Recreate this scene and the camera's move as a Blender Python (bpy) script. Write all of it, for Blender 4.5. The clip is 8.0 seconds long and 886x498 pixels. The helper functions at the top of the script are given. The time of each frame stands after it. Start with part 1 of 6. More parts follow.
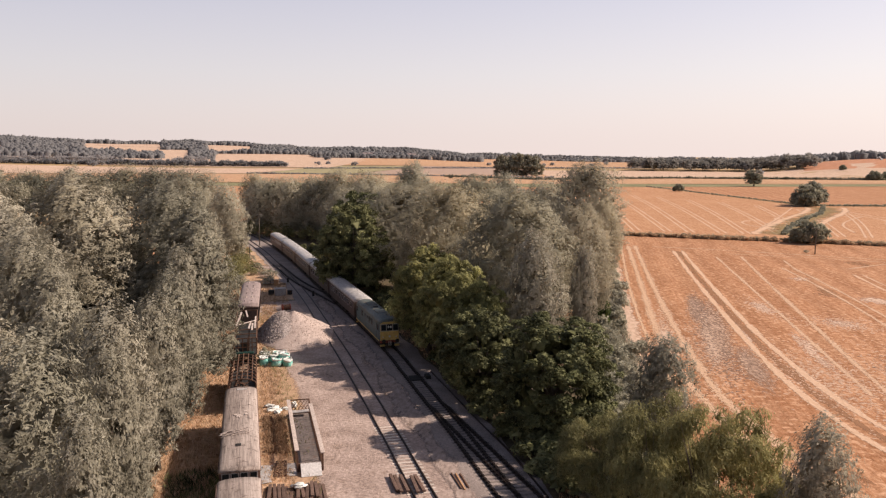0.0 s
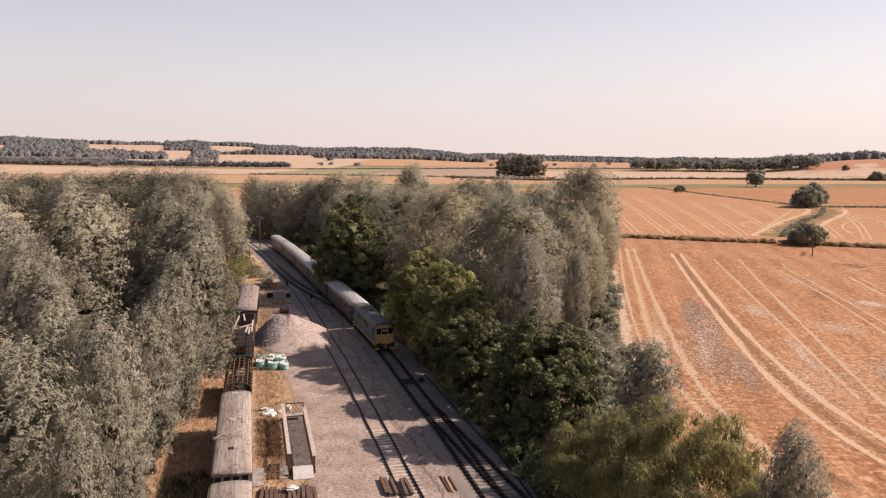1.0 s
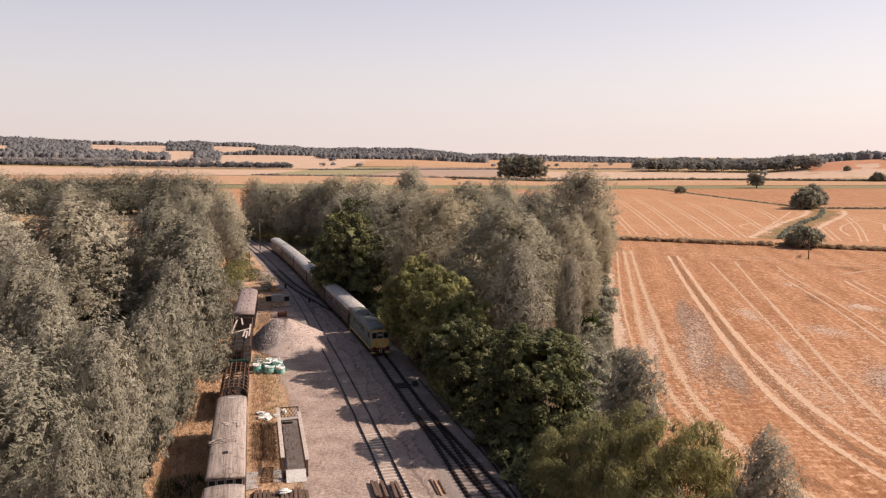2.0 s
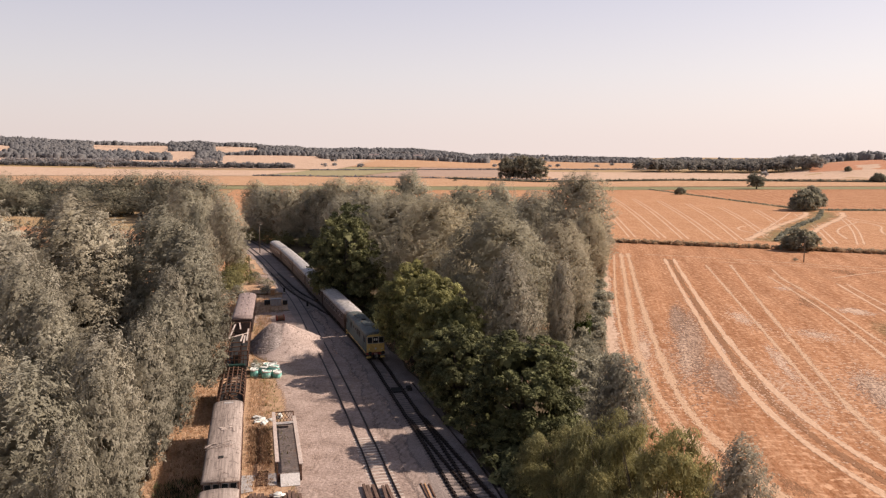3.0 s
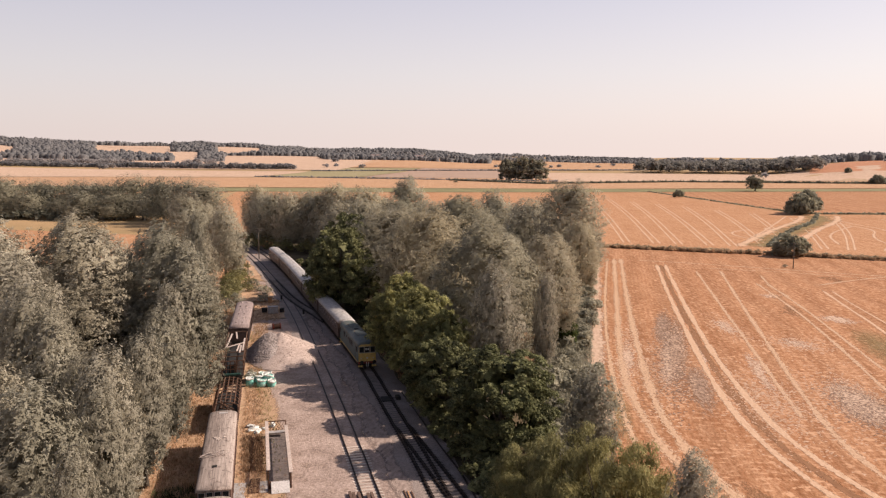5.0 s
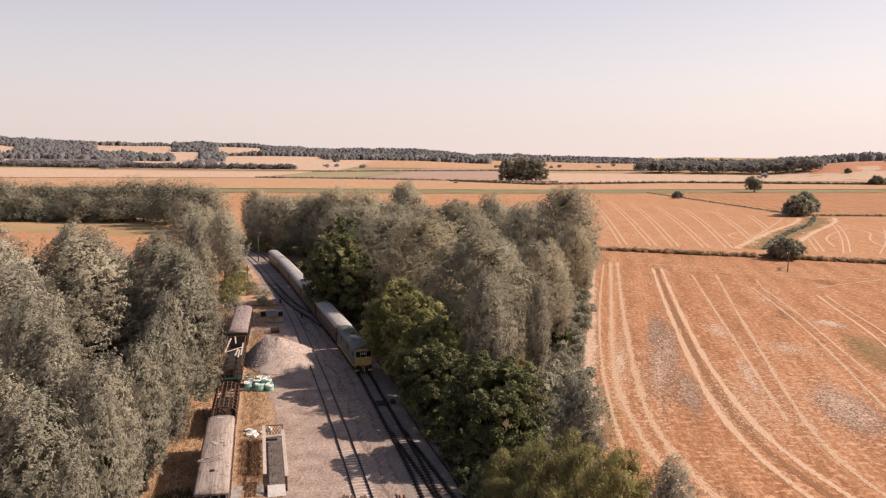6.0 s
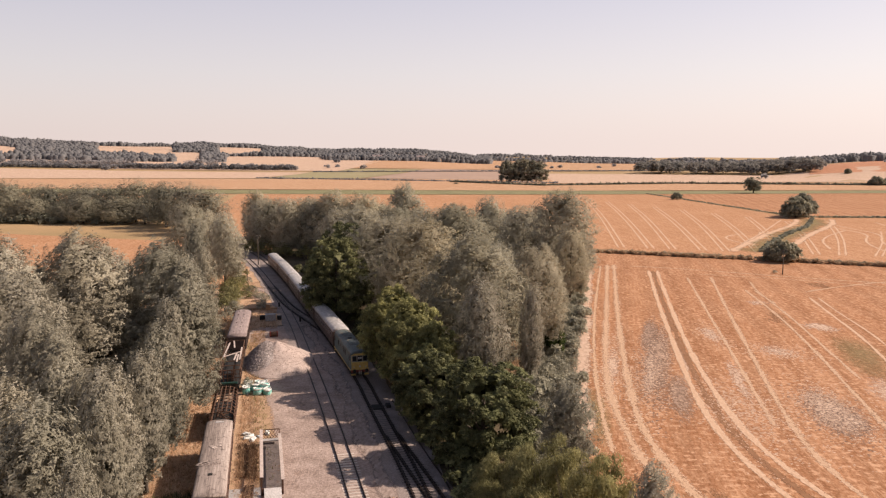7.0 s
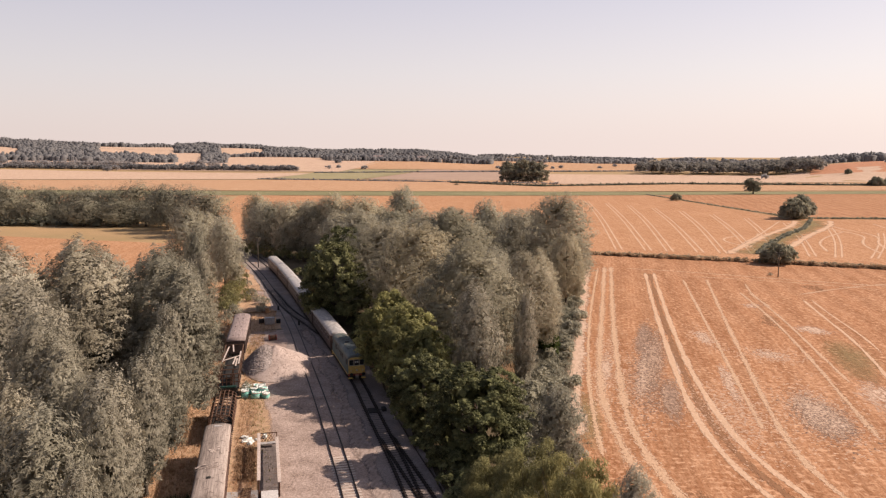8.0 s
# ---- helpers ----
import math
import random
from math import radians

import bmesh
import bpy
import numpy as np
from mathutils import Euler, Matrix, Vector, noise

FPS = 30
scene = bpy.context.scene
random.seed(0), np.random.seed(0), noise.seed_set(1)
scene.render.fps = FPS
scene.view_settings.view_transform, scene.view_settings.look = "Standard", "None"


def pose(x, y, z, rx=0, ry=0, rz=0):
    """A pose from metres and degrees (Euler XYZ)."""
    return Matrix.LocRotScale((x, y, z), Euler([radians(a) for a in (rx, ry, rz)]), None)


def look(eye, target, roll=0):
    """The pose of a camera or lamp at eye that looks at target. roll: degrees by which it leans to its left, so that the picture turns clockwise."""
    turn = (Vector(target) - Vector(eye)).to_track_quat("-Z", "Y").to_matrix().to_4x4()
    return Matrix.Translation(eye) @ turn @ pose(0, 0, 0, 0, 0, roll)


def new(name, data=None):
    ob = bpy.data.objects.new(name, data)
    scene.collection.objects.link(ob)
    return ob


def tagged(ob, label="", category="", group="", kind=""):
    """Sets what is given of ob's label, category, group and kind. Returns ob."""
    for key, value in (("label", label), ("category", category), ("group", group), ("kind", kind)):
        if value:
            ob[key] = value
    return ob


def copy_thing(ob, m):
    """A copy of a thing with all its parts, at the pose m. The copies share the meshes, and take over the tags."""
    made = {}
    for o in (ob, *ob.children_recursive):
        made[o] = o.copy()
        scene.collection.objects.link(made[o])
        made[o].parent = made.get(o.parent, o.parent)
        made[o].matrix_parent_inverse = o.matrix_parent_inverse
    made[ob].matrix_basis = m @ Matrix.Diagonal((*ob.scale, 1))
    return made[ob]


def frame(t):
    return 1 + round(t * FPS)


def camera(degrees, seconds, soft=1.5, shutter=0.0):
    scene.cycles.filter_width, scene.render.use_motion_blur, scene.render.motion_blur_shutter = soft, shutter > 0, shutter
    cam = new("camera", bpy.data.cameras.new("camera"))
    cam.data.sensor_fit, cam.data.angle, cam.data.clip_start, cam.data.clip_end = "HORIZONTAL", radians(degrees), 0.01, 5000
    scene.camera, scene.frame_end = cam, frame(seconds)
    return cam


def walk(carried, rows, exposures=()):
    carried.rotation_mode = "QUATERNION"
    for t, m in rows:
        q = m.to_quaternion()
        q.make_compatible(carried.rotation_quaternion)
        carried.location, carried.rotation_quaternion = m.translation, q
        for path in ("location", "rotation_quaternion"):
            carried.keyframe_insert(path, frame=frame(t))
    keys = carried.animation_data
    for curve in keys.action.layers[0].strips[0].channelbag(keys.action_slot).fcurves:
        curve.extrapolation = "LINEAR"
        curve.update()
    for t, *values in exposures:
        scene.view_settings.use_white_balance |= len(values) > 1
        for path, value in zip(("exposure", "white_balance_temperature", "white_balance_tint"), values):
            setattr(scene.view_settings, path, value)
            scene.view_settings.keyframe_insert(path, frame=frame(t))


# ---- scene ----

# the flight: time, eye, target, lean
FLIGHT = [
    (0.0, (-4.403, 5.471, 24.812), (-10.764, 104.549, 12.855), 0.115),
    (0.5, (-3.794, 4.968, 25.139), (-10.381, 104.035, 13.201), 0.083),
    (1.0, (-3.204, 4.402, 25.516), (-9.985, 103.456, 13.590), 0.059),
    (1.5, (-2.633, 3.777, 25.937), (-9.579, 102.821, 14.016), 0.044),
    (2.0, (-2.077, 3.100, 26.396), (-9.164, 102.134, 14.475), 0.034),
    (2.5, (-1.536, 2.378, 26.890), (-8.741, 101.402, 14.963), 0.029),
    (3.0, (-1.006, 1.616, 27.411), (-8.312, 100.632, 15.475), 0.027),
    (3.5, (-0.487, 0.820, 27.954), (-7.877, 99.828, 16.006), 0.027),
    (4.0, (0.023, -0.003, 28.515), (-7.440, 98.998, 16.553), 0.029),
    (4.5, (0.528, -0.847, 29.087), (-7.000, 98.147, 17.110), 0.029),
    (5.0, (1.028, -1.706, 29.666), (-6.559, 97.281, 17.673), 0.028),
    (5.5, (1.525, -2.575, 30.245), (-6.120, 96.407, 18.238), 0.024),
    (6.0, (2.021, -3.445, 30.820), (-5.683, 95.530, 18.799), 0.015),
    (6.5, (2.519, -4.313, 31.385), (-5.250, 94.656, 19.354), 0.001),
    (7.0, (3.019, -5.171, 31.935), (-4.822, 93.792, 19.896), -0.021),
    (7.5, (3.525, -6.013, 32.463), (-4.401, 92.943, 20.422), -0.051),
    (8.0, (4.037, -6.833, 32.966), (-3.988, 92.115, 20.927), -0.090),
]
cam = camera(59.2, 8.0, soft=1.25)
walk(cam, [(t, look(eye, target, lean)) for t, eye, target, lean in FLIGHT],
     exposures=[(0.0, 0.28, 6600, 12), (8.0, 0.28, 6750, 13)])

# ---- light ----
SUN_AZ, SUN_EL = 77.0, 38.0          # degrees clockwise from +y, degrees above the horizon
world = bpy.data.worlds.new("sky")
scene.world = world
world.use_nodes = True
wn, wl = world.node_tree.nodes, world.node_tree.links
wn.clear()
sky = wn.new("ShaderNodeTexSky")
sky.sky_type = "NISHITA"
sky.sun_disc = False
sky.sun_elevation, sky.sun_rotation = radians(SUN_EL), radians(SUN_AZ)
sky.air_density, sky.dust_density, sky.ozone_density, sky.altitude = 1.0, 4.0, 1.0, 60
veil = wn.new("ShaderNodeMix")       # summer haze: the blue is washed out
veil.data_type = "RGBA"
veil.inputs[0].default_value = 0.68
tc = wn.new("ShaderNodeTexCoord")
sep = wn.new("ShaderNodeSeparateXYZ")
tone = wn.new("ShaderNodeValToRGB")
tone.color_ramp.elements[0].position, tone.color_ramp.elements[0].color = 0.0, (0.93, 0.825, 0.785, 1)
tone.color_ramp.elements[1].position, tone.color_ramp.elements[1].color = 1.0, (0.075, 0.10, 0.17, 1)
for at, colour in ((0.10, (0.765, 0.735, 0.75, 1)), (0.21, (0.585, 0.58, 0.665, 1)), (0.45, (0.15, 0.175, 0.245, 1))):
    tone.color_ramp.elements.new(at).color = colour
bright = wn.new("ShaderNodeMix")
bright.data_type, bright.blend_type = "RGBA", "MULTIPLY"
bright.inputs[0].default_value = 1.0
bright.inputs[7].default_value = (9.6, 9.3, 9.3, 1)
wl.new(tc.outputs["Generated"], sep.inputs[0])
wl.new(sep.outputs[2], tone.inputs[0])
wl.new(tone.outputs[0], bright.inputs[6])
glow = wn.new("ShaderNodeVectorMath")
glow.operation = "DOT_PRODUCT"
glow.inputs[1].default_value = (0.16 * math.sin(radians(SUN_AZ)), 0.16 * math.cos(radians(SUN_AZ)), 0.0)
wl.new(tc.outputs["Generated"], glow.inputs[0])
lift = wn.new("ShaderNodeMath")
lift.operation = "ADD"
lift.inputs[1].default_value = 0.94
wl.new(glow.outputs["Value"], lift.inputs[0])
hazy = wn.new("ShaderNodeVectorMath")
hazy.operation = "SCALE"
wl.new(bright.outputs[2], hazy.inputs[0])
wl.new(lift.outputs[0], hazy.inputs["Scale"])
wl.new(hazy.outputs[0], veil.inputs[7])
back = wn.new("ShaderNodeBackground")
back.inputs[1].default_value = 0.115
wout = wn.new("ShaderNodeOutputWorld")
wl.new(sky.outputs[0], veil.inputs[6])
wl.new(veil.outputs[2], back.inputs[0])
wl.new(back.outputs[0], wout.inputs[0])

sun = new("sun", bpy.data.lights.new("sun", "SUN"))
sun.data.energy, sun.data.angle, sun.data.color = 5.0, radians(0.6), (1.0, 0.88, 0.76)
sun.matrix_world = look((300 * math.sin(radians(SUN_AZ)), 300 * math.cos(radians(SUN_AZ)), 300 * math.tan(radians(SUN_EL))), (0, 0, 0))


# ---- materials ----
def node(nt, kind, **values):
    n = nt.nodes.new(kind)
    for k, v in values.items():
        n.inputs[k.replace("_", " ")].default_value = v
    return n


def ramp(nt, source, stops):
    r = nt.nodes.new("ShaderNodeValToRGB")
    while len(r.color_ramp.elements) > len(stops):
        r.color_ramp.elements.remove(r.color_ramp.elements[-1])
    while len(r.color_ramp.elements) < len(stops):
        r.color_ramp.elements.new(0.5)
    for e, (p, c) in zip(r.color_ramp.elements, stops):
        e.position = p
        e.color = (*c, 1) if len(c) == 3 else c
    nt.links.new(source, r.inputs[0])
    return r.outputs[0]


def mix(nt, fac, a, b, mode="MIX"):
    m = nt.nodes.new("ShaderNodeMix")
    m.data_type, m.blend_type = "RGBA", mode
    for sock, v in ((m.inputs[0], fac), (m.inputs[6], a), (m.inputs[7], b)):
        if isinstance(v, (int, float)):
            sock.default_value = v
        elif isinstance(v, tuple):
            sock.default_value = (*v, 1)
        else:
            nt.links.new(v, sock)
    return m.outputs[2]


def noise_tex(nt, coords, scale, detail=4.0, rough=0.6, stretch=None, turn=0.0):
    n = node(nt, "ShaderNodeTexNoise", Scale=scale, Detail=detail, Roughness=rough)
    if stretch or turn:
        m = nt.nodes.new("ShaderNodeMapping")
        m.inputs["Scale"].default_value = stretch or (1, 1, 1)
        m.inputs["Rotation"].default_value = (0, 0, radians(turn))
        nt.links.new(coords, m.inputs[0])
        coords = m.outputs[0]
    nt.links.new(coords, n.inputs["Vector"])
    return n.outputs[0]


def start(name):
    m = bpy.data.materials.new(name)
    m.use_nodes = True
    nt = m.node_tree
    nt.nodes.clear()
    out = nt.nodes.new("ShaderNodeOutputMaterial")
    p = nt.nodes.new("ShaderNodeBsdfPrincipled")
    nt.links.new(p.outputs[0], out.inputs[0])
    return m, nt, p, out


def place(nt, local=False):
    return nt.nodes.new("ShaderNodeTexCoord").outputs["Object"] if local else nt.nodes.new("ShaderNodeNewGeometry").outputs["Position"]


def bump(nt, p, height, strength, distance):
    b = node(nt, "ShaderNodeBump", Strength=strength, Distance=distance)
    nt.links.new(height, b.inputs["Height"])
    nt.links.new(b.outputs[0], p.inputs["Normal"])


def surface(name, dark, light, grain=6.0, stain=0.5, rough=0.8, metal=0.0, spots=None, stretch=None, local=False, relief=0.3, depth=0.02, spread=0.12, vary=0.0):
    """A weathered surface: stains at one scale, grain at another, optional spots of a third colour."""
    m, nt, p, _ = start(name)
    at = place(nt, local)
    big = noise_tex(nt, at, stain, 5, 0.6, stretch)
    fine = noise_tex(nt, at, grain, 5, 0.65, stretch)
    col = ramp(nt, big, [(0.5 - spread, dark), (0.5 + spread, light)])
    col = mix(nt, 0.55, col, ramp(nt, fine, [(0.3, tuple(c * 0.55 for c in dark)), (0.7, tuple(min(1, c * 1.25) for c in light))]))
    if spots:
        third = noise_tex(nt, at, grain * 0.35, 6, 0.7)
        col = mix(nt, ramp(nt, third, [(0.55, (0, 0, 0)), (0.66, (1, 1, 1))]), col, spots)
    if vary:
        info = nt.nodes.new("ShaderNodeObjectInfo")
        col = mix(nt, 1.0, col, ramp(nt, info.outputs["Random"], [(0, (1 - vary,) * 3), (1, (1.0, 1.0, 1.0))]), "MULTIPLY")
    nt.links.new(col, p.inputs["Base Color"])
    p.inputs["Roughness"].default_value, p.inputs["Metallic"].default_value = rough, metal
    p.inputs["Specular IOR Level"].default_value = 0.3
    bump(nt, p, fine, relief, depth)
    return m


def foliage(name, dark, light, tip, through_leaf=0.38, flurry=0.0):
    """Leaves: each leaf differs a little, whole boughs differ in tone."""
    m, nt, p, out = start(name)
    geo = nt.nodes.new("ShaderNodeNewGeometry")
    at = nt.nodes.new("ShaderNodeTexCoord").outputs["Object"]
    col = ramp(nt, geo.outputs["Random Per Island"], [(0.0, dark), (0.75, light), (1.0, tip)])
    bough = noise_tex(nt, at, 0.35, 3, 0.5)
    col = mix(nt, 0.74, col, ramp(nt, bough, [(0.35, dark), (0.65, light)]))
    if flurry:                       # sprays turned over by the wind show their pale undersides
        gust = noise_tex(nt, at, 0.85, 4, 0.65, (1, 1, 0.55))
        col = mix(nt, ramp(nt, gust, [(0.50, (0, 0, 0)), (0.62, (flurry,) * 3)]), col, tip)
        deep = noise_tex(nt, at, 0.55, 3, 0.6, (1, 1, 0.5))
        col = mix(nt, ramp(nt, deep, [(0.36, (0.45,) * 3), (0.50, (0, 0, 0))]), col, dark)
    info = nt.nodes.new("ShaderNodeObjectInfo")
    col = mix(nt, 1.0, col, ramp(nt, info.outputs["Random"], [(0, (0.80, 0.82, 0.80)), (0.5, (1, 1, 1)), (1, (1.12, 1.09, 1.02))]), "MULTIPLY")
    nt.links.new(col, p.inputs["Base Color"])
    p.inputs["Roughness"].default_value = 0.6
    p.inputs["Specular IOR Level"].default_value = 0.1
    t = nt.nodes.new("ShaderNodeBsdfTranslucent")
    nt.links.new(col, t.inputs[0])
    ms = nt.nodes.new("ShaderNodeMixShader")
    ms.inputs[0].default_value = through_leaf
    nt.links.new(p.outputs[0], ms.inputs[1])
    nt.links.new(t.outputs[0], ms.inputs[2])
    nt.links.new(ms.outputs[0], out.inputs[0])
    return m


def ragged(name, dark, light, lo=0.35, hi=0.65, scale=1.5, fine=9.0, most=1.0, grain=0.55):
    """Loose straw, soil or grass lying in an irregular patch: it thins out towards the patch's edge."""
    m, nt, p, out = start(name)
    at = place(nt)
    n1, n2 = noise_tex(nt, at, scale, 6, 0.7, (1, 0.4, 1)), noise_tex(nt, at, fine, 5, 0.75, (1, 0.35, 1))
    nt.links.new(ramp(nt, n2, [(0.3, dark), (0.7, light)]), p.inputs["Base Color"])
    p.inputs["Roughness"].default_value = 0.9
    p.inputs["Specular IOR Level"].default_value = 0.1
    edge = nt.nodes.new("ShaderNodeAttribute")
    edge.attribute_name = "edge"
    add = nt.nodes.new("ShaderNodeMath")
    add.operation = "ADD"
    both = mix(nt, grain, n1, n2)
    nt.links.new(both, add.inputs[0])
    nt.links.new(edge.outputs["Fac"], add.inputs[1])
    less = nt.nodes.new("ShaderNodeMath")      # the ramp ends at one: bring the sum into its reach
    less.operation = "MULTIPLY"
    less.inputs[1].default_value = 0.8
    nt.links.new(add.outputs[0], less.inputs[0])
    keep = ramp(nt, less.outputs[0], [(min(lo, 1.0) * 0.8, (0, 0, 0)), (min(hi * 0.8, 1.0), (most, most, most))])
    clear = nt.nodes.new("ShaderNodeBsdfTransparent")
    ms = nt.nodes.new("ShaderNodeMixShader")
    nt.links.new(keep, ms.inputs[0])
    nt.links.new(clear.outputs[0], ms.inputs[1])
    nt.links.new(p.outputs[0], ms.inputs[2])
    nt.links.new(ms.outputs[0], out.inputs[0])
    return m


def stubble(name, base, pale, deep, turn, rows=2.2, swath=0.33, even=0.35):
    """Cut corn: drilled rows, straw lying in swathes, bare soil between."""
    m, nt, p, _ = start(name)
    at = place(nt)
    big = noise_tex(nt, at, 0.03, 5, 0.6)
    mid = noise_tex(nt, at, 0.30, 6, 0.7, (1, 0.08, 1), turn)
    fleck = noise_tex(nt, at, 1.9, 8, 0.8, (1, 0.4, 1), turn)
    fine = noise_tex(nt, at, 4.5, 4, 0.7, (1, 0.45, 1), turn)
    col = ramp(nt, big, [(0.36, deep), (0.6, base)])
    col = mix(nt, ramp(nt, mid, [(0.44, (0, 0, 0)), (0.62, (0.6, 0.6, 0.6))]), col, pale)
    col = mix(nt, ramp(nt, fleck, [(0.50, (0, 0, 0)), (0.61, (0.85, 0.85, 0.85))]), col, pale)
    col = mix(nt, ramp(nt, fleck, [(0.38, (0.7, 0.7, 0.7)), (0.48, (0, 0, 0))]), col, tuple(c * 0.62 for c in deep))
    col = mix(nt, 0.5, col, ramp(nt, fine, [(0.38, tuple(c * 0.55 for c in deep)), (0.47, base), (0.55, base), (0.62, pale)]))
    w = node(nt, "ShaderNodeTexWave", Scale=rows / 6.283, Distortion=4.0, Detail=3.0)
    mp = nt.nodes.new("ShaderNodeMapping")
    mp.inputs["Rotation"].default_value = (0, 0, radians(turn))
    nt.links.new(at, mp.inputs[0])
    nt.links.new(mp.outputs[0], w.inputs["Vector"])
    col = mix(nt, 1.0, col, ramp(nt, w.outputs[0], [(0.1, (0.92, 0.91, 0.90)), (0.9, (1.04, 1.04, 1.04))]), "MULTIPLY")
    swathe = node(nt, "ShaderNodeTexWave", Scale=swath / 6.283, Distortion=3.5, Detail=4.0)   # the combine's passes
    nt.links.new(mp.outputs[0], swathe.inputs["Vector"])
    col = mix(nt, 1.0, col, ramp(nt, swathe.outputs[0], [(0.0, (1 - 0.14 * even, 1 - 0.17 * even, 1 - 0.19 * even)), (0.45, (0.98, 0.97, 0.96)), (1, (1 + 0.09 * even, 1 + 0.1 * even, 1 + 0.11 * even))]), "MULTIPLY")
    litter = noise_tex(nt, at, 1.5, 6, 0.8, (1, 0.16, 1), turn)
    col = mix(nt, ramp(nt, litter, [(0.52, (0, 0, 0)), (0.66, (0.75, 0.75, 0.75))]), col, tuple(min(1, c * 1.12) for c in pale))
    col = mix(nt, ramp(nt, litter, [(0.34, (0.6, 0.6, 0.6)), (0.46, (0, 0, 0))]), col, tuple(c * 0.8 for c in deep))
    wisps = noise_tex(nt, at, 1.25, 3, 0.6, (0.8, 1, 1))
    thick = ramp(nt, noise_tex(nt, at, 0.06, 4, 0.6), [(0.35, (0.25,) * 3), (0.62, (0.95,) * 3)])
    col = mix(nt, mix(nt, 1.0, ramp(nt, wisps, [(0.55, (0, 0, 0)), (0.62, (1, 1, 1))]), thick, "MULTIPLY"), col, tuple(min(1, c * 1.18) for c in pale))
    col = mix(nt, ramp(nt, wisps, [(0.36, (0.55, 0.55, 0.55)), (0.43, (0, 0, 0))]), col, tuple(c * 0.85 for c in deep))
    nt.links.new(col, p.inputs["Base Color"])
    p.inputs["Roughness"].default_value = 0.95
    p.inputs["Specular IOR Level"].default_value = 0.05
    bump(nt, p, fine, 0.5, 0.08)
    return m


def glass_dark(name):
    m, nt, p, _ = start(name)
    p.inputs["Base Color"].default_value = (0.015, 0.018, 0.02, 1)
    p.inputs["Roughness"].default_value = 0.08
    return m


GRASS = surface("meadow_grass", (0.28, 0.20, 0.09), (0.46, 0.29, 0.15), 3.0, 0.02, 0.95, relief=0.5, depth=0.1)
DRYGRASS = surface("parched_grass", (0.42, 0.25, 0.15), (0.60, 0.39, 0.25), 4.0, 0.25, 0.95, spots=(0.31, 0.225, 0.12), relief=0.6, depth=0.1)
# floor under the trees: colour taken near black, so their shade is painted in
UNDER = surface("shade_dark_floor", (0.045, 0.035, 0.022), (0.15, 0.105, 0.055), 2.0, 0.2, 0.95, relief=0.6, depth=0.15)
GRAVEL = surface("yard_gravel", (0.21, 0.145, 0.118), (0.50, 0.375, 0.318), 3.2, 0.3, 0.95, spots=(0.24, 0.165, 0.13), relief=1.0, depth=0.1)
BALLAST = surface("track_ballast", (0.18, 0.138, 0.122), (0.37, 0.295, 0.262), 7.0, 0.3, 0.95, spots=(0.30, 0.24, 0.21), relief=0.9, depth=0.06)
PILE = surface("stone_chippings", (0.30, 0.245, 0.225), (0.44, 0.365, 0.335), 4.0, 0.3, 0.95, spots=(0.24, 0.195, 0.175), relief=1.0, depth=0.25)
RAIL = surface("rusty_rail", (0.02, 0.013, 0.011), (0.06, 0.037, 0.028), 8.0, 0.8, 0.55, 0.5)
SLEEPER = surface("old_sleeper_timber", (0.14, 0.11, 0.095), (0.32, 0.26, 0.225), 9.0, 1.2, 0.9, vary=0.45)
BLACKIRON = surface("greasy_chair_iron", (0.012, 0.01, 0.009), (0.04, 0.03, 0.026), 8.0, 0.8, 0.7)
PALESLEEPER = surface("bleached_sleeper_timber", (0.52, 0.42, 0.36), (0.70, 0.59, 0.51), 9.0, 1.2, 0.9, vary=0.35)
STUB = stubble("wheat_stubble", (0.39, 0.183, 0.092), (0.53, 0.312, 0.19), (0.285, 0.119, 0.056), 8, even=0.9)
STUB_B = stubble("barley_stubble", (0.44, 0.223, 0.116), (0.56, 0.335, 0.205), (0.36, 0.165, 0.079), -14)
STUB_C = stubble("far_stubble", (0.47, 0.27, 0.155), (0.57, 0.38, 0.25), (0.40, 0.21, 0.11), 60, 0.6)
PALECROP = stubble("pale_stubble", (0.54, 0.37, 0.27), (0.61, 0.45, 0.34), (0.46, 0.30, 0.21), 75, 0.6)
REDSOIL = stubble("red_stubble", (0.47, 0.22, 0.13), (0.56, 0.30, 0.18), (0.40, 0.17, 0.10), 80, 0.6)
GREENCROP = surface("green_ley", (0.25, 0.215, 0.11), (0.36, 0.29, 0.155), 1.0, 0.02, 0.95)
FALLOW = surface("fallow_soil", (0.33, 0.22, 0.17), (0.43, 0.29, 0.21), 1.0, 0.02, 0.95)
VERGE = surface("rough_verge", (0.15, 0.145, 0.065), (0.27, 0.235, 0.115), 1.5, 0.05, 0.95, relief=0.6, depth=0.2)
STRAW = ragged("flattened_straw", (0.48, 0.29, 0.18), (0.68, 0.47, 0.33), 0.82, 0.94, 0.3, 3.5, 0.97, 0.6)
FAINT = ragged("scattered_straw", (0.48, 0.29, 0.175), (0.72, 0.49, 0.335), 0.95, 1.03, 0.25, 4.0, 0.85, 0.75)
# rusty ballast along the rails, with the rail's shadow painted into the same dark tone
RUSTSHADE = ragged("rust_and_rail_shade", (0.035, 0.025, 0.02), (0.11, 0.08, 0.065), 0.62, 0.95, 1.2, 6.0, 0.9)
SOILPATCH = ragged("bare_soil_and_chalk", (0.145, 0.09, 0.064), (0.52, 0.345, 0.25), 0.74, 0.95, 0.3, 2.3, 0.85, 0.75)
CHALK = ragged("chalky_straw", (0.46, 0.30, 0.21), (0.74, 0.54, 0.41), 0.86, 1.0, 0.3, 2.2, 0.85, 0.6)
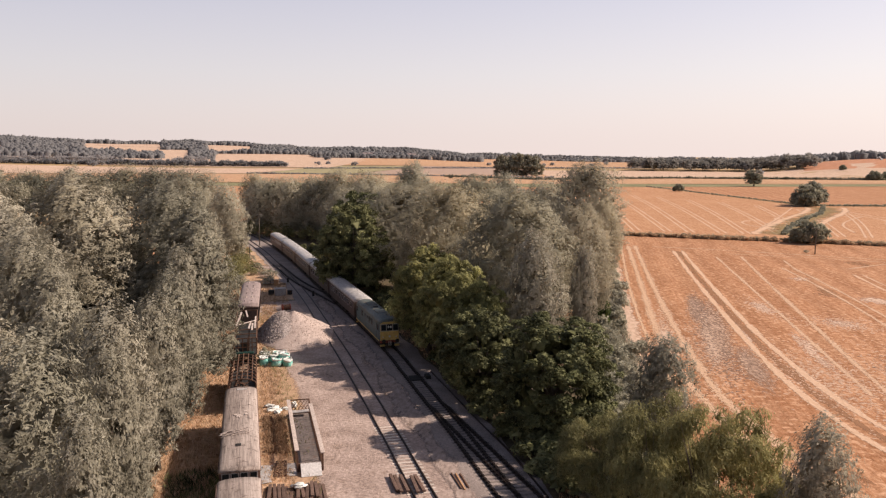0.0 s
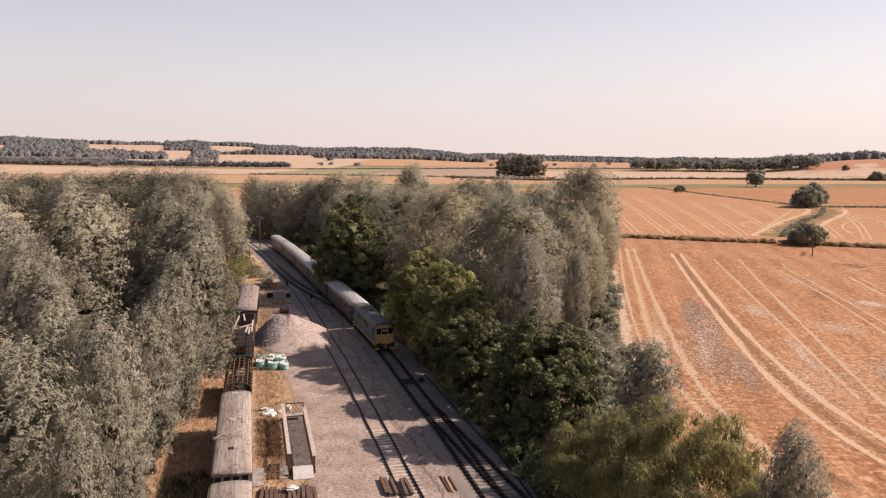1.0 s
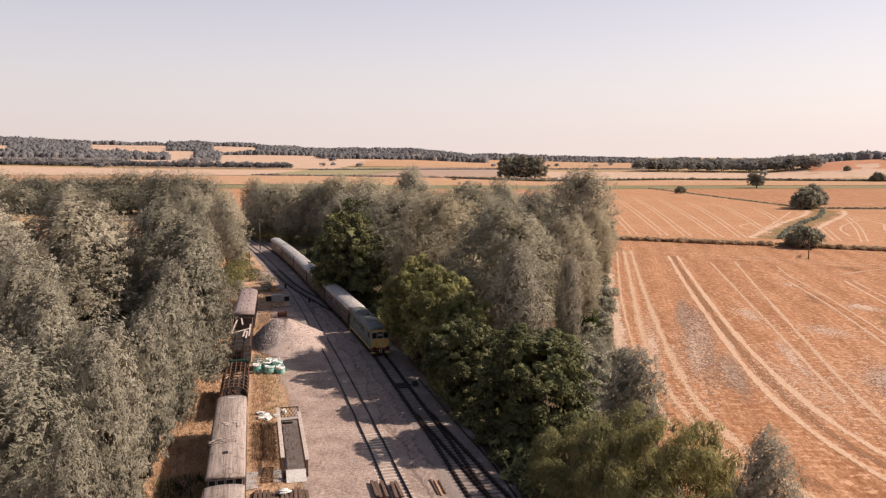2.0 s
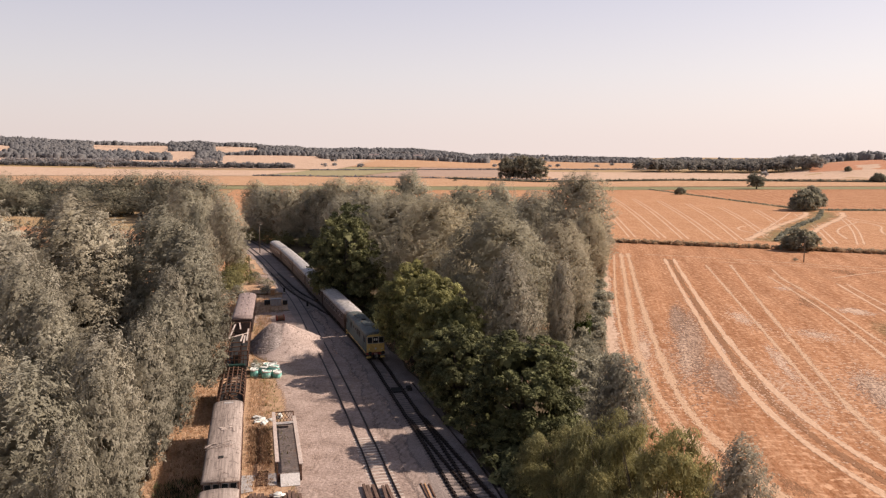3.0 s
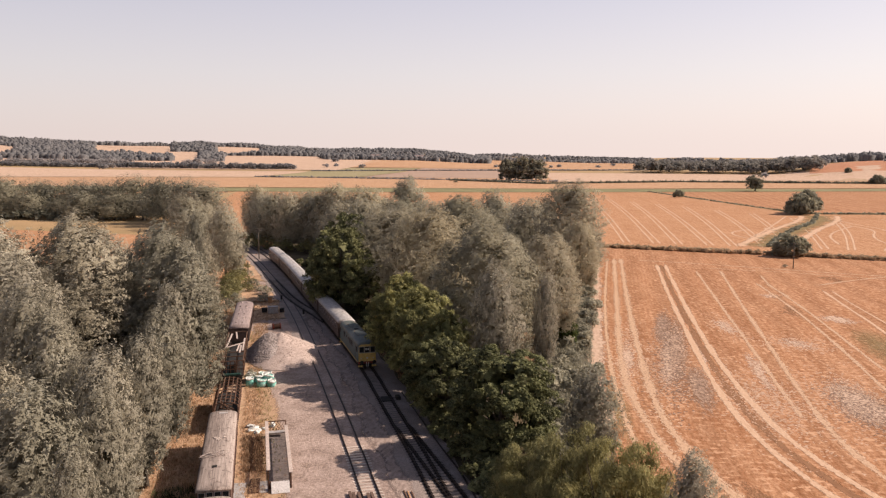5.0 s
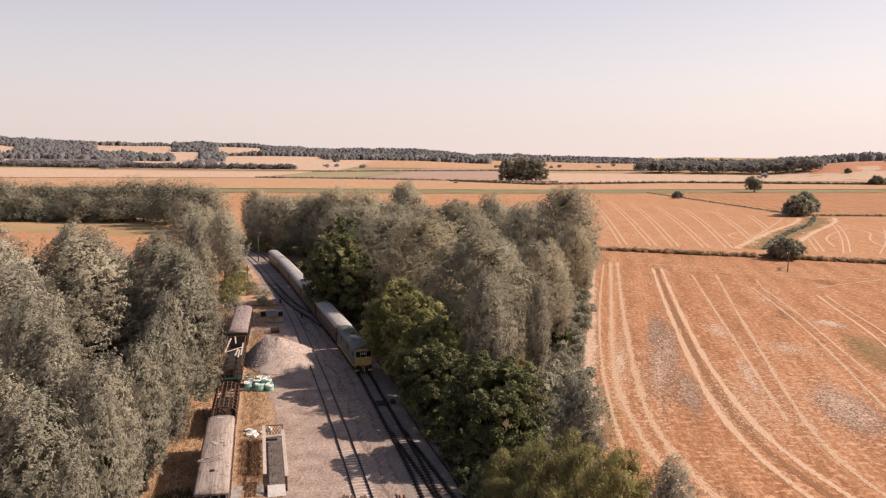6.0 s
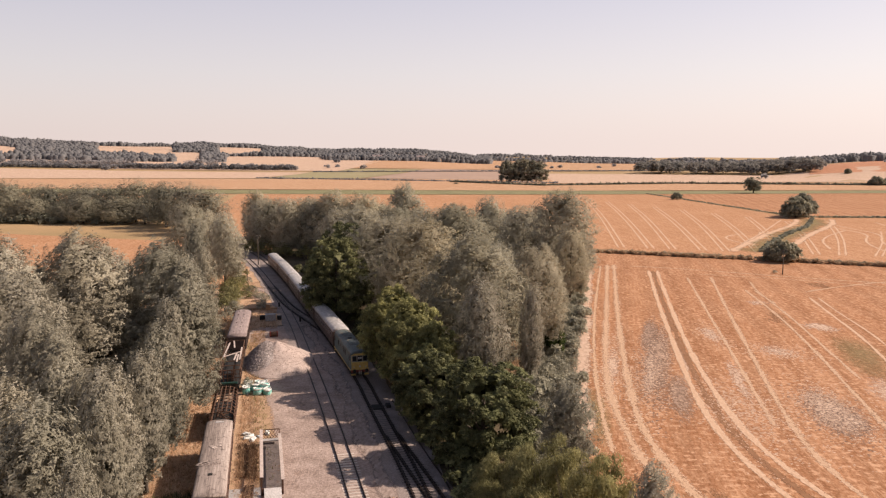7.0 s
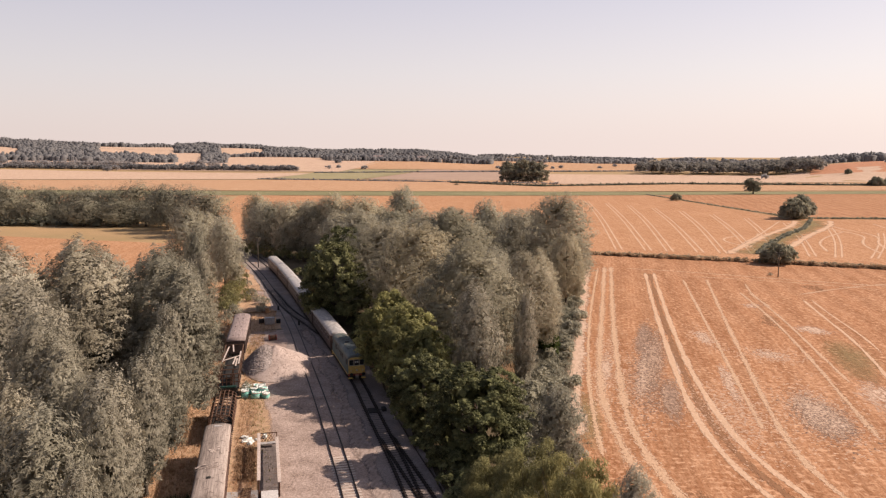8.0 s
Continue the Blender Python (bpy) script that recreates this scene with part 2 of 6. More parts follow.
RUTS = ragged("wheel_rut_soil", (0.24, 0.115, 0.06), (0.36, 0.19, 0.105), 0.93, 1.02, 0.3, 2.4, 0.85)
GREENPATCH = ragged("grassy_patch", (0.22, 0.18, 0.08), (0.34, 0.25, 0.13), 0.7, 1.15, 0.12, 1.6, 0.8)
WILLOW = foliage("willow_leaves", (0.17, 0.152, 0.112), (0.435, 0.39, 0.30), (0.62, 0.565, 0.465), 0.29, 0.42)
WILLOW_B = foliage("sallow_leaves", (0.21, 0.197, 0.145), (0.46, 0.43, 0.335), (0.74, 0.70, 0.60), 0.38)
AIRY = foliage("pale_willow_leaves", (0.30, 0.268, 0.195), (0.53, 0.475, 0.36), (0.64, 0.58, 0.465), 0.48, 0.4)
# near-black leaf tone paints the shade of gaps between leaf clusters
OAK = foliage("shade_toned_oak_leaves", (0.018, 0.021, 0.009), (0.255, 0.252, 0.115), (0.68, 0.65, 0.36), 0.17)
MAPLE = foliage("field_maple_leaves", (0.085, 0.083, 0.033), (0.50, 0.475, 0.215), (0.78, 0.71, 0.36), 0.42)
SHRUB = foliage("shrub_leaves", (0.12, 0.11, 0.048), (0.39, 0.355, 0.165), (0.58, 0.53, 0.28), 0.4)
SPREAD = ragged("scattered_gravel", (0.20, 0.145, 0.12), (0.48, 0.37, 0.32), 0.74, 0.98, 0.4, 3.0, 0.95, 0.6)
SANDPATCH = ragged("sandy_yard_patch", (0.34, 0.23, 0.17), (0.56, 0.41, 0.32), 0.95, 1.1, 0.22, 3.0, 0.6, 0.5)
DUSTY = ragged("dusty_dead_grass", (0.33, 0.20, 0.12), (0.58, 0.385, 0.25), 0.72, 0.92, 0.5, 4.0, 0.9, 0.6)
POPLAR = foliage("poplar_leaves", (0.26, 0.235, 0.175), (0.57, 0.52, 0.40), (0.76, 0.70, 0.57), 0.44, 0.36)
HEDGE = foliage("dry_hedge_leaves", (0.27, 0.215, 0.145), (0.50, 0.41, 0.29), (0.70, 0.59, 0.45), 0.45)
BRIGHT = foliage("hawthorn_leaves", (0.03, 0.05, 0.012), (0.10, 0.12, 0.03), (0.17, 0.17, 0.05))
FARLEAF = foliage("far_tree_leaves", (0.18, 0.172, 0.128), (0.37, 0.348, 0.265), (0.50, 0.468, 0.375), 0.5)
# leaf tones lifted to pale grey-mauve, standing in for distance haze
HAZEWOOD = foliage("haze_paled_wood_leaves", (0.35, 0.33, 0.338), (0.41, 0.388, 0.395), (0.44, 0.418, 0.425), 0.64)
DARKWOODLEAF = foliage("valley_wood_leaves", (0.16, 0.15, 0.14), (0.29, 0.27, 0.25), (0.38, 0.35, 0.32), 0.45)
ROWLEAF = foliage("field_tree_leaves", (0.15, 0.14, 0.105), (0.36, 0.335, 0.255), (0.48, 0.445, 0.35), 0.35)
HAY = foliage("dry_grass_blades", (0.42, 0.27, 0.165), (0.66, 0.45, 0.29), (0.80, 0.60, 0.43), 0.5)
BRAMBLE = foliage("dead_bramble_stems", (0.16, 0.10, 0.065), (0.36, 0.235, 0.15), (0.52, 0.36, 0.25), 0.3)
BARK = surface("bark", (0.05, 0.04, 0.03), (0.14, 0.11, 0.085), 5.0, 0.8, 0.95, stretch=(1, 1, 0.25), relief=0.8, depth=0.06)


# ---- builders ----
def thing(name, label, category, at=(0, 0, 0), rz=0.0, group="", kind=""):
    e = new(name)
    e.empty_display_size = 0.5
    e.matrix_world = pose(*at, 0, 0, rz)
    return tagged(e, label, category, group, kind)


def mesh_of(name, bm):
    me = bpy.data.meshes.new(name)
    bm.to_mesh(me)
    bm.free()
    return me


def part(name, bm, material, parent=None, label="", smooth=False):
    me = bm if isinstance(bm, bpy.types.Mesh) else mesh_of(name, bm)
    if not me.materials:
        me.materials.append(material)
    if smooth:
        me.polygons.foreach_set("use_smooth", [True] * len(me.polygons))
    ob = new(name, me)
    ob.parent = parent
    if label:
        ob["label"] = label
    return ob


def box(bm, x0, x1, y0, y1, z0, z1, bevel=0.0):
    v = [bm.verts.new(p) for p in ((x0, y0, z0), (x1, y0, z0), (x1, y1, z0), (x0, y1, z0), (x0, y0, z1), (x1, y0, z1), (x1, y1, z1), (x0, y1, z1))]
    fs = [bm.faces.new([v[i] for i in q]) for q in ((0, 3, 2, 1), (4, 5, 6, 7), (0, 1, 5, 4), (1, 2, 6, 5), (2, 3, 7, 6), (3, 0, 4, 7))]
    if bevel:
        bmesh.ops.bevel(bm, geom=list({e for f in fs for e in f.edges}), offset=bevel, segments=2, affect="EDGES", profile=0.5)
    return bm


def boxed(*dims, bevel=0.0):
    return box(bmesh.new(), *dims, bevel=bevel)


def tube(bm, a, b, r0, r1=None, sides=8):
    """A tapered round bar from a to b."""
    a, b = Vector(a), Vector(b)
    r1 = r0 if r1 is None else r1
    q = (b - a).to_track_quat("Z", "Y")
    rings = [[bm.verts.new(c + q @ Vector((r * math.cos(6.28319 * i / sides), r * math.sin(6.28319 * i / sides), 0))) for i in range(sides)] for c, r in ((a, r0), (b, r1))]
    for i in range(sides):
        j = (i + 1) % sides
        bm.faces.new((rings[0][i], rings[0][j], rings[1][j], rings[1][i]))
    bm.faces.new(rings[0][::-1])
    bm.faces.new(rings[1])
    return bm


def bar(bm, a, b, w, h):
    """A square bar from a to b."""
    a, b = Vector(a), Vector(b)
    q = (b - a).to_track_quat("Z", "Y")
    rings = [[bm.verts.new(c + q @ Vector((sx * w / 2, sy * h / 2, 0))) for sx, sy in ((-1, -1), (1, -1), (1, 1), (-1, 1))] for c in (a, b)]
    for i in range(4):
        j = (i + 1) % 4
        bm.faces.new((rings[0][i], rings[0][j], rings[1][j], rings[1][i]))
    bm.faces.new(rings[0][::-1])
    bm.faces.new(rings[1])
    return bm


def loft(bm, rings, caps=True):
    """Closed rings of points, joined one to the next."""
    vs = [[bm.verts.new(p) for p in ring] for ring in rings]
    n = len(vs[0])
    for r0, r1 in zip(vs, vs[1:]):
        for i in range(n):
            j = (i + 1) % n
            bm.faces.new((r0[i], r0[j], r1[j], r1[i]))
    if caps:
        bm.faces.new(vs[0][::-1])
        bm.faces.new(vs[-1])
    return bm


class Line:
    """A smooth line through points on the ground, by arc length."""

    def __init__(self, pts, step=0.5):
        p = np.array(pts, float)
        for _ in range(4):
            q = np.empty((2 * len(p) - 2, 2))
            q[0::2], q[1::2] = 0.75 * p[:-1] + 0.25 * p[1:], 0.25 * p[:-1] + 0.75 * p[1:]
            p = np.vstack([p[:1], q, p[-1:]])
        s = np.r_[0, np.cumsum(np.hypot(*np.diff(p, axis=0).T))]
        self.length = s[-1]
        self.s, self.p = s, p

    def at(self, s):
        return np.array([np.interp(s, self.s, self.p[:, 0]), np.interp(s, self.s, self.p[:, 1])])

    def way(self, s):
        d = self.at(min(s + 0.4, self.length)) - self.at(max(s - 0.4, 0))
        return d / np.hypot(*d)

    def near_y(self, y):
        return float(np.interp(y, self.p[:, 1], self.s))


def smooth(a, b, x):
    u = np.clip((np.asarray(x, float) - a) / (b - a), 0, 1)
    return u * u * (3 - 2 * u)


def terrain(x, y):
    """The height of the land: a flat valley, hills beyond it."""
    x, y = np.asarray(x, float), np.asarray(y, float)
    d, az = np.hypot(x, y), np.degrees(np.arctan2(x, y))
    ridge = np.interp(az, [-60, -34, -24, -17, -12, -6, -2, 6, 14, 26, 40, 60], [78, 70, 56, 47, 40, 36, 20, 9, 8, 14, 18, 20])
    wave = 5 * np.sin(x / 310 + 1.3) * np.cos(y / 270) + 3 * np.sin(x / 130 + y / 170)
    h = (ridge + wave) * smooth(1250, 2900, d)
    knoll = 19 * smooth(17, 25, az) * smooth(1000, 1450, d) * (1 - 0.5 * smooth(40, 80, az))
    return np.where(y > 0, np.maximum(h, knoll), 12 * smooth(1200, 3000, d))


def sheet(name, rows, material, lift=0.02, label="", category="", kind="structure", edge=None, parent=None):
    """A sheet of land over a grid of points (rows of (x, y)), lying on the terrain."""
    n, m = len(rows), len(rows[0])
    g = np.array(rows, float).reshape(-1, 2)
    z = terrain(g[:, 0], g[:, 1]) + lift
    faces = [(i * m + j, i * m + j + 1, (i + 1) * m + j + 1, (i + 1) * m + j) for i in range(n - 1) for j in range(m - 1)]
    me = bpy.data.meshes.new(name)
    me.from_pydata(np.c_[g, z].tolist(), [], faces)
    if edge is not None:
        a = me.attributes.new("edge", "FLOAT", "POINT")
        a.data.foreach_set("value", np.asarray(edge, float).ravel())
    me.materials.append(material)
    ob = new(name, me)
    ob.parent = parent
    if me.polygons[0].normal.z < 0:
        me.flip_normals()
    return tagged(ob, label, category, "", kind) if parent is None else ob


def quad(a, b, c, d, n=12, m=12, rough=0.0):
    """A grid inside four corners; a to b is one side, d to c the other."""
    a, b, c, d = (np.array(p, float) for p in (a, b, c, d))
    rows = []
    for i in range(n + 1):
        u = i / n
        l, r = a + (d - a) * u, b + (c - b) * u
        rows.append([tuple(l + (r - l) * j / m) for j in range(m + 1)])
    return rows


def ribbon(name, pts, width, material, lift, label="", category="", kind="structure", wobble=0.15):
    """A band along a line, full in the middle, thinning to its edges."""
    ln = Line(pts)
    k = max(8, int(ln.length / 2.0))
    rows, edge = [], []
    for i in range(k + 1):
        s = ln.length * i / k
        c, w = ln.at(s), ln.way(s)
        side = np.array([w[1], -w[0]])
        wd = width * (1 + wobble * math.sin(s * 0.21) + wobble * math.sin(s * 0.57 + 1.7))
        rows.append([tuple(c + side * wd * f) for f in (-0.75, -0.45, 0, 0.45, 0.75)])
        fade = min(1, i / 3, (k - i) / 3)
        edge.append([0, 0.38 * fade, 0.62 * fade, 0.38 * fade, 0])
    return sheet(name, rows, material, lift, label, category, kind, edge)


def blotch(name, centre, rx, ry, turn, material, lift, label="", category="", kind="structure"):
    """An irregular patch on the ground."""
    rows, edge = [], []
    c, s = math.cos(radians(turn)), math.sin(radians(turn))
    for i in range(7):
        r = i / 6
        rows.append([(centre[0] + r * (rx * math.cos(a) * c - ry * math.sin(a) * s), centre[1] + r * (rx * math.cos(a) * s + ry * math.sin(a) * c)) for a in np.linspace(0, 2 * math.pi, 29)])
        edge.append([0.5 * (1 - r ** 1.5)] * 29)
    return sheet(name, rows, material, lift, label, category, kind, edge)


# ---- ground ----
rings = np.r_[0, np.geomspace(12, 4800, 70)]
sheet("ground", [[(r * math.sin(a), r * math.cos(a)) for a in np.linspace(0, 2 * math.pi, 181)] for r in rings], GRASS, -0.06,
      "parched meadow and valley land reaching to the wooded hills", "ground")

MAIN = Line([(1.4, 44), (-1.0, 53.5), (-4.0, 62.5), (-5.9, 68.5), (-7.9, 74.6), (-10.7, 82.6), (-14.0, 92.4), (-17.6, 103), (-24.0, 119), (-30.0, 133.5), (-36.0, 147.6), (-45.6, 171.5), (-55.5, 195), (-66.5, 219), (-79, 243), (-98, 276), (-122, 312)])
TURNOUT = Line([(5.8, 44), (1.2, 53.5), (-2.65, 62.5), (-4.95, 68.4), (-7.5, 74.6), (-10.6, 82.6), (-12.5, 88)])
SIDING = Line([(-3.6, 44), (-6.9, 53), (-10.3, 63), (-13.5, 72.6), (-16.7, 82), (-23.2, 100.5), (-29.6, 118), (-35.0, 133), (-41.8, 150.5), (-53.3, 178), (-67.8, 211), (-84, 243), (-103, 276), (-127, 312)])
CROSSOVER = Line([(-28.4, 129.5), (-33.6, 139), (-38.8, 147.8), (-43.5, 156.5), (-48.5, 167.5), (-53.6, 178.6)])
WAGONS = Line([(-15.5, 37), (-18.5, 46), (-21.4, 55.2), (-24.3, 64.2), (-27.2, 73.2), (-30.6, 84.5), (-34.9, 98.5), (-38.9, 112), (-44.2, 131), (-50, 150)])


def strip_rows(line, left, right, y0, y1, n=60, m=8):
    rows = []
    s0, s1 = line.near_y(y0), line.near_y(y1)
    for i in range(n + 1):
        s = s0 + (s1 - s0) * i / n
        c, w = line.at(s), line.way(s)
        side = np.array([w[1], -w[0]])
        lo, hi = -left - 0.25 * math.sin(s * 0.7) - 0.2 * math.sin(s * 1.9), right + 0.25 * math.sin(s * 0.6 + 2)
        rows.append([tuple(c + side * (lo + (hi - lo) * j / m)) for j in range(m + 1)])
    return rows


sheet("woodland_ground", quad((-62, 20), (11.0, 20), (26, 300), (-130, 300), 30, 12), UNDER, -0.03, "earth and dead grass under the trees, coloured dark for their shade", "ground")
sheet("grass_strip", strip_rows(WAGONS, 6.5, 4.0, 44, 149), DRYGRASS, 0.0, "tall parched grass beside the stored wagons", "grass")
sheet("grass_strip", strip_rows(SIDING, 15, -1.8, 137, 230, 50), DRYGRASS, -0.01, "parched orange grass between siding and bushes", "grass")
sheet("yard", strip_rows(SIDING, 8.6, 3.2, 45, 136), GRAVEL, 0.03, "pale pinkish gravel hardstanding beside the siding", "yard")
bed = np.array([-0.05, 0.06, 0.125, 0.14, 0.14, 0.14, 0.12, 0.05, -0.05])
sheet("trackbed", strip_rows(MAIN, 3.0, 3.6, 45, 305, 130), BALLAST, np.tile(bed, 131), "dark grey ballast under the running line", "ballast")
sheet("siding_bed", strip_rows(SIDING, 2.0, 2.2, 118, 305, 80), BALLAST, 0.05, "dark grey ballast under the siding", "ballast")

# the stubble fields
field = sheet("stubble_field", [[(lx + (170 - lx) * j / 16, y) for j in range(17)] for lx, y in
              [(14, 8), (11.6, 30), (10.6, 55), (10.6, 70), (11.0, 83), (12.4, 100), (14.6, 120), (18.6, 155), (22.8, 195), (28, 226), (31, 252)]],
              STUB, 0.0, "harvested orange wheat stubble with tractor marks", "field")
sheet("stubble_field", quad((26, 225), (240, 180), (235, 172), (22, 200), 4, 10), STUB, 0.004, "strip of stubble along the hedge", "field")
sheet("stubble_field", quad((30, 262), (97, 238), (150, 402), (118, 640), 20, 14), STUB_B, 0.01, "harvested barley stubble behind the hedge", "field")
sheet("stubble_field", quad((-120, 262), (31, 262), (118, 640), (-215, 620), 20, 14), STUB_B, 0.008, "harvested stubble beyond the wood", "field")
sheet("stubble_field", quad((96.5, 239), (420, 130), (520, 400), (150, 402), 14, 14), STUB_B, 0.013, "harvested barley stubble with looping wheel marks", "field")
sheet("stubble_field", quad((152, 410), (530, 404), (620, 700), (122, 640), 14, 14), STUB, 0.05, "far harvested stubble", "field")
sheet("stubble_field", quad((-420, 150), (-62, 150), (-76, 262), (-330, 330), 10, 10), STUB_B, 0.01, "harvested stubble beside the line", "field")
sheet("stubble_field", quad((-760, 430), (-240, 430), (-215, 615), (-800, 560), 10, 10), STUB_B, 0.05, "harvested stubble beyond the hedge", "field")
bank = [(float(x), float(np.interp(x, [-820, -270, -84, 50, 233, 720], [640, 618, 614, 625, 651, 730])), float(np.interp(x, [-820, -299, -94, 55, 249, 720], [705, 686, 688, 690, 697, 770]))) for x in np.linspace(-820, 720, 78)]
sheet("verge", [[(x, a + (b - a) * f) for x, a, b in bank] for f in np.linspace(0, 1, 8)], VERGE, 0.2, "rough grass bank along the ditch", "grass")
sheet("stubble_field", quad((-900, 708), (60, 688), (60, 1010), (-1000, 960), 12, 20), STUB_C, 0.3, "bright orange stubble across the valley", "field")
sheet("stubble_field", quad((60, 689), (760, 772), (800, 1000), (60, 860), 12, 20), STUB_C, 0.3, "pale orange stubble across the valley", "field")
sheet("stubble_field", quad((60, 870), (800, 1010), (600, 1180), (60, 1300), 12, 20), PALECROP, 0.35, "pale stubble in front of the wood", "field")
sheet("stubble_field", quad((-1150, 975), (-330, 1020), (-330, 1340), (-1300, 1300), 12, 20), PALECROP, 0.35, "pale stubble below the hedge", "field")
sheet("green_ley", quad((-320, 1030), (-190, 1035), (-160, 1520), (-345, 1520), 12, 12), GREENCROP, 0.4, "green ley between the stubble fields", "field")
sheet("fallow_field", quad((-185, 1030), (55, 960), (55, 1500), (-155, 1540), 12, 12), FALLOW, 0.4, "brown fallow ground", "field")
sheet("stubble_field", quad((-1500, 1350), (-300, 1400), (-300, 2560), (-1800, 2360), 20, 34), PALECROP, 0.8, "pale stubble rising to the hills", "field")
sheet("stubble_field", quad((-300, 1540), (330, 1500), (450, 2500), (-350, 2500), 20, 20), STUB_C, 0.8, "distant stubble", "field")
sheet("red_field", quad((425, 1120), (1200, 900), (1500, 1500), (590, 1560), 16, 16), REDSOIL, 0.6, "reddish stubble on a rising hillside", "field")


def rails(name, line, y0, y1, label, sleeper_mat, raised, parts_to, sink, stain=0.004, chairs=True, foot=0.16):
    """A running line: two rails, sleepers near by one by one, the rest in one piece."""
    t = thing(name, label, "railway track", kind="structure")
    s0, s1 = line.near_y(y0), line.near_y(y1)
    prof = [(-0.08, 0.0), (0.08, 0.0), (0.08, 0.02), (0.014, 0.04), (0.014, 0.11), (0.042, 0.12), (0.042, 0.158), (-0.042, 0.158), (-0.042, 0.12), (-0.014, 0.11), (-0.014, 0.04), (-0.08, 0.02)]
    n = int((s1 - s0) / 1.5)
    for off in (-0.752, 0.752):
        bm = bmesh.new()
        rr = []
        for i in range(n + 1):
            s = s0 + (s1 - s0) * i / n
            c, w = line.at(s), line.way(s)
            side = np.array([w[1], -w[0]])
            rr.append([(*(c + side * (off + px)), foot + pz) for px, pz in prof])
        part("rail", loft(bm, rr), RAIL, t)
        # dark strip by each rail: rusted ballast plus painted rail shadow
        rows, edge = [], []
        for i in range(n + 1):
            s = s0 + (s1 - s0) * i / n
            c, w = line.at(s), line.way(s)
            side = np.array([w[1], -w[0]])
            rows.append([tuple(c + side * (off + q)) for q in (-0.28, -0.13, 0.0, 0.13, 0.28)])
            edge.append([0, 0.42, 0.6, 0.42, 0])
        if not stain:
            continue
        sheet("rust_stain", rows, RUSTSHADE, 0.143 + stain if not sink > 0.05 else 0.047 + stain, edge=edge, parent=t)
    k = int((s1 - s0) / 0.66)
    bm = bmesh.new()
    box(bm, -1.17, 1.17, -0.125, 0.125, -0.13, 0.0, 0.012)
    for off in (-0.752, 0.752) if chairs else ():
        box(bm, off - 0.22, off + 0.22, -0.11, 0.11, 0.0, 0.05)
        box(bm, off - 0.15, off - 0.04, -0.09, 0.09, 0.045, 0.13)
        box(bm, off + 0.04, off + 0.15, -0.09, 0.09, 0.045, 0.13)
    for f in bm.faces:
        f.material_index = 1 if f.calc_center_median().z > 0.004 else 0
    base = mesh_of("sleeper", bm)
    base.materials.append(sleeper_mat)
    base.materials.append(BLACKIRON)
    rest = bmesh.new()
    rng = random.Random(len(name))
    for i in range(k):
        s = s0 + 0.33 + i * 0.66
        c, w = line.at(s), line.way(s)
        a = math.degrees(math.atan2(w[1], w[0])) - 90 + rng.uniform(-1, 1)
        z = (0.155 if chairs else 0.062) if raised[0] < c[1] < raised[1] else 0.155 - sink
        m = pose(c[0] + rng.uniform(-0.03, 0.03), c[1], z, 0, 0, a)
        if c[1] < parts_to:
            ob = part("sleeper", base, sleeper_mat, t)
            ob.matrix_basis = m
        else:
            x = bmesh.new()
            box(x, -1.17, 1.17, -0.125, 0.125, -0.13, 0.0)
            x.transform(m)
            tmp = mesh_of("tmp", x)
            rest.from_mesh(tmp)
            bpy.data.meshes.remove(tmp)
    if len(rest.verts):
        tagged(part("far_sleepers", rest, sleeper_mat, t), kind="stuff")
    return t


rails("main_line", MAIN, 45, 300, "double-headed rusty rails of the running line on dark sleepers", SLEEPER, (40, 400), 135, 0.0)
rails("turnout", TURNOUT, 45, 80, "diverging rusty rails of a set of points", SLEEPER, (40, 400), 80, 0.012, 0.006)
rails("siding", SIDING, 45, 300, "rusty siding rails half buried in pale gravel", PALESLEEPER, (60, 74.5), 120, 0.134, 0, chairs=False, foot=0.045)
rails("crossover", CROSSOVER, 132, 178, "crossover rails between siding and running line", SLEEPER, (0, 1), 178, 0.07, 0.01)
rails("storage_track", WAGONS, 38, 149, "overgrown rusty track under the stored wagons", SLEEPER, (0, 1), 140, 0.1, chairs=False)


# ---- trees ----
def leaf_mesh(name, centres, normals, ways, length, width, material):
    """Leaves and sprays as single pointed blades, each an island of its own."""
    n = len(centres)
    nrm = normals / (np.linalg.norm(normals, axis=1, keepdims=True) + 1e-9)
    way = ways - nrm * (ways * nrm).sum(1, keepdims=True)
    way /= np.linalg.norm(way, axis=1, keepdims=True) + 1e-9
    side = np.cross(nrm, way)
    L, Wd = length[:, None] * 0.5, width[:, None] * 0.5
    v = np.empty((n, 3, 3))
    v[:, 0], v[:, 1], v[:, 2] = centres - way * L - side * Wd, centres - way * L * 0.6 + side * Wd, centres + way * L
    me = bpy.data.meshes.new(name)
    me.vertices.add(3 * n)
    me.vertices.foreach_set("co", v.ravel())
    me.loops.add(3 * n)
    me.loops.foreach_set("vertex_index", np.arange(3 * n, dtype=np.int32))
    me.polygons.add(n)
    me.polygons.foreach_set("loop_start", np.arange(0, 3 * n, 3, dtype=np.int32))
    me.update(calc_edges=True)
    me.materials.append(material)
    return me


def unit(rng, n):
    v = rng.normal(size=(n, 3))
    return v / np.linalg.norm(v, axis=1, keepdims=True)


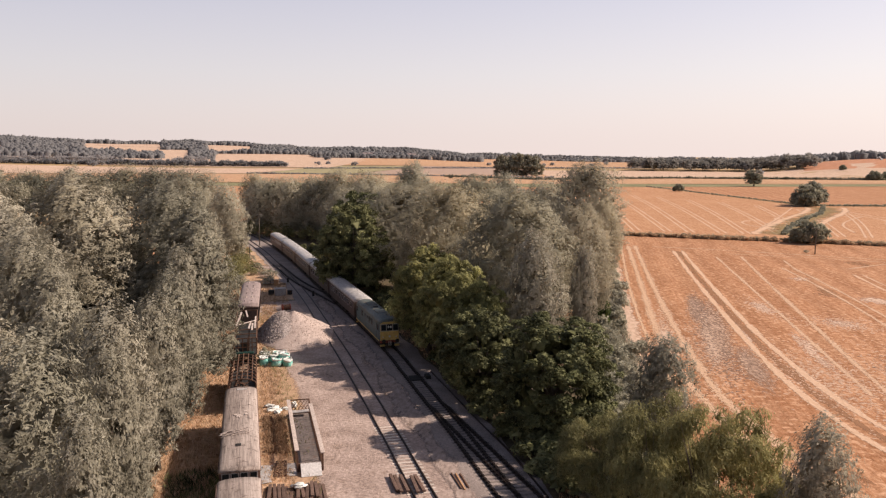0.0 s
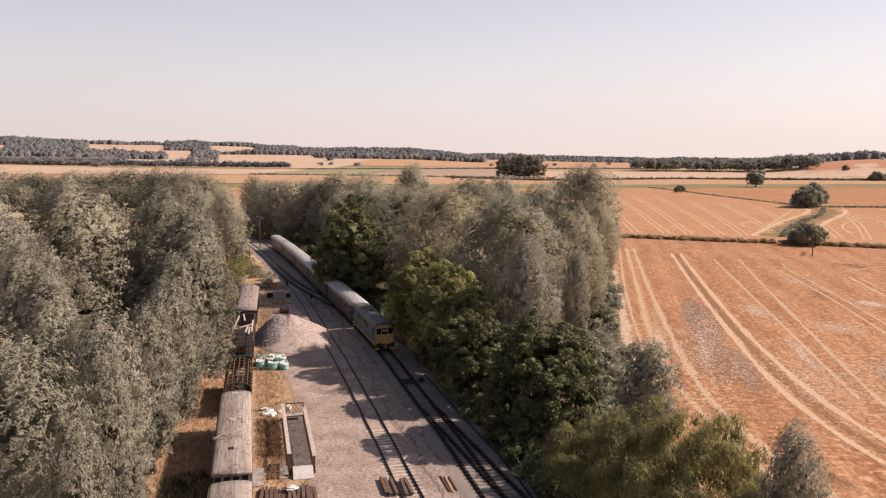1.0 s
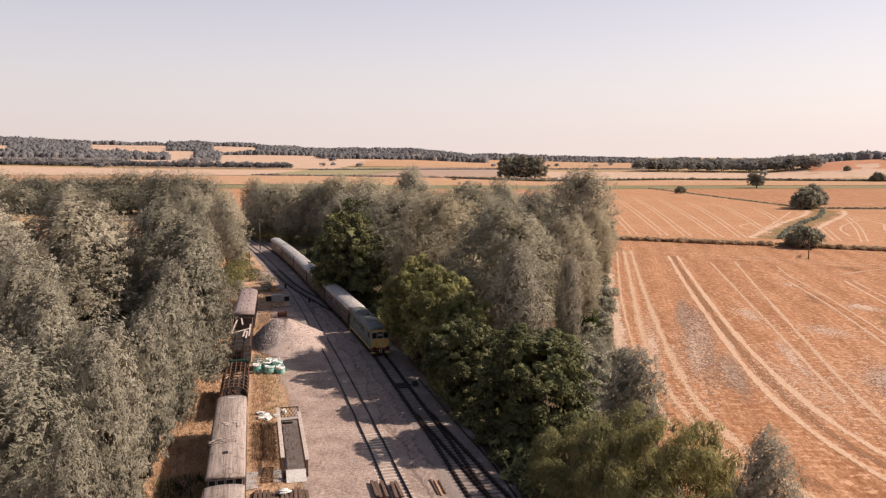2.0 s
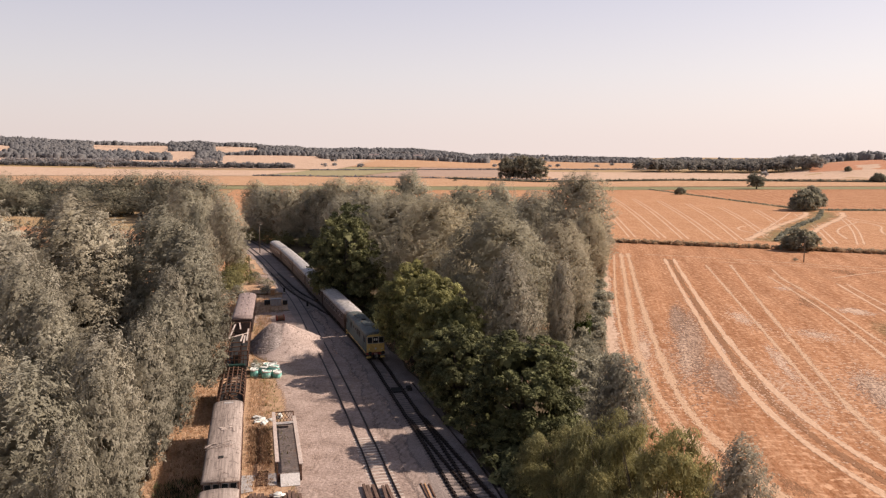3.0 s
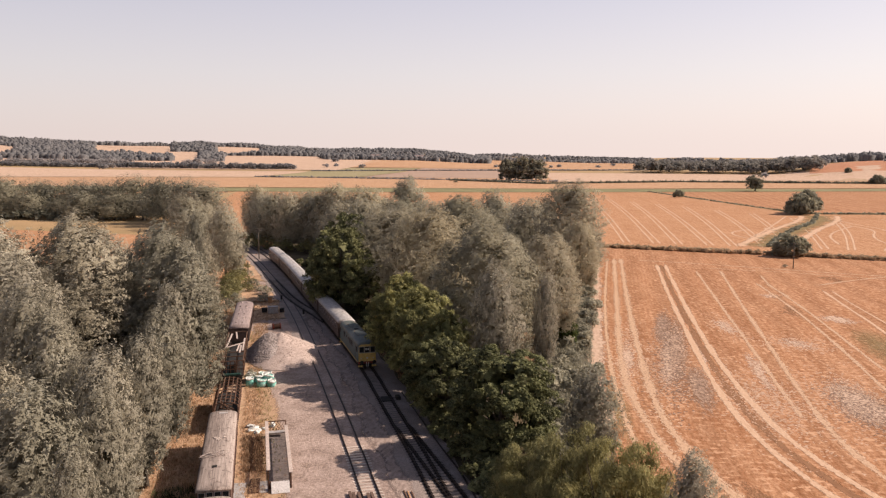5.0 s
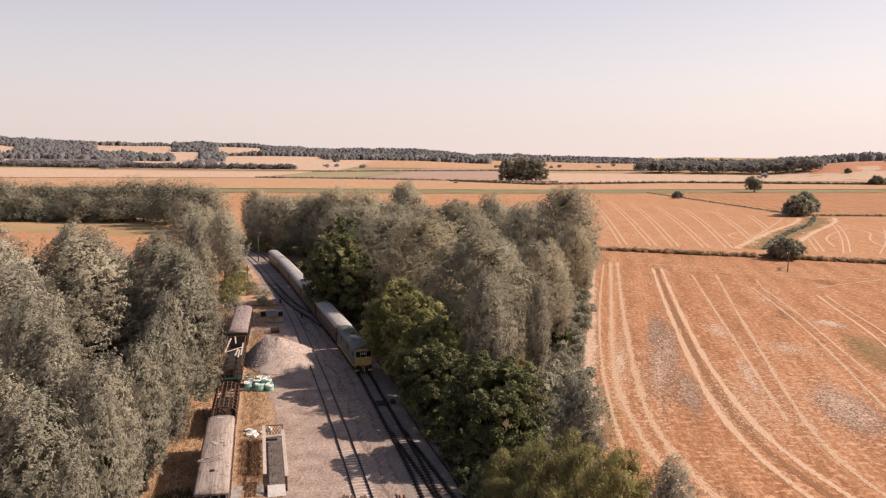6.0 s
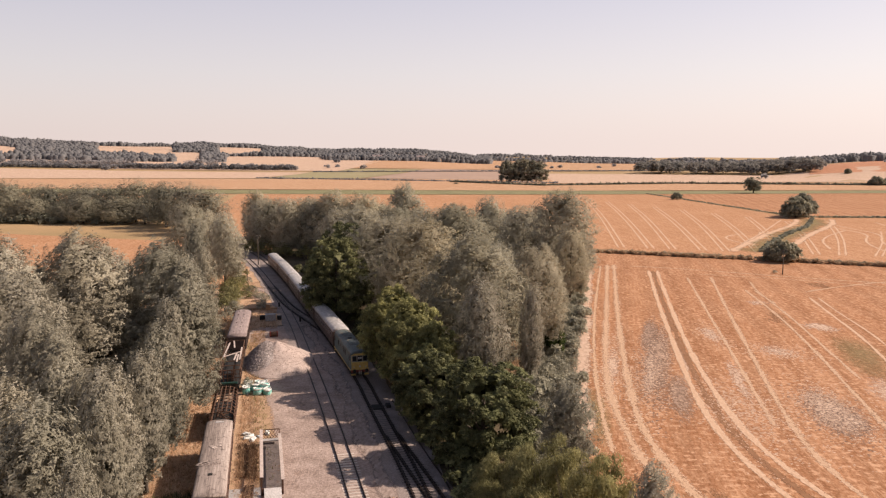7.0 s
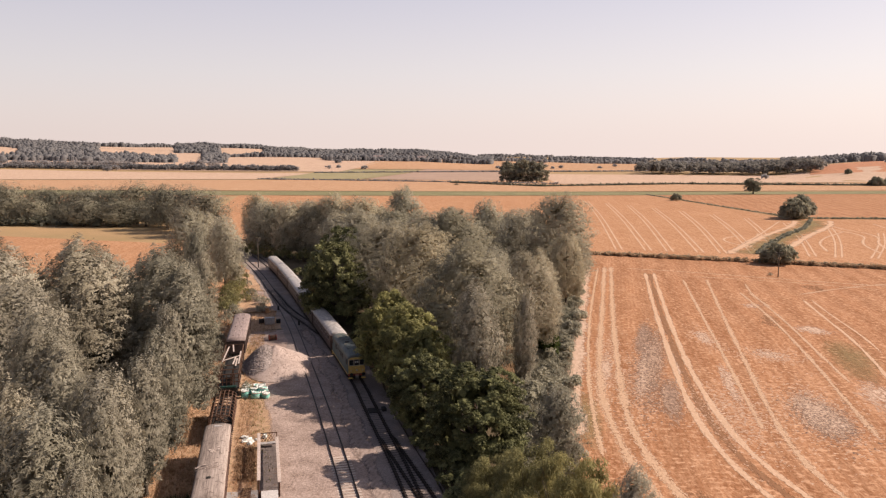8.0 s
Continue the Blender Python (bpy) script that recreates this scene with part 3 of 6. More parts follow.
def lobed_crown(rng, lobes, leaves, size, slim, wind=(0, 0, 0), droop=0.0, core=0.12, jitter=0.55, shear=0.0):
    """Leaves over the skins of many lobes (x, y, z, radius, stretch); returns the blades' arrays."""
    lobes = np.array(lobes)
    area = lobes[:, 3] ** 2 * lobes[:, 4]
    pick = rng.choice(len(lobes), leaves, p=area / area.sum())
    lb = lobes[pick]
    u = unit(rng, leaves)
    u[:, 2] = np.where(u[:, 2] < -0.35, -u[:, 2], u[:, 2])
    lump = 1 + 0.16 * np.sin(5.1 * u[:, 0] + pick) * np.cos(4.3 * u[:, 2] + 2 * pick)
    depth = 1 - 0.42 * rng.random(leaves) ** 2.2 + 0.08 * rng.normal(size=leaves)
    rad = (lb[:, 3] * lump * depth)[:, None]
    pos = lb[:, :3] + u * rad * np.c_[np.ones(leaves), np.ones(leaves), lb[:, 4]]
    pos[:, 0] += shear * (pos[:, 2] - lb[:, 2])
    nrm = u + jitter * rng.normal(size=(leaves, 3)) + np.array([0, 0, 0.55])
    way = 0.5 * u + np.array(wind) + np.array([0, 0, -droop]) + 0.5 * rng.normal(size=(leaves, 3))
    ln = size * (0.6 + 0.8 * rng.random(leaves))
    wd = ln * slim * (0.7 + 0.6 * rng.random(leaves))
    k = int(leaves * core)
    ln[:k] *= 2.4
    wd[:k] *= 2.6
    pos[:k] = lb[:k, :3] + u[:k] * (rad[:k] * 0.62) * np.c_[np.ones(k), np.ones(k), lb[:k, 4]]
    return pos, nrm, way, ln, wd


def trunk_mesh(rng, height, r0, lean=0.03):
    bm = bmesh.new()
    n, sides = 9, 9
    rr = []
    for i in range(n):
        u = i / (n - 1)
        c = (lean * height * u * math.sin(3 * u), lean * height * 0.6 * math.sin(2.2 * u + 1) - lean * height * 0.5, height * u - 0.15)
        r = r0 * (1.35 if i == 0 else 1) * (1 - 0.82 * u)
        rr.append([(c[0] + r * math.cos(a) * (1 + 0.1 * math.sin(3 * a)), c[1] + r * math.sin(a), c[2]) for a in np.linspace(0, 2 * math.pi, sides, endpoint=False)])
    return loft(bm, rr)


def dome_points(rng, domes, per_area, low=-0.72, lumps=0.13, full=2.3):
    """Points over the skin of a crown made of egg-shaped domes (x, y, mid height, spread, half height): places, outward ways."""
    where, out = [], []
    for k, (cx, cy, zc, rd, zr) in enumerate(domes):
        n = max(12, int(per_area * rd * (rd + zr) * 0.5))
        up = rng.uniform(low, 0.985, n)
        turn = rng.uniform(0, 6.283, n)
        flat = np.sqrt(1 - np.abs(up) ** full)      # 2: an egg; more: broader towards the top
        u = np.c_[flat * np.cos(turn), flat * np.sin(turn), up]
        ph = rng.uniform(0, 6.283, 6)
        az = np.arctan2(u[:, 1], u[:, 0])
        lump = 1 + lumps * (0.8 * np.sin(2 * az + 3.1 * u[:, 2] + ph[0]) + 0.9 * np.sin(5 * az + 2.3 * u[:, 2] + ph[1]) * np.cos(7 * u[:, 2] + ph[2]) + 0.9 * np.sin(9 * az + 5 * u[:, 2] + ph[3]) * np.sin(13 * u[:, 2] + ph[4]))
        rad = lump[:, None]
        p = np.c_[cx, cy, zc] + u * rad * np.array([rd, rd, 1]) * np.array([1, 1, 0]) + np.c_[np.zeros(len(u)), np.zeros(len(u)), u[:, 2] * zr * (0.6 + 0.4 * lump)]
        keep = p[:, 2] > 0.3
        for j, (ox, oy, oz, orad, ozr) in enumerate(domes):
            if j != k:
                keep &= (((p[:, 0] - ox) / orad) ** 2 + ((p[:, 1] - oy) / orad) ** 2 + ((p[:, 2] - oz) / ozr) ** 2) > 0.62
        w = u * np.c_[np.ones(len(u)), np.ones(len(u)), np.abs(up) ** 0.7] / np.array([rd, rd, zr * 0.8])
        where.append(p[keep])
        out.append((w / np.linalg.norm(w, axis=1, keepdims=True))[keep])
    return np.vstack(where), np.vstack(out)


def willow(seed, height, radius, leaves, material, label, name="willow_tree", skirt=0.03, size=1.0, tossed=1.0, ovoid=False, full=0.74):
    """A willow: egg-shaped domes covered with plumes of narrow leaves that the wind lays over."""
    rng = np.random.default_rng(seed)
    t = thing(name, label, "tree")
    part("trunk", trunk_mesh(rng, height * 0.6, 0.022 * height), BARK, t, smooth=True)
    low = 0.01 + skirt
    domes = [(0.0, 0.0, height * (0.5 + low / 2), radius * (0.9 if ovoid else full), height * (0.5 - low / 2))]
    stems = 3 + seed % 2 if ovoid else 6 + seed % 2
    for k in range(stems):
        a = 6.283 * k / stems + rng.uniform(-0.4, 0.4)
        reach = radius * (rng.uniform(0.34, 0.5) if ovoid else rng.uniform(0.48, 0.62))
        top = height * (rng.uniform(0.52, 0.8) if ovoid else rng.uniform(0.58, 0.93))
        domes.append((reach * math.cos(a), reach * math.sin(a), top * (0.5 + low / 2), radius * (rng.uniform(0.44, 0.56) if ovoid else rng.uniform(0.36, 0.5)), top * (0.5 - low / 2)))
    for cx, cy, zc, rd, zr in domes:
        part("limb", tube(bmesh.new(), (0, 0, height * rng.uniform(0.08, 0.2)), (cx, cy, zc + 0.62 * zr), 0.010 * height, 0.03, 7), BARK, t, smooth=True)
    base, out = dome_points(rng, domes, 46.0 / size, lumps=0.15, full=1.4 if ovoid else 2.3)
    n = len(base)
    wind = np.array([0.85, 0.1, 0.25]) * tossed
    ax = 0.8 * out + np.array([0, 0, 0.3]) + wind + 0.2 * rng.normal(size=(n, 3))
    ax /= np.linalg.norm(ax, axis=1, keepdims=True)
    long = size * rng.uniform(0.5, 1.35, n)
    base = base - out * long[:, None] * 0.35 - ax * long[:, None] * 0.3
    pick = rng.integers(0, n, leaves)
    s = rng.beta(1.3, 1.5, leaves)
    off = rng.normal(size=(leaves, 3)) * (0.23 * long[pick] * (1.08 - s))[:, None]
    pos = base[pick] + ax[pick] * (long[pick] * s)[:, None] + off
    nrm = 1.25 * out[pick] + 0.25 * rng.normal(size=(leaves, 3)) + np.array([0, 0, 0.3])
    way = ax[pick] + 0.35 * rng.normal(size=(leaves, 3))
    ln = 0.27 * size * (0.55 + 0.8 * rng.random(leaves))
    wd = ln * 0.34 * (0.7 + 0.6 * rng.random(leaves))
    k = int(leaves * 0.10)           # the dense inside of the crown
    pos[:k] = base[pick[:k]] - out[pick[:k]] * (size * rng.uniform(0.3, 1.3, k))[:, None]
    ln[:k] *= 2.8
    wd[:k] *= 3.6
    pos[:, 2] = np.maximum(pos[:, 2], 0.15)
    part("crown", leaf_mesh("crown", pos, nrm, way, ln, wd, material), material, t)
    return t


def oak(seed, height, radius, leaves, material, label, name="oak_tree", low=0.06, size=1.0):
    rng = np.random.default_rng(seed)
    t = thing(name, label, "tree")
    part("trunk", trunk_mesh(rng, height * 0.62, 0.035 * height, 0.05), BARK, t, smooth=True)
    lobes = []
    for k in range(7):
        a = 6.283 * k / 7 + rng.uniform(-0.4, 0.4)
        el = rng.uniform(0.15, 0.85)
        foot = (0, 0, height * rng.uniform(0.18, 0.4))
        tip = (radius * 0.72 * math.cos(a) * math.cos(el), radius * 0.72 * math.sin(a) * math.cos(el), height * (0.38 + 0.42 * el))
        part("limb", tube(bmesh.new(), foot, tip, 0.015 * height, 0.04, 7), BARK, t, smooth=True)
    domes = [(0, 0, height * 0.55, radius * 0.80, height * 0.44)]
    for k in range(6):
        a = 6.283 * k / 6 + rng.uniform(-0.35, 0.35)
        top = height * rng.uniform(0.56, 0.9)
        domes.append((radius * 0.5 * math.cos(a), radius * 0.5 * math.sin(a), top * (0.52 + low / 2), radius * rng.uniform(0.40, 0.52), top * (0.47 - low / 2)))
    at, out = dome_points(rng, domes, 9.5 / size ** 2, lumps=0.10)
    for p, w in zip(at, out):
        r = size * rng.uniform(0.34, 0.74)
        p = p - w * r * 0.5
        lobes.append((p[0], p[1], max(p[2], height * low + r * 0.6), r, rng.uniform(0.65, 0.95)))
    pos, nrm, way, ln, wd = lobed_crown(rng, lobes, leaves, 0.27 * size, 0.66, jitter=0.62, core=0.0)
    k = int(leaves * 0.10)           # the dark inside of the crown
    j = rng.integers(0, len(at), k)
    pos[:k] = at[j] - out[j] * (size * rng.uniform(1.0, 2.0, k))[:, None]
    pos[:k, 2] = np.maximum(pos[:k, 2], 0.6)
    nrm[:k] = out[j]
    ln[:k] *= 3.0
    wd[:k] *= 3.6
    crown = leaf_mesh("crown", pos, nrm, way, ln, wd, material)
    part("crown", crown, material, t)
    return t


def bush(seed, height, radius, leaves, material, label, name="bush", size=0.32, slim=0.4, upright=0.3, clumps=64):
    rng = np.random.default_rng(seed)
    t = thing(name, label, "bush")
    bm = bmesh.new()
    lobes = []
    for k in range(9):
        a, rr = rng.uniform(0, 6.283), radius * 0.6 * math.sqrt(rng.random())
        tip = (rr * math.cos(a), rr * math.sin(a), height * rng.uniform(0.45, 0.8))
        tube(bm, (0.15 * rr * math.cos(a), 0.15 * rr * math.sin(a), -0.1), tip, 0.03 * height ** 0.5, 0.01, 5)
    for i in range(clumps):
        a, f = rng.uniform(0, 6.283), math.sqrt(rng.random()) * 0.8
        r = radius * rng.uniform(0.16, 0.30) * (64 / clumps) ** 0.5
        z = (height - r) * (1 - 0.8 * f * f) * rng.uniform(0.6, 1.0)
        if i % 5 < 2:
            z, f = height * rng.uniform(0.08, 0.5), max(f, 0.6)
        lobes.append((radius * f * math.cos(a), radius * f * math.sin(a), max(z, r * 0.55), r, rng.uniform(0.8, 1.15)))
    part("stems", bm, BARK, t)
    crown = leaf_mesh("crown", *lobed_crown(rng, lobes, leaves, size, slim, wind=(0.1, 0, upright)), material)
    part("crown", crown, material, t)
    return t


def plant(proto, x, y, height, wide, turn, z=None, label=""):
    """One more tree like proto, of that height and spread."""
    ph, pr = proto["size"]
    m = pose(x, y, float(terrain(x, y)) if z is None else z, 0, 0, turn) @ Matrix.Diagonal((wide / pr, wide / pr, height / ph, 1))
    c = copy_thing(proto, m)
    if label:
        c["label"] = label
    return c


def sized(t, h, r):
    t["size"] = (h, r)
    return t


W_LABEL = "tall silvery-grey willow with wind-tossed leaves beside the railway"
willows = [sized(willow(11 + i, 20, 5.5, 66000, WILLOW, W_LABEL, full=0.8), 20, 5.5) for i in range(3)]
far_willows = [sized(willow(21 + i, 18, 6, 22000, POPLAR, "silvery-grey willow in a dense plantation", size=1.5, tossed=0.3, ovoid=True), 18, 6) for i in range(3)]
airy_willows = [sized(willow(27 + i, 18, 5.2, 44000, AIRY, "silvery willow with an open lower crown at the wood's edge", skirt=0.10, tossed=0.45, ovoid=True), 18, 5.2) for i in range(2)]
small_willows = [sized(willow(31 + i, 12, 3.4, 17000, WILLOW, "young grey-green willow at the wood's edge", skirt=0.10, tossed=0.7, ovoid=True), 12, 3.4) for i in range(2)]
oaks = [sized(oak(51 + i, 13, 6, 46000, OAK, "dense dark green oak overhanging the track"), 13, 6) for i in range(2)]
maple = sized(oak(61, 13, 6, 46000, MAPLE, "yellow-green field maple leaning over the line", "maple_tree", 0.10, 0.95), 13, 6)
big_shrub = sized(bush(71, 10, 6, 40000, SHRUB, "large olive-green sallow bush at the field's edge", "sallow_bush", 0.26, 0.26, 1.7, 190), 10, 6)
hawthorn = sized(bush(72, 4, 2.2, 5000, BRIGHT, "bright green hawthorn bush on the wood's edge", "hawthorn_bush"), 4, 2.2)
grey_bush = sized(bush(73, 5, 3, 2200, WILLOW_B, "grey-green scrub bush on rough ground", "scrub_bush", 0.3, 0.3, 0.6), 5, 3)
olive_bush = sized(bush(75, 5, 3, 2600, SHRUB, "olive-green bramble and sallow bush on rough ground", "scrub_bush", 0.3, 0.32, 0.5), 5, 3)
rnd = random.Random(5)


def grove(protos, spots, swing=45, wide=1.0):
    """Plant trees at (x, y, height, spread): the patterns stand at the first places, copies at the others."""
    for i, (x, y, h, r) in enumerate(spots):
        p, r = protos[i % len(protos)], r * wide
        turn = rnd.uniform(-swing, swing)
        if i < len(protos):
            ph, pr = p["size"]
            p.matrix_world = pose(x, y, 0, 0, 0, turn) @ Matrix.Diagonal((r / pr, r / pr, h / ph, 1))
        else:
            plant(p, x, y, h, r, turn)


# x, y, height, spread
grove(willows, [(-45.6, 80, 23.0, 7.0), (-37.6, 83.5, 21.8, 6.4), (-44.6, 66, 20.8, 5.4), (-53, 72, 21.5, 6), (-35.4, 55, 18.0, 3.6), (-50, 91, 20, 6), (-47, 52, 17.5, 5.2), (-60, 84, 20, 6.5)], 35, 1.04)
grove(small_willows, [(-29.0, 53, 15.4, 3.6), (-32.0, 69.5, 15.0, 3.2), (-30.6, 63, 11.0, 2.7), (-27.2, 49.5, 11.2, 2.5), (-28.6, 43, 12.2, 3.9), (-23.8, 40, 10.4, 2.3), (-32.6, 61, 9.5, 2.6), (-33.5, 48, 12.5, 3.2),
                      (-34.6, 78, 12.5, 2.6), (-36.8, 87, 13.0, 3.2), (-41, 93, 15.5, 3.8), (-51.0, 130, 12.3, 2.9), (-60.5, 150, 14.2, 2.7), (-45, 104, 12, 3.4), (-49, 117, 12.0, 3.4), (0.2, 91, 13.4, 4.1), (6.8, 101, 11.0, 2.0), (13.4, 47, 8.8, 2.5), (9.2, 67, 8.4, 2.8)], 60)
grove(airy_willows, [(-11.9, 134, 20.4, 7.4), (7.9, 118, 17.8, 4.9), (-1.5, 106, 18.0, 4.4), (-8.2, 172, 20.8, 8.0), (16.9, 182, 20.8, 4.9), (17.0, 160, 16.6, 3.4), (-20, 146, 17.5, 5.5)], wide=1.16)
grove(far_willows, [(-77.7, 188, 19.8, 6.4), (-64.4, 177, 18.4, 5.0), (-73.0, 246, 17.8, 7.0), (-50.5, 236, 18.8, 7.2), (-66, 238, 18.0, 6.6), (-40.7, 230, 20.4, 8.4), (-28.1, 236, 20.9, 6.0), (-1.3, 212, 20.2, 6.6), (7.9, 196, 19.3, 6.0), (-92, 288, 16.5, 5.6), (-84, 280, 13, 5),
                    (-58, 262, 13.5, 6.5), (-36, 200, 16.5, 6.5), (-24, 178, 17, 6), (-18, 208, 17.5, 7), (-45, 218, 15, 6), (-14, 250, 15.5, 6.5), (4, 236, 15.5, 6), (12, 216, 15, 5), (2, 148, 14.5, 4.8), (10, 150, 12.5, 4), (-28, 215, 16, 6.5), (-40, 262, 15, 6.5), (18, 200, 14.5, 4.6), (-88, 226, 13.5, 6), (-57, 238, 18.4, 6.6), (-61.5, 243, 18.4, 7.2), (-79, 252, 15.5, 5.6)], 90, 1.08)
grove(oaks, [(1.2, 73.2, 11.0, 6.0), (-28.6, 139.5, 16.8, 7.2), (-5.4, 82.5, 11.2, 4.8), (-30, 156, 14, 6), (-82, 262, 10.5, 5)], 180)
grove([maple], [(-12.4, 102.0, 13.4, 5.2), (-8.9, 95.0, 12.6, 5.6), (-13.8, 113, 11.0, 4.6), (-5.4, 90, 10.6, 4.4)], 180)
grove([big_shrub], [(9.4, 51, 11.4, 5.6), (3.4, 61, 6.0, 4.2), (6.6, 56, 9.0, 5.0)], 180)
hawthorn.matrix_world = pose(11.2, 119.5, 0) @ Matrix.Diagonal((0.95, 0.95, 1.3, 1))
plant(hawthorn, -13.2, 128, 4, 3, 30)
scrub_at = [(9.2, 66, 3.4, 2.4), (10.6, 74.5, 5.4, 2.6), (-47, 151, 2.6, 2), (-49.5, 160, 3.2, 2.4), (-55.5, 170, 2.8, 2.0), (-52.5, 164, 2.6, 2.2), (-61, 183, 2.8, 2.0), (-38.6, 92, 4.6, 2.0), (-40.0, 97, 4.2, 2.3), (-41.8, 103, 5.2, 2.6), (-43.6, 109.5, 5.6, 2.8), (-45.6, 116.5, 6, 3), (-47.4, 123.5, 5.4, 3), (-49.5, 130, 5, 3), (-48.5, 155, 2, 1.6), (7.6, 98, 3.2, 2.6), (11.0, 108, 3.4, 2.6), (14, 132, 3.5, 2.8)]
scrub_at += [(16.5, 146, 3.6, 3), (4, 95, 3, 2.6), (6, 113, 3.4, 2.8), (-2, 118, 4, 3), (2, 128, 4, 3.2), (8, 140, 4, 3.4), (-51.5, 146, 4.6, 3), (-47, 124, 3.6, 2.4), (-31.8, 96, 3, 1.6), (12.5, 98, 2.0, 1.8), (13.5, 112, 2, 1.8), (16, 160, 3, 2.6), (20, 184, 4, 3), (-70, 200, 5, 4), (9.4, 72, 3.4, 2.0), (9.6, 78, 3.0, 1.9), (9.9, 83.5, 3.6, 2.1), (9.9, 89, 3.2, 2), (10.6, 95, 3.4, 2.1)]
scrub_at += [(11.2, 102, 3.0, 2), (8.0, 88, 3.8, 2.2), (7.4, 80, 3.6, 2.2), (-55.5, 158, 3.6, 2.6), (-50.5, 139, 3.4, 2.4), (-76, 212, 5, 4), (-84, 238, 5, 4), (-60, 236, 4.6, 4), (-52, 228, 5, 4), (-68, 262, 5, 4.4), (-78, 256, 5, 4.4), (-90, 276, 5, 4.5), (-46, 236, 5, 4), (-40, 210, 4.6, 3.6), (-30, 196, 5, 4), (-22, 168, 4.6, 3.4), (0, 200, 5, 4)]
scrub_at += [(8, 196, 5, 4)]
for i, (x, y, h, r) in enumerate(scrub_at):
    if i == 0:
        grey_bush.matrix_world = pose(x, y, 0, 0, 0, 20) @ Matrix.Diagonal((r / 3, r / 3, h / 5, 1))
    else:
        plant(grey_bush, x, y, h, r, rnd.uniform(0, 360))

grove([olive_bush], [(-53.6, 148, 4.4, 2.8), (-55.6, 155, 4.8, 3.0), (-57.4, 161, 5.0, 3.2), (-59.4, 167.5, 5.0, 3.2), (-60.4, 174, 4.6, 3.0), (-62.8, 181, 4.2, 2.8), (-54.6, 163, 2.6, 2.0), (-56.6, 171, 2.4, 1.9), (-64.6, 188, 4.4, 3.0),
                     (-66, 231, 6.0, 4.6), (-58, 228, 5.6, 4.4), (-73, 237, 6.0, 4.8), (-79, 245, 6.2, 4.8), (-51, 221, 5.4, 4.0), (-84, 254, 5.6, 4.4), (-47, 212, 4.6, 3.4), (-43, 203, 4.4, 3.2)], 180)


# ---- distance ----
def thicket(name, spots, blades, size, material, label, category="trees", kind="stuff", seed=3, lobes_each=5, jitter=0.6):
    """Many far crowns as one: (x, y, height, radius) each."""
    rng = np.random.default_rng(seed)
    lobes = []
    for x, y, h, r in spots:
        z0 = float(terrain(x, y))
        for i in range(lobes_each):
            a, f = rng.uniform(0, 6.283), 0.55 * math.sqrt(rng.random())
            q = r * rng.uniform(0.4, 0.62)
            lobes.append((x + r * f * math.cos(a), y + r * f * math.sin(a), z0 + max(q * 0.7, (h - q) * (1 - 0.5 * f) * rng.uniform(0.45, 1.0)), q, rng.uniform(0.8, 1.1)))
    me = leaf_mesh(name, *lobed_crown(rng, lobes, blades, size, 0.6 if jitter > 0.5 else 0.9, jitter=jitter), material)
    return tagged(part(name, me, material), label, category, "", kind)


def canopy(name, spots, label, seed, blades):
    """Far woodland as one: each tree a small, uneven, rounded head."""
    rng = np.random.default_rng(seed)
    n, m = len(spots), 5
    p = np.array([(x, y, float(terrain(x, y)), h, r) for x, y, h, r in spots])
    v = np.empty((n, 2 * m + 1, 3))
    for k, (up, out) in enumerate(((0.0, 0.95), (0.72, 0.86))):
        a = np.linspace(0, 6.283, m, endpoint=False)[None] + 0.5 * k + rng.uniform(-0.35, 0.35, (n, m))
        q = p[:, 4:5] * out * rng.uniform(0.62, 1.3, (n, m))
        v[:, k * m:(k + 1) * m, 0] = p[:, 0:1] + q * np.cos(a)
        v[:, k * m:(k + 1) * m, 1] = p[:, 1:2] + q * np.sin(a)
        v[:, k * m:(k + 1) * m, 2] = p[:, 2:3] + p[:, 3:4] * (up + 0.11 * k * rng.normal(size=(n, m))) - (0.5 if k == 0 else 0)
    v[:, -1] = p[:, :3] + np.c_[rng.normal(size=(n, 2)) * p[:, 4:5] * 0.3, p[:, 3] * rng.uniform(0.92, 1.08, n)]
    face = [(j, (j + 1) % m, m + (j + 1) % m) for j in range(m)] + [(j, m + (j + 1) % m, m + j) for j in range(m)] + [(m + j, m + (j + 1) % m, 2 * m) for j in range(m)]
    idx = (np.array(face)[None] + (np.arange(n) * (2 * m + 1))[:, None, None]).reshape(-1, 3)
    me = bpy.data.meshes.new(name)
    me.from_pydata(v.reshape(-1, 3).tolist(), [], idx.tolist())
    me.materials.append(HAZEWOOD)
    tagged(part(name, me, HAZEWOOD, smooth=True), label, "wood", "", "stuff")
    return thicket(name, [(x, y, h * 1.08, q * 1.1) for x, y, h, q in spots[::2]], blades, 2.8, HAZEWOOD, label, "wood", seed=seed, lobes_each=3, jitter=0.35)


def row(a, b, n, h, r, seed=1, jig=0.4):
    g = random.Random(seed)
    return [(a[0] + (b[0] - a[0]) * i / (n - 1) + g.uniform(-jig, jig) * r, a[1] + (b[1] - a[1]) * i / (n - 1) + g.uniform(-jig, jig) * r, h * g.uniform(0.7, 1.15), r * g.uniform(0.8, 1.2)) for i in range(n)]


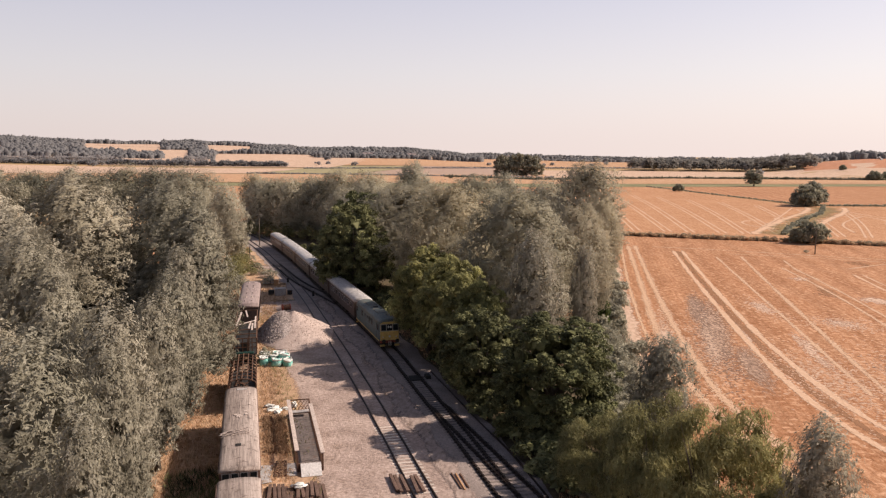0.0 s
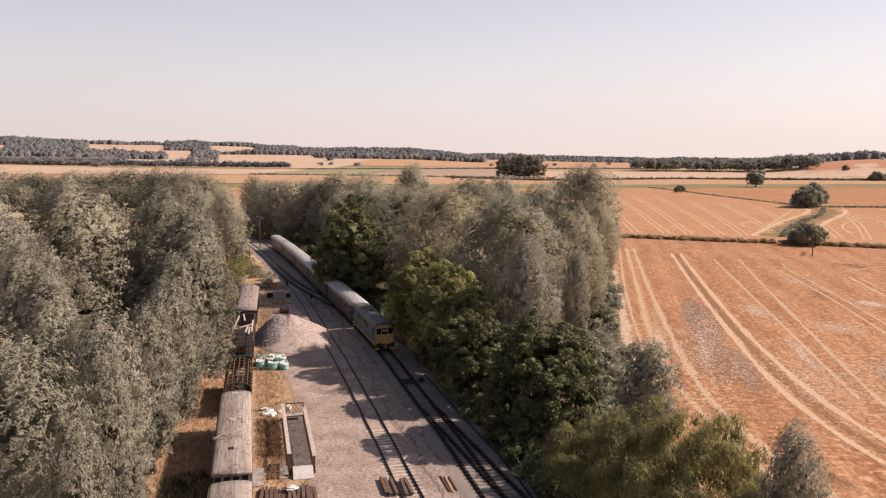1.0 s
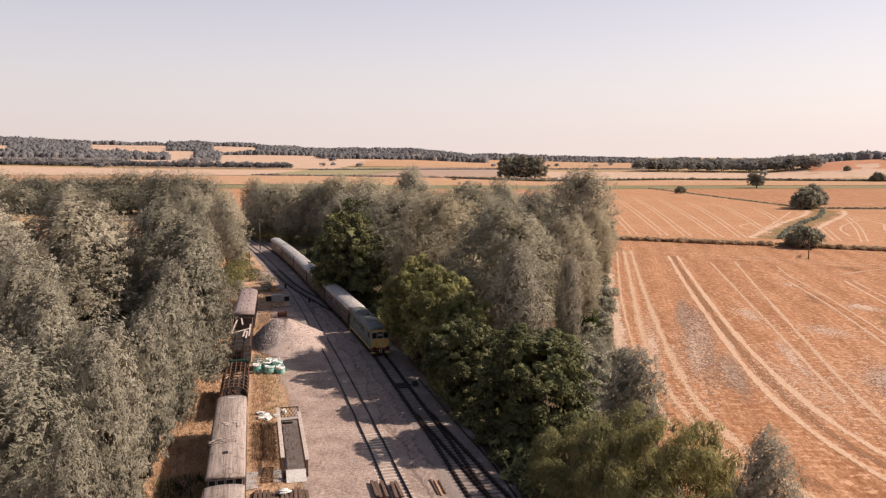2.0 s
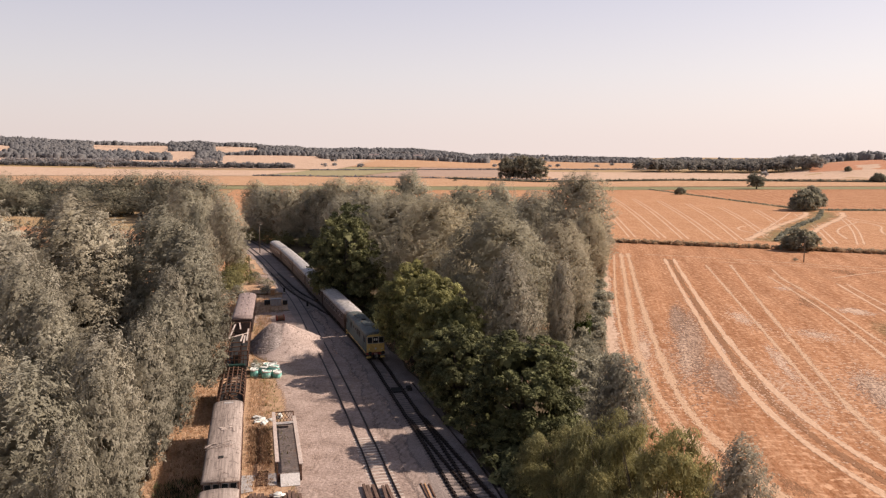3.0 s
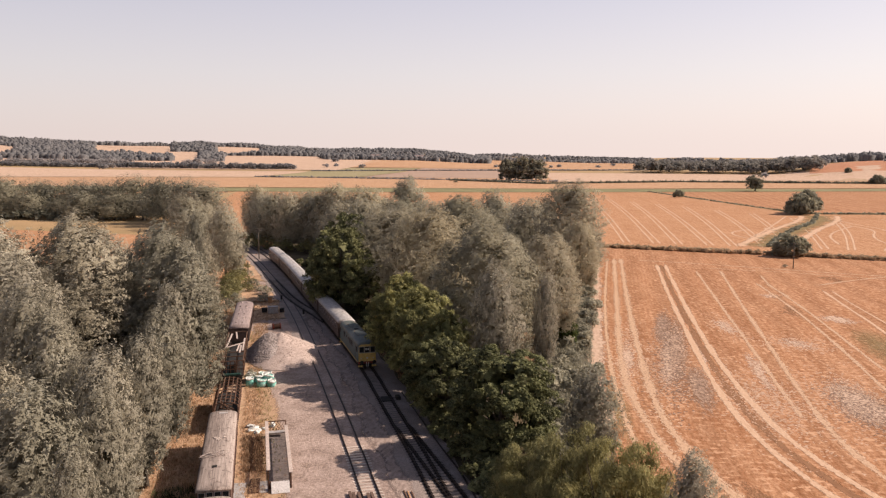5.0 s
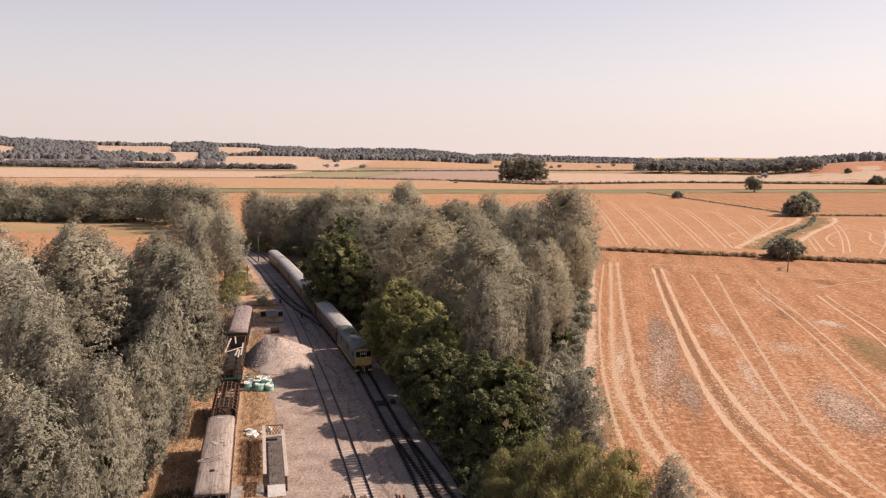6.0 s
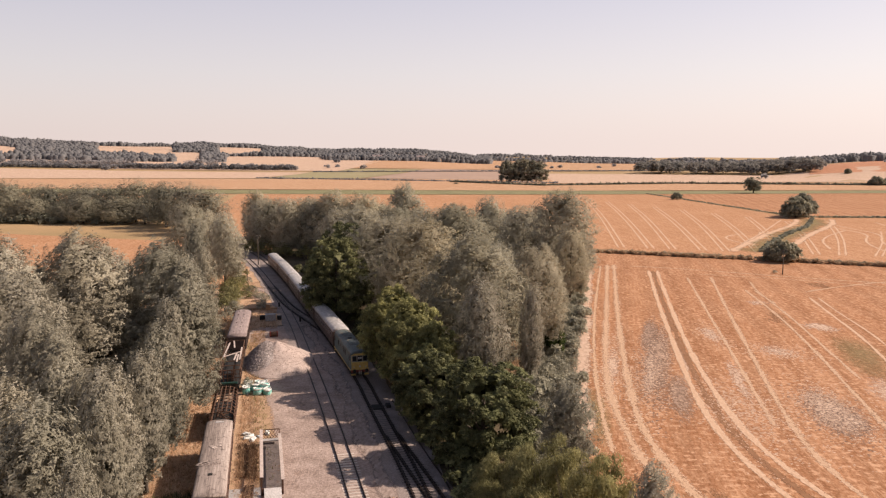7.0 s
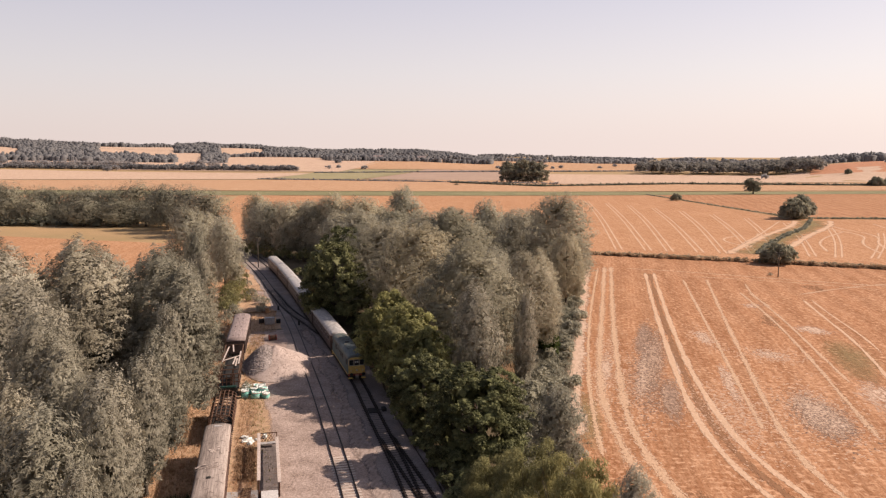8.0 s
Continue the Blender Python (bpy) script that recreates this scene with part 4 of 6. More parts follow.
hedge_row = row((30, 254), (82, 237), 90, 0.75, 1.2, 1, 0.9) + row((82, 237), (112, 226), 54, 0.75, 1.2, 2, 0.9) + row((112, 226), (300, 165), 220, 0.75, 1.2, 3, 0.9)
thicket("hedge", hedge_row, 24000, 0.45, HEDGE, "low ragged hedge between two stubble fields", "hedge")
thicket("hedge_bottom", [(x, y - 1.1, h * 0.7, r * 0.9) for x, y, h, r in hedge_row], 16000, 0.6, HAY, "dry brown grass along the hedge bottom", "hedge", seed=6)
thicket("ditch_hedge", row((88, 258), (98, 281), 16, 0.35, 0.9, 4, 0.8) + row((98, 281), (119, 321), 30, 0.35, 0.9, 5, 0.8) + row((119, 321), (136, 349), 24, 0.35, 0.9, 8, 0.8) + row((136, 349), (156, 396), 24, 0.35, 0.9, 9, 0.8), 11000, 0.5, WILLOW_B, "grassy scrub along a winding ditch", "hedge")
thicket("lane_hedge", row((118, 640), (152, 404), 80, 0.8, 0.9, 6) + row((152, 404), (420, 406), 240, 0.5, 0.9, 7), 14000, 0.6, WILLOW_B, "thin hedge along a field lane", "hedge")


# ---- rolling stock ----
RT = 0.315                           # top of the rails
TEAL = surface("faded_green_paint", (0.045, 0.082, 0.09), (0.095, 0.14, 0.145), 5.0, 0.7, 0.5, spots=(0.10, 0.075, 0.055), local=True, relief=0.05)
YELLOW = surface("warning_yellow_paint", (0.58, 0.38, 0.11), (0.74, 0.52, 0.18), 4.0, 0.8, 0.5, local=True, relief=0.05)
CREAM = surface("dull_cream_paint", (0.40, 0.34, 0.26), (0.56, 0.49, 0.39), 5.0, 0.8, 0.5, local=True, relief=0.05)
LOCOROOF = surface("grey_green_roof_paint", (0.06, 0.075, 0.07), (0.14, 0.155, 0.145), 4.0, 0.6, 0.55, spots=(0.24, 0.15, 0.09), stretch=(1, 0.3, 1), local=True)
BLACK = surface("sooty_black_steel", (0.012, 0.011, 0.01), (0.04, 0.034, 0.03), 5.0, 0.8, 0.7, local=True)
MAROON = surface("dull_maroon_paint", (0.055, 0.036, 0.032), (0.105, 0.072, 0.062), 5.0, 0.6, 0.45, local=True, relief=0.05)
COACHROOF = surface("pale_grey_roof", (0.33, 0.30, 0.285), (0.56, 0.52, 0.50), 3.0, 0.35, 0.5, spots=(0.36, 0.32, 0.29), stretch=(1, 0.4, 1), local=True)
CANVAS = surface("weathered_roof_canvas", (0.17, 0.128, 0.11), (0.45, 0.365, 0.32), 6.0, 0.8, 0.95, spots=(0.14, 0.10, 0.085), stretch=(1.6, 0.07, 1), local=True, relief=0.5, depth=0.03)
BROWNROOF = surface("brown_grey_roof", (0.23, 0.17, 0.16), (0.36, 0.28, 0.26), 4.0, 0.5, 0.9, stretch=(1.2, 0.15, 1), local=True)
OLDWOOD = surface("weathered_maroon_planking", (0.10, 0.055, 0.045), (0.22, 0.14, 0.11), 6.0, 0.8, 0.9, spots=(0.30, 0.23, 0.19), stretch=(1, 1, 0.15), local=True)
RUST = surface("rusted_steel", (0.085, 0.045, 0.03), (0.19, 0.105, 0.07), 6.0, 1.0, 0.9, 0.15, local=True)
PALEWOOD = surface("bleached_timber", (0.40, 0.31, 0.27), (0.62, 0.51, 0.45), 8.0, 1.0, 0.9, local=True)
DARKWOOD = surface("creosoted_timber", (0.10, 0.06, 0.045), (0.21, 0.13, 0.10), 8.0, 1.0, 0.9, local=True, vary=0.35)
GLASS = glass_dark("dusty_window_glass")
LAMP = surface("lamp_lens", (0.55, 0.53, 0.48), (0.7, 0.68, 0.62), 5, 1, 0.2, local=True)
RED = surface("red_bufferbeam_paint", (0.22, 0.04, 0.025), (0.33, 0.07, 0.04), 5, 1, 0.6, local=True)
GREYSTEEL = surface("grey_painted_steel", (0.33, 0.30, 0.29), (0.47, 0.43, 0.41), 5, 0.8, 0.7, spots=(0.36, 0.25, 0.19), local=True)
PALESTEEL = surface("pale_sheet_metal", (0.50, 0.46, 0.44), (0.66, 0.61, 0.58), 5, 0.8, 0.6, local=True)
TARP = surface("green_tarpaulin", (0.012, 0.04, 0.032), (0.03, 0.08, 0.065), 4, 1, 0.6, local=True)


def roof_arc(w, z0, rise, n=14, drop=0.12):
    """A coach roof's section from eave to eave, with its underside."""
    top = [(w / 2 * math.cos(a), z0 + rise * math.sin(a) ** 0.8) for a in np.linspace(0, math.pi, n)]
    return [(w / 2, z0 - drop)] + top + [(-w / 2, z0 - drop)]


def bogie(parent, y, wheelbase, frame_len, wheel_r=0.46):
    b = part("bogie", box(box(boxed(-1.12, -0.98, y - frame_len / 2, y + frame_len / 2, 0.38, 0.72, bevel=0.03), 0.98, 1.12, y - frame_len / 2, y + frame_len / 2, 0.38, 0.72), -1.0, 1.0, y - 0.25, y + 0.25, 0.45, 0.75), BLACK, parent)
    for dy in (-wheelbase / 2, wheelbase / 2):
        for x in (-0.76, 0.76):
            part("wheel", tube(tube(bmesh.new(), (x - 0.065, y + dy, wheel_r), (x + 0.065, y + dy, wheel_r), wheel_r, sides=18), (x - 0.09 * math.copysign(1, x), y + dy, wheel_r), (x - 0.06 * math.copysign(1, x), y + dy, wheel_r), wheel_r + 0.03, sides=18), BLACK, b)
    return b


def buffers(parent, y, out):
    for x in (-0.87, 0.87):
        part("buffer", tube(tube(bmesh.new(), (x, y, 1.05), (x, y + out * 0.45, 1.05), 0.09, sides=10), (x, y + out * 0.45, 1.05), (x, y + out * 0.5, 1.05), 0.25, sides=14), BLACK, parent)


def window(parent, x, y, z, ly, lz, face, trim):
    """A side window: frame standing proud, glass inside it. face: +1 or -1, the side it looks to."""
    d = 0.02 * face
    bm = bmesh.new()
    for a in ((y - ly / 2 - 0.05, y - ly / 2, z - lz / 2 - 0.05, z + lz / 2 + 0.05), (y + ly / 2, y + ly / 2 + 0.05, z - lz / 2 - 0.05, z + lz / 2 + 0.05),
              (y - ly / 2, y + ly / 2, z - lz / 2 - 0.05, z - lz / 2), (y - ly / 2, y + ly / 2, z + lz / 2, z + lz / 2 + 0.05)):
        box(bm, min(x, x + d), max(x, x + d), *a)
    w = part("window", bm, trim, parent)
    part("pane", boxed(min(x, x + d * 0.4), max(x, x + d * 0.4), y - ly / 2, y + ly / 2, z - lz / 2, z + lz / 2), GLASS, w)


def set_on(ob, line, s0, length):
    """Stand a vehicle on a line: its front end at s0, its middle over the chord."""
    a, b = line.at(s0), line.at(s0 + length)
    c = (a + b) / 2
    ob.matrix_world = pose(c[0], c[1], RT, 0, 0, math.degrees(math.atan2(*(b - a)[::-1])) - 90)
    return ob


def locomotive():
    t = thing("diesel_locomotive", "faded green diesel locomotive with a yellow cab front", "locomotive")
    h, w = 7.5, 1.32
    # body: cabs taper slightly towards both ends
    rr = []
    for y, k in ((-h, 0.93), (-h + 0.9, 0.985), (-h + 2.0, 1.0), (h - 2.0, 1.0), (h - 0.9, 0.985), (h, 0.93)):
        rr.append([(-w * k, y, 1.0), (w * k, y, 1.0), (w * k * 1.0, y, 2.2), (w * k * 0.975, y, 3.15), (-w * k * 0.975, y, 3.15), (-w * k, y, 2.2)])
    body = part("body", loft(bmesh.new(), rr), TEAL, t)
    rr = []
    for y, k, d in ((-h + 0.05, 0.92, 0.16), (-h + 0.5, 0.955, 0.05), (-h + 2.0, 0.99, 0.0), (h - 2.0, 0.99, 0.0), (h - 0.5, 0.955, 0.05), (h - 0.05, 0.92, 0.16)):
        rr.append([(x * k, y, 3.15 + (z - 3.15) * (1 - d * 1.6)) for x, z in roof_arc(2 * w, 3.15, 0.68, 16, 0.0)[1:-1]])
    part("roof", loft(bmesh.new(), rr), LOCOROOF, t, smooth=True)
    for y0, y1 in ((-3.6, -1.2), (-0.6, 1.6), (2.2, 4.2)):
        part("roof_hatch", boxed(-0.62, 0.62, y0, y1, 3.74, 3.86, bevel=0.03), LOCOROOF, t)
    part("exhaust", boxed(-0.3, 0.3, 0.1, 0.7, 3.84, 3.96, bevel=0.03), BLACK, t)
    for y in (-5.2, -4.6, 4.9):
        part("roof_vent", tube(bmesh.new(), (0.25, y, 3.74), (0.25, y, 3.9), 0.2, 0.16, 12), LOCOROOF, t)
    for f in (-1, 1):
        y = f * h
        o = f * 0.03
        face = part("cab_front", loft(bmesh.new(), [[(-1.23, y - o, 1.02), (1.23, y - o, 1.02), (1.23, y - o, 2.2), (1.2, y - o, 3.17), (0.85, y - o, 3.42), (-0.85, y - o, 3.42), (-1.2, y - o, 3.17), (-1.23, y - o, 2.2)],
                                                    [(-1.2, y + o, 1.04), (1.2, y + o, 1.04), (1.2, y + o, 2.2), (1.16, y + o * 0.5, 3.12), (0.82, y + o * 0.5, 3.38), (-0.82, y + o * 0.5, 3.38), (-1.16, y + o * 0.5, 3.12), (-1.2, y + o, 2.2)]]), YELLOW, t, "yellow cab front")
        part("window_surround", boxed(-1.17, 1.17, min(y + o * 0.6, y + f * 0.045), max(y + o * 0.6, y + f * 0.045), 2.2, 3.16, bevel=0.02), CREAM, face, "cream band round the windscreens")
        for x, ww in ((-0.77, 0.56), (0.0, 0.6), (0.77, 0.56)):
            fr = part("windscreen", boxed(x - ww / 2 - 0.05, x + ww / 2 + 0.05, min(y + o, y + f * 0.06), max(y + o, y + f * 0.06), 2.28, 3.1, bevel=0.012), BLACK if x == 0 else LOCOROOF, face)
            part("pane", boxed(x - ww / 2, x + ww / 2, min(y + f * 0.05, y + f * 0.075), max(y + f * 0.05, y + f * 0.075), 2.35, 3.03), GLASS, fr)
        for x in (-0.15, 0.15):
            part("headcode_blind", boxed(x - 0.1, x + 0.1, min(y + f * 0.07, y + f * 0.09), max(y + f * 0.07, y + f * 0.09), 2.62, 2.92), LAMP, face)
        part("headlamp", tube(bmesh.new(), (0, y, 1.55), (0, y + f * 0.12, 1.55), 0.13, sides=14), LAMP, face)
        for x in (-0.85, 0.85):
            part("marker_lamp", tube(bmesh.new(), (x, y, 1.5), (x, y + f * 0.1, 1.5), 0.08, sides=10), LAMP, face)
        part("buffer_beam", boxed(-1.25, 1.25, y - 0.1, y + 0.1, 0.72, 1.02, bevel=0.02), RED, t)
        buffers(t, y + f * 0.1, f)
        for x in (-0.95, 0.95):
            part("step", boxed(x - 0.32, x + 0.32, min(y, y + f * 0.18), max(y, y + f * 0.18), 0.3, 0.52, bevel=0.02), YELLOW, t)
        for x in (-0.35, -0.12, 0.14, 0.36):
            part("brake_pipe", tube(bmesh.new(), (x, y + f * 0.14, 0.95), (x, y + f * 0.2, 0.35), 0.045, sides=6), LAMP if x in (-0.12, 0.14) else BLACK, t)
        for sx in (-1, 1):
            window(body, sx * w * 0.985, f * (h - 1.0), 2.6, 0.75, 0.7, sx, LOCOROOF)
            part("cab_door", boxed(min(sx * w * 0.99, sx * w * 1.012), max(sx * w * 0.99, sx * w * 1.012), f * (h - 1.95) - 0.32, f * (h - 1.95) + 0.32, 1.05, 3.05), TEAL, t)
        bogie(t, f * 4.6, 3.05, 4.2, 0.55)
    for sx in (-1, 1):
        for y in (-3.0, -1.6, 3.0):
            g = bmesh.new()
            for i in range(8):
                box(g, min(sx * w * 0.985, sx * w * 1.006), max(sx * w * 0.985, sx * w * 1.006), y - 0.5, y + 0.5, 2.25 + i * 0.1, 2.31 + i * 0.1)
            part("side_grille", g, BLACK, t)
        for y in (-0.3, 1.2):
            window(body, sx * w * 0.985, y, 2.65, 0.7, 0.5, sx, LOCOROOF)
        part("footplate", boxed(min(sx * 1.3, sx * 1.36), max(sx * 1.3, sx * 1.36), -h + 0.2, h - 0.2, 0.95, 1.06), YELLOW, t, "pale solebar stripe")
    part("fuel_tank", boxed(-1.1, 1.1, -1.8, 1.8, 0.35, 0.95, bevel=0.05), BLACK, t)
    return t


def coach(label):
    t = thing("railway_coach", label, "coach", group="coaches of the train")
    h, w = 9.8, 1.38
    body = part("body", loft(bmesh.new(), [[(-w, y, 0.98), (w, y, 0.98), (w * 1.01, y, 2.0), (w * 0.985, y, 3.12), (-w * 0.985, y, 3.12), (-w * 1.01, y, 2.0)] for y in (-h, h)]), MAROON, t)
    ends = [(-h + 0.0, 0.94), (-h + 0.35, 0.985), (-h + 0.7, 1.0), (h - 0.7, 1.0), (h - 0.35, 0.985), (h, 0.94)]
    part("roof", loft(bmesh.new(), [[(x * (0.97 + 0.03 * k), y, 3.12 + (z - 3.12) * k) for x, z in roof_arc(2 * w, 3.12, 0.72, 16, 0.0)[1:-1]] for y, k in ends]), COACHROOF, t, smooth=True)
    for y in np.linspace(-8.4, 8.4, 9):
        part("roof_vent", tube(bmesh.new(), (0.42, y, 3.74), (0.42, y, 3.88), 0.13, 0.1, 10), COACHROOF, t)
    part("roof_rib", loft(bmesh.new(), [[(x * 1.004, y, 3.125 + (z - 3.12) * 1.012) for x, z in roof_arc(2 * w, 3.12, 0.72, 16, 0.0)[1:-1]] for y in (-0.05, 0.05)]), COACHROOF, t, "roof seam", smooth=True)
    for sx in (-1, 1):
        for y in np.linspace(-7.6, 7.6, 8):
            window(body, sx * w * 1.0, y, 2.42, 1.15, 0.72, sx, COACHROOF)
        for y in (-9.2, 9.2, 0.0):
            part("door", boxed(min(sx * w, sx * w * 1.014), max(sx * w, sx * w * 1.014), y - 0.32, y + 0.32, 1.05, 3.05), MAROON, t)
    for f in (-1, 1):
        part("gangway", boxed(-0.5, 0.5, min(f * h, f * (h + 0.3)), max(f * h, f * (h + 0.3)), 1.0, 3.1, bevel=0.05), BLACK, t)
        buffers(t, f * h, f)
        bogie(t, f * 7.0, 2.6, 3.6)
    part("underframe", boxed(-1.15, 1.15, -h, h, 0.8, 0.98), BLACK, t)
    for y in (-2.2, 0.4, 2.4):
        part("battery_box", boxed(-1.2, 1.2, y - 0.7, y + 0.7, 0.35, 0.8, bevel=0.03), BLACK, t)
    return t


s_front = MAIN.near_y(102.2)
set_on(locomotive(), MAIN, s_front, 15.2)
first_coach = set_on(coach("dull maroon passenger coach with a pale grey roof in the train"), MAIN, s_front + 15.9, 19.8)
for i in range(1, 5):
    s = s_front + 15.9 + 20.5 * i
    a, b = MAIN.at(s), MAIN.at(s + 19.8)
    c = (a + b) / 2
    copy_thing(first_coach, pose(c[0], c[1], RT, 0, 0, math.degrees(math.atan2(*(b - a)[::-1])) - 90))


def stored_van(name, label, length, w, roof_mat, side_mat, rise=0.42, vents=0, torn=False, end_glass=False):
    t = thing(name, label, "railway van")
    h = length / 2
    wob = random.Random(int(length * 10))
    part("body", loft(bmesh.new(), [[(-w, y, 0.95), (w, y, 0.95), (w, y, 3.0), (-w, y, 3.0)] for y in (-h, h)]), side_mat, t)
    # the roof sags and bulges a little along its length
    rr = []
    for y in np.linspace(-h - 0.08, h + 0.08, 15):
        sag = wob.uniform(-0.035, 0.035)
        k = 0.97 if abs(y) > h - 0.2 else 1.0
        rr.append([(x + wob.uniform(-0.012, 0.012), y, 3.0 + (z - 3.0) * k + sag * (z > 3.05)) for x, z in roof_arc(2 * w + 0.14, 3.0, rise, 16, 0.05)])
    part("roof", loft(bmesh.new(), rr), roof_mat, t, smooth=True)
    part("gutter", box(boxed(-w - 0.1, -w - 0.04, -h, h, 2.95, 3.06), w + 0.04, w + 0.1, -h, h, 2.95, 3.06), side_mat, t)
    for sx in (-1, 1):
        for i in range(int(length / 1.55)):
            y = -h + 0.9 + i * 1.55
            part("side_rib", boxed(min(sx * w, sx * (w + 0.05)), max(sx * w, sx * (w + 0.05)), y - 0.05, y + 0.05, 0.95, 2.98), side_mat, t)
        for y in (-h * 0.5, h * 0.45):
            d = part("door", boxed(min(sx * w, sx * (w + 0.035)), max(sx * w, sx * (w + 0.035)), y - 0.62, y + 0.62, 1.02, 2.9), side_mat, t)
            part("door_handle", boxed(min(sx * (w + 0.03), sx * (w + 0.07)), max(sx * (w + 0.03), sx * (w + 0.07)), y - 0.04, y + 0.04, 1.6, 2.1), BLACK, d)
        for i in range(4):
            window(t, sx * w, -h + 2.6 + i * length / 5, 2.4, 0.6, 0.5, sx, side_mat)
    part("underframe", boxed(-1.1, 1.1, -h, h, 0.72, 0.95), BLACK, t)
    for f in (-1, 1):
        buffers(t, f * h, f)
        bogie(t, f * (h - 2.6), 2.4, 3.2)
    for i in range(vents):
        y = -h + 1.5 + i * (length - 3) / max(1, vents - 1)
        for x in (-0.45, 0.45):
            part("roof_vent", tube(bmesh.new(), (x, y, 3.0 + rise * 0.85), (x, y, 3.0 + rise + 0.13), 0.14, 0.09, 10), PALEWOOD if i % 2 else roof_mat, t)
    if torn:
        part("roof_hatch", boxed(-0.28, 0.1, -h + 3.7, -h + 4.15, 3.0 + rise - 0.03, 3.0 + rise + 0.05, bevel=0.015), BLACK, t, "dark open roof hatch")
        g = bmesh.new()
        for i in range(30):
            x, y = wob.uniform(-1.25, 0.5), -h + 6.6 + wob.uniform(-0.5, 0.5)
            a = wob.uniform(-0.5, 0.5)
            ln = wob.uniform(0.4, 1.1)
            zz = 3.0 + rise * (1 - (x / w) ** 2) ** 0.5
            bar(g, (x - ln * math.cos(a) / 2, y - ln * math.sin(a) / 2, zz + 0.02), (x + ln * math.cos(a) / 2, y + ln * math.sin(a) / 2, zz + wob.uniform(0.04, 0.25)), 0.06, 0.03)
        part("torn_roofing", g, PALEWOOD, t, "torn strips of roofing canvas")
        for i in range(7):
            x, y = wob.uniform(-0.4, 0.5), -h + 10.8 + wob.uniform(-0.9, 0.9)
            part("loose_scrap", boxed(x - 0.12, x + 0.12, y - 0.14, y + 0.14, 3.0 + rise - 0.04, 3.0 + rise + 0.035, bevel=0.01), PALEWOOD, t, "pale scrap lying on the roof")
        part("roof_panel", boxed(-0.35, 0.5, h - 0.9, h - 0.45, 3.0 + rise - 0.04, 3.0 + rise + 0.03), GREYSTEEL, t)
        for x in (-0.85, -0.1, 0.62):
            part("roof_seam", bar(bmesh.new(), (x, -h, 3.0 + rise * (1 - (x / w) ** 2) ** 0.45 + 0.015), (x + 0.05, h, 3.0 + rise * (1 - (x / w) ** 2) ** 0.45 + 0.012), 0.04, 0.02), roof_mat, t)
    if end_glass:
        for i in range(4):
            x = -0.93 + i * 0.62
            fr = part("end_window", boxed(x - 0.28, x + 0.28, -h - 0.05, -h, 2.1, 2.94), GREYSTEEL, t)
            part("pane", boxed(x - 0.22, x + 0.22, -h - 0.07, -h - 0.03, 2.18, 2.88), GLASS, fr)
    return t


s_van = WAGONS.near_y(55.6)
set_on(stored_van("parcels_van", "derelict long van with a bleached, torn canvas roof", 18.6, 1.34, CANVAS, OLDWOOD, 0.42, 0, True, True), WAGONS, s_van, 18.6)
set_on(stored_van("brake_van", "derelict coach with a bleached roof and broken end windows", 12.0, 1.34, CANVAS, OLDWOOD, 0.30, 0, False, False), WAGONS, s_van - 13.9, 12.0)
set_on(stored_van("old_coach", "stored coach with a brown-grey arched roof and ventilators", 19.6, 1.42, BROWNROOF, MAROON, 0.6, 6), WAGONS, WAGONS.near_y(112.4), 19.6)
van_end = s_van + 18.6


def hoop_wagon():
    t = thing("hooped_wagon", "rusted open wagon with bare curved roof hoops", "wagon")
    h = 4.9
    part("floor", boxed(-1.3, 1.3, -h, h, 1.0, 1.15, bevel=0.02), BLACK, t)
    part("underframe", boxed(-1.1, 1.1, -h, h, 0.72, 1.0), BLACK, t)
    for y in np.linspace(-h + 0.1, h - 0.1, 9):
        g = bmesh.new()
        pts = [(1.3, 1.15)] + [(1.3 * math.cos(a), 2.5 + 0.55 * math.sin(a)) for a in np.linspace(0, math.pi, 9)] + [(-1.3, 1.15)]
        for (x0, z0), (x1, z1) in zip(pts, pts[1:]):
            bar(g, (x0, y, z0), (x1, y + 0.03, z1), 0.09, 0.09)
        part("hoop", g, RUST, t)
    for x, z in ((-1.32, 1.7), (-1.32, 2.4), (1.32, 1.7), (1.32, 2.4), (0.5, 3.02), (-0.5, 3.02), (0.95, 2.86), (-0.95, 2.86), (0.0, 3.08)):
        part("side_bar", bar(bmesh.new(), (x, -h, z), (x, h, z + 0.04), 0.09, 0.07), RUST, t)
    g = random.Random(8)
    for i in range(14):
        y = g.uniform(-h + 0.8, h - 0.8)
        part("scrap_bar", bar(bmesh.new(), (g.uniform(-1, 1), y, 1.2), (g.uniform(-1.1, 1.1), y + g.uniform(-1.2, 1.2), g.uniform(1.4, 2.6)), 0.08, 0.08), RUST, t)
    for x in (-1.33, 1.27):
        part("side_board", boxed(x, x + 0.06, -h, h, 1.1, 1.75), RUST, t)
    part("end_board", boxed(-1.3, 1.3, -h - 0.06, -h, 1.1, 1.9), DARKWOOD, t)
    for f in (-1, 1):
        buffers(t, f * h, f)
        bogie(t, f * 2.9, 1.8, 2.4)
    return t


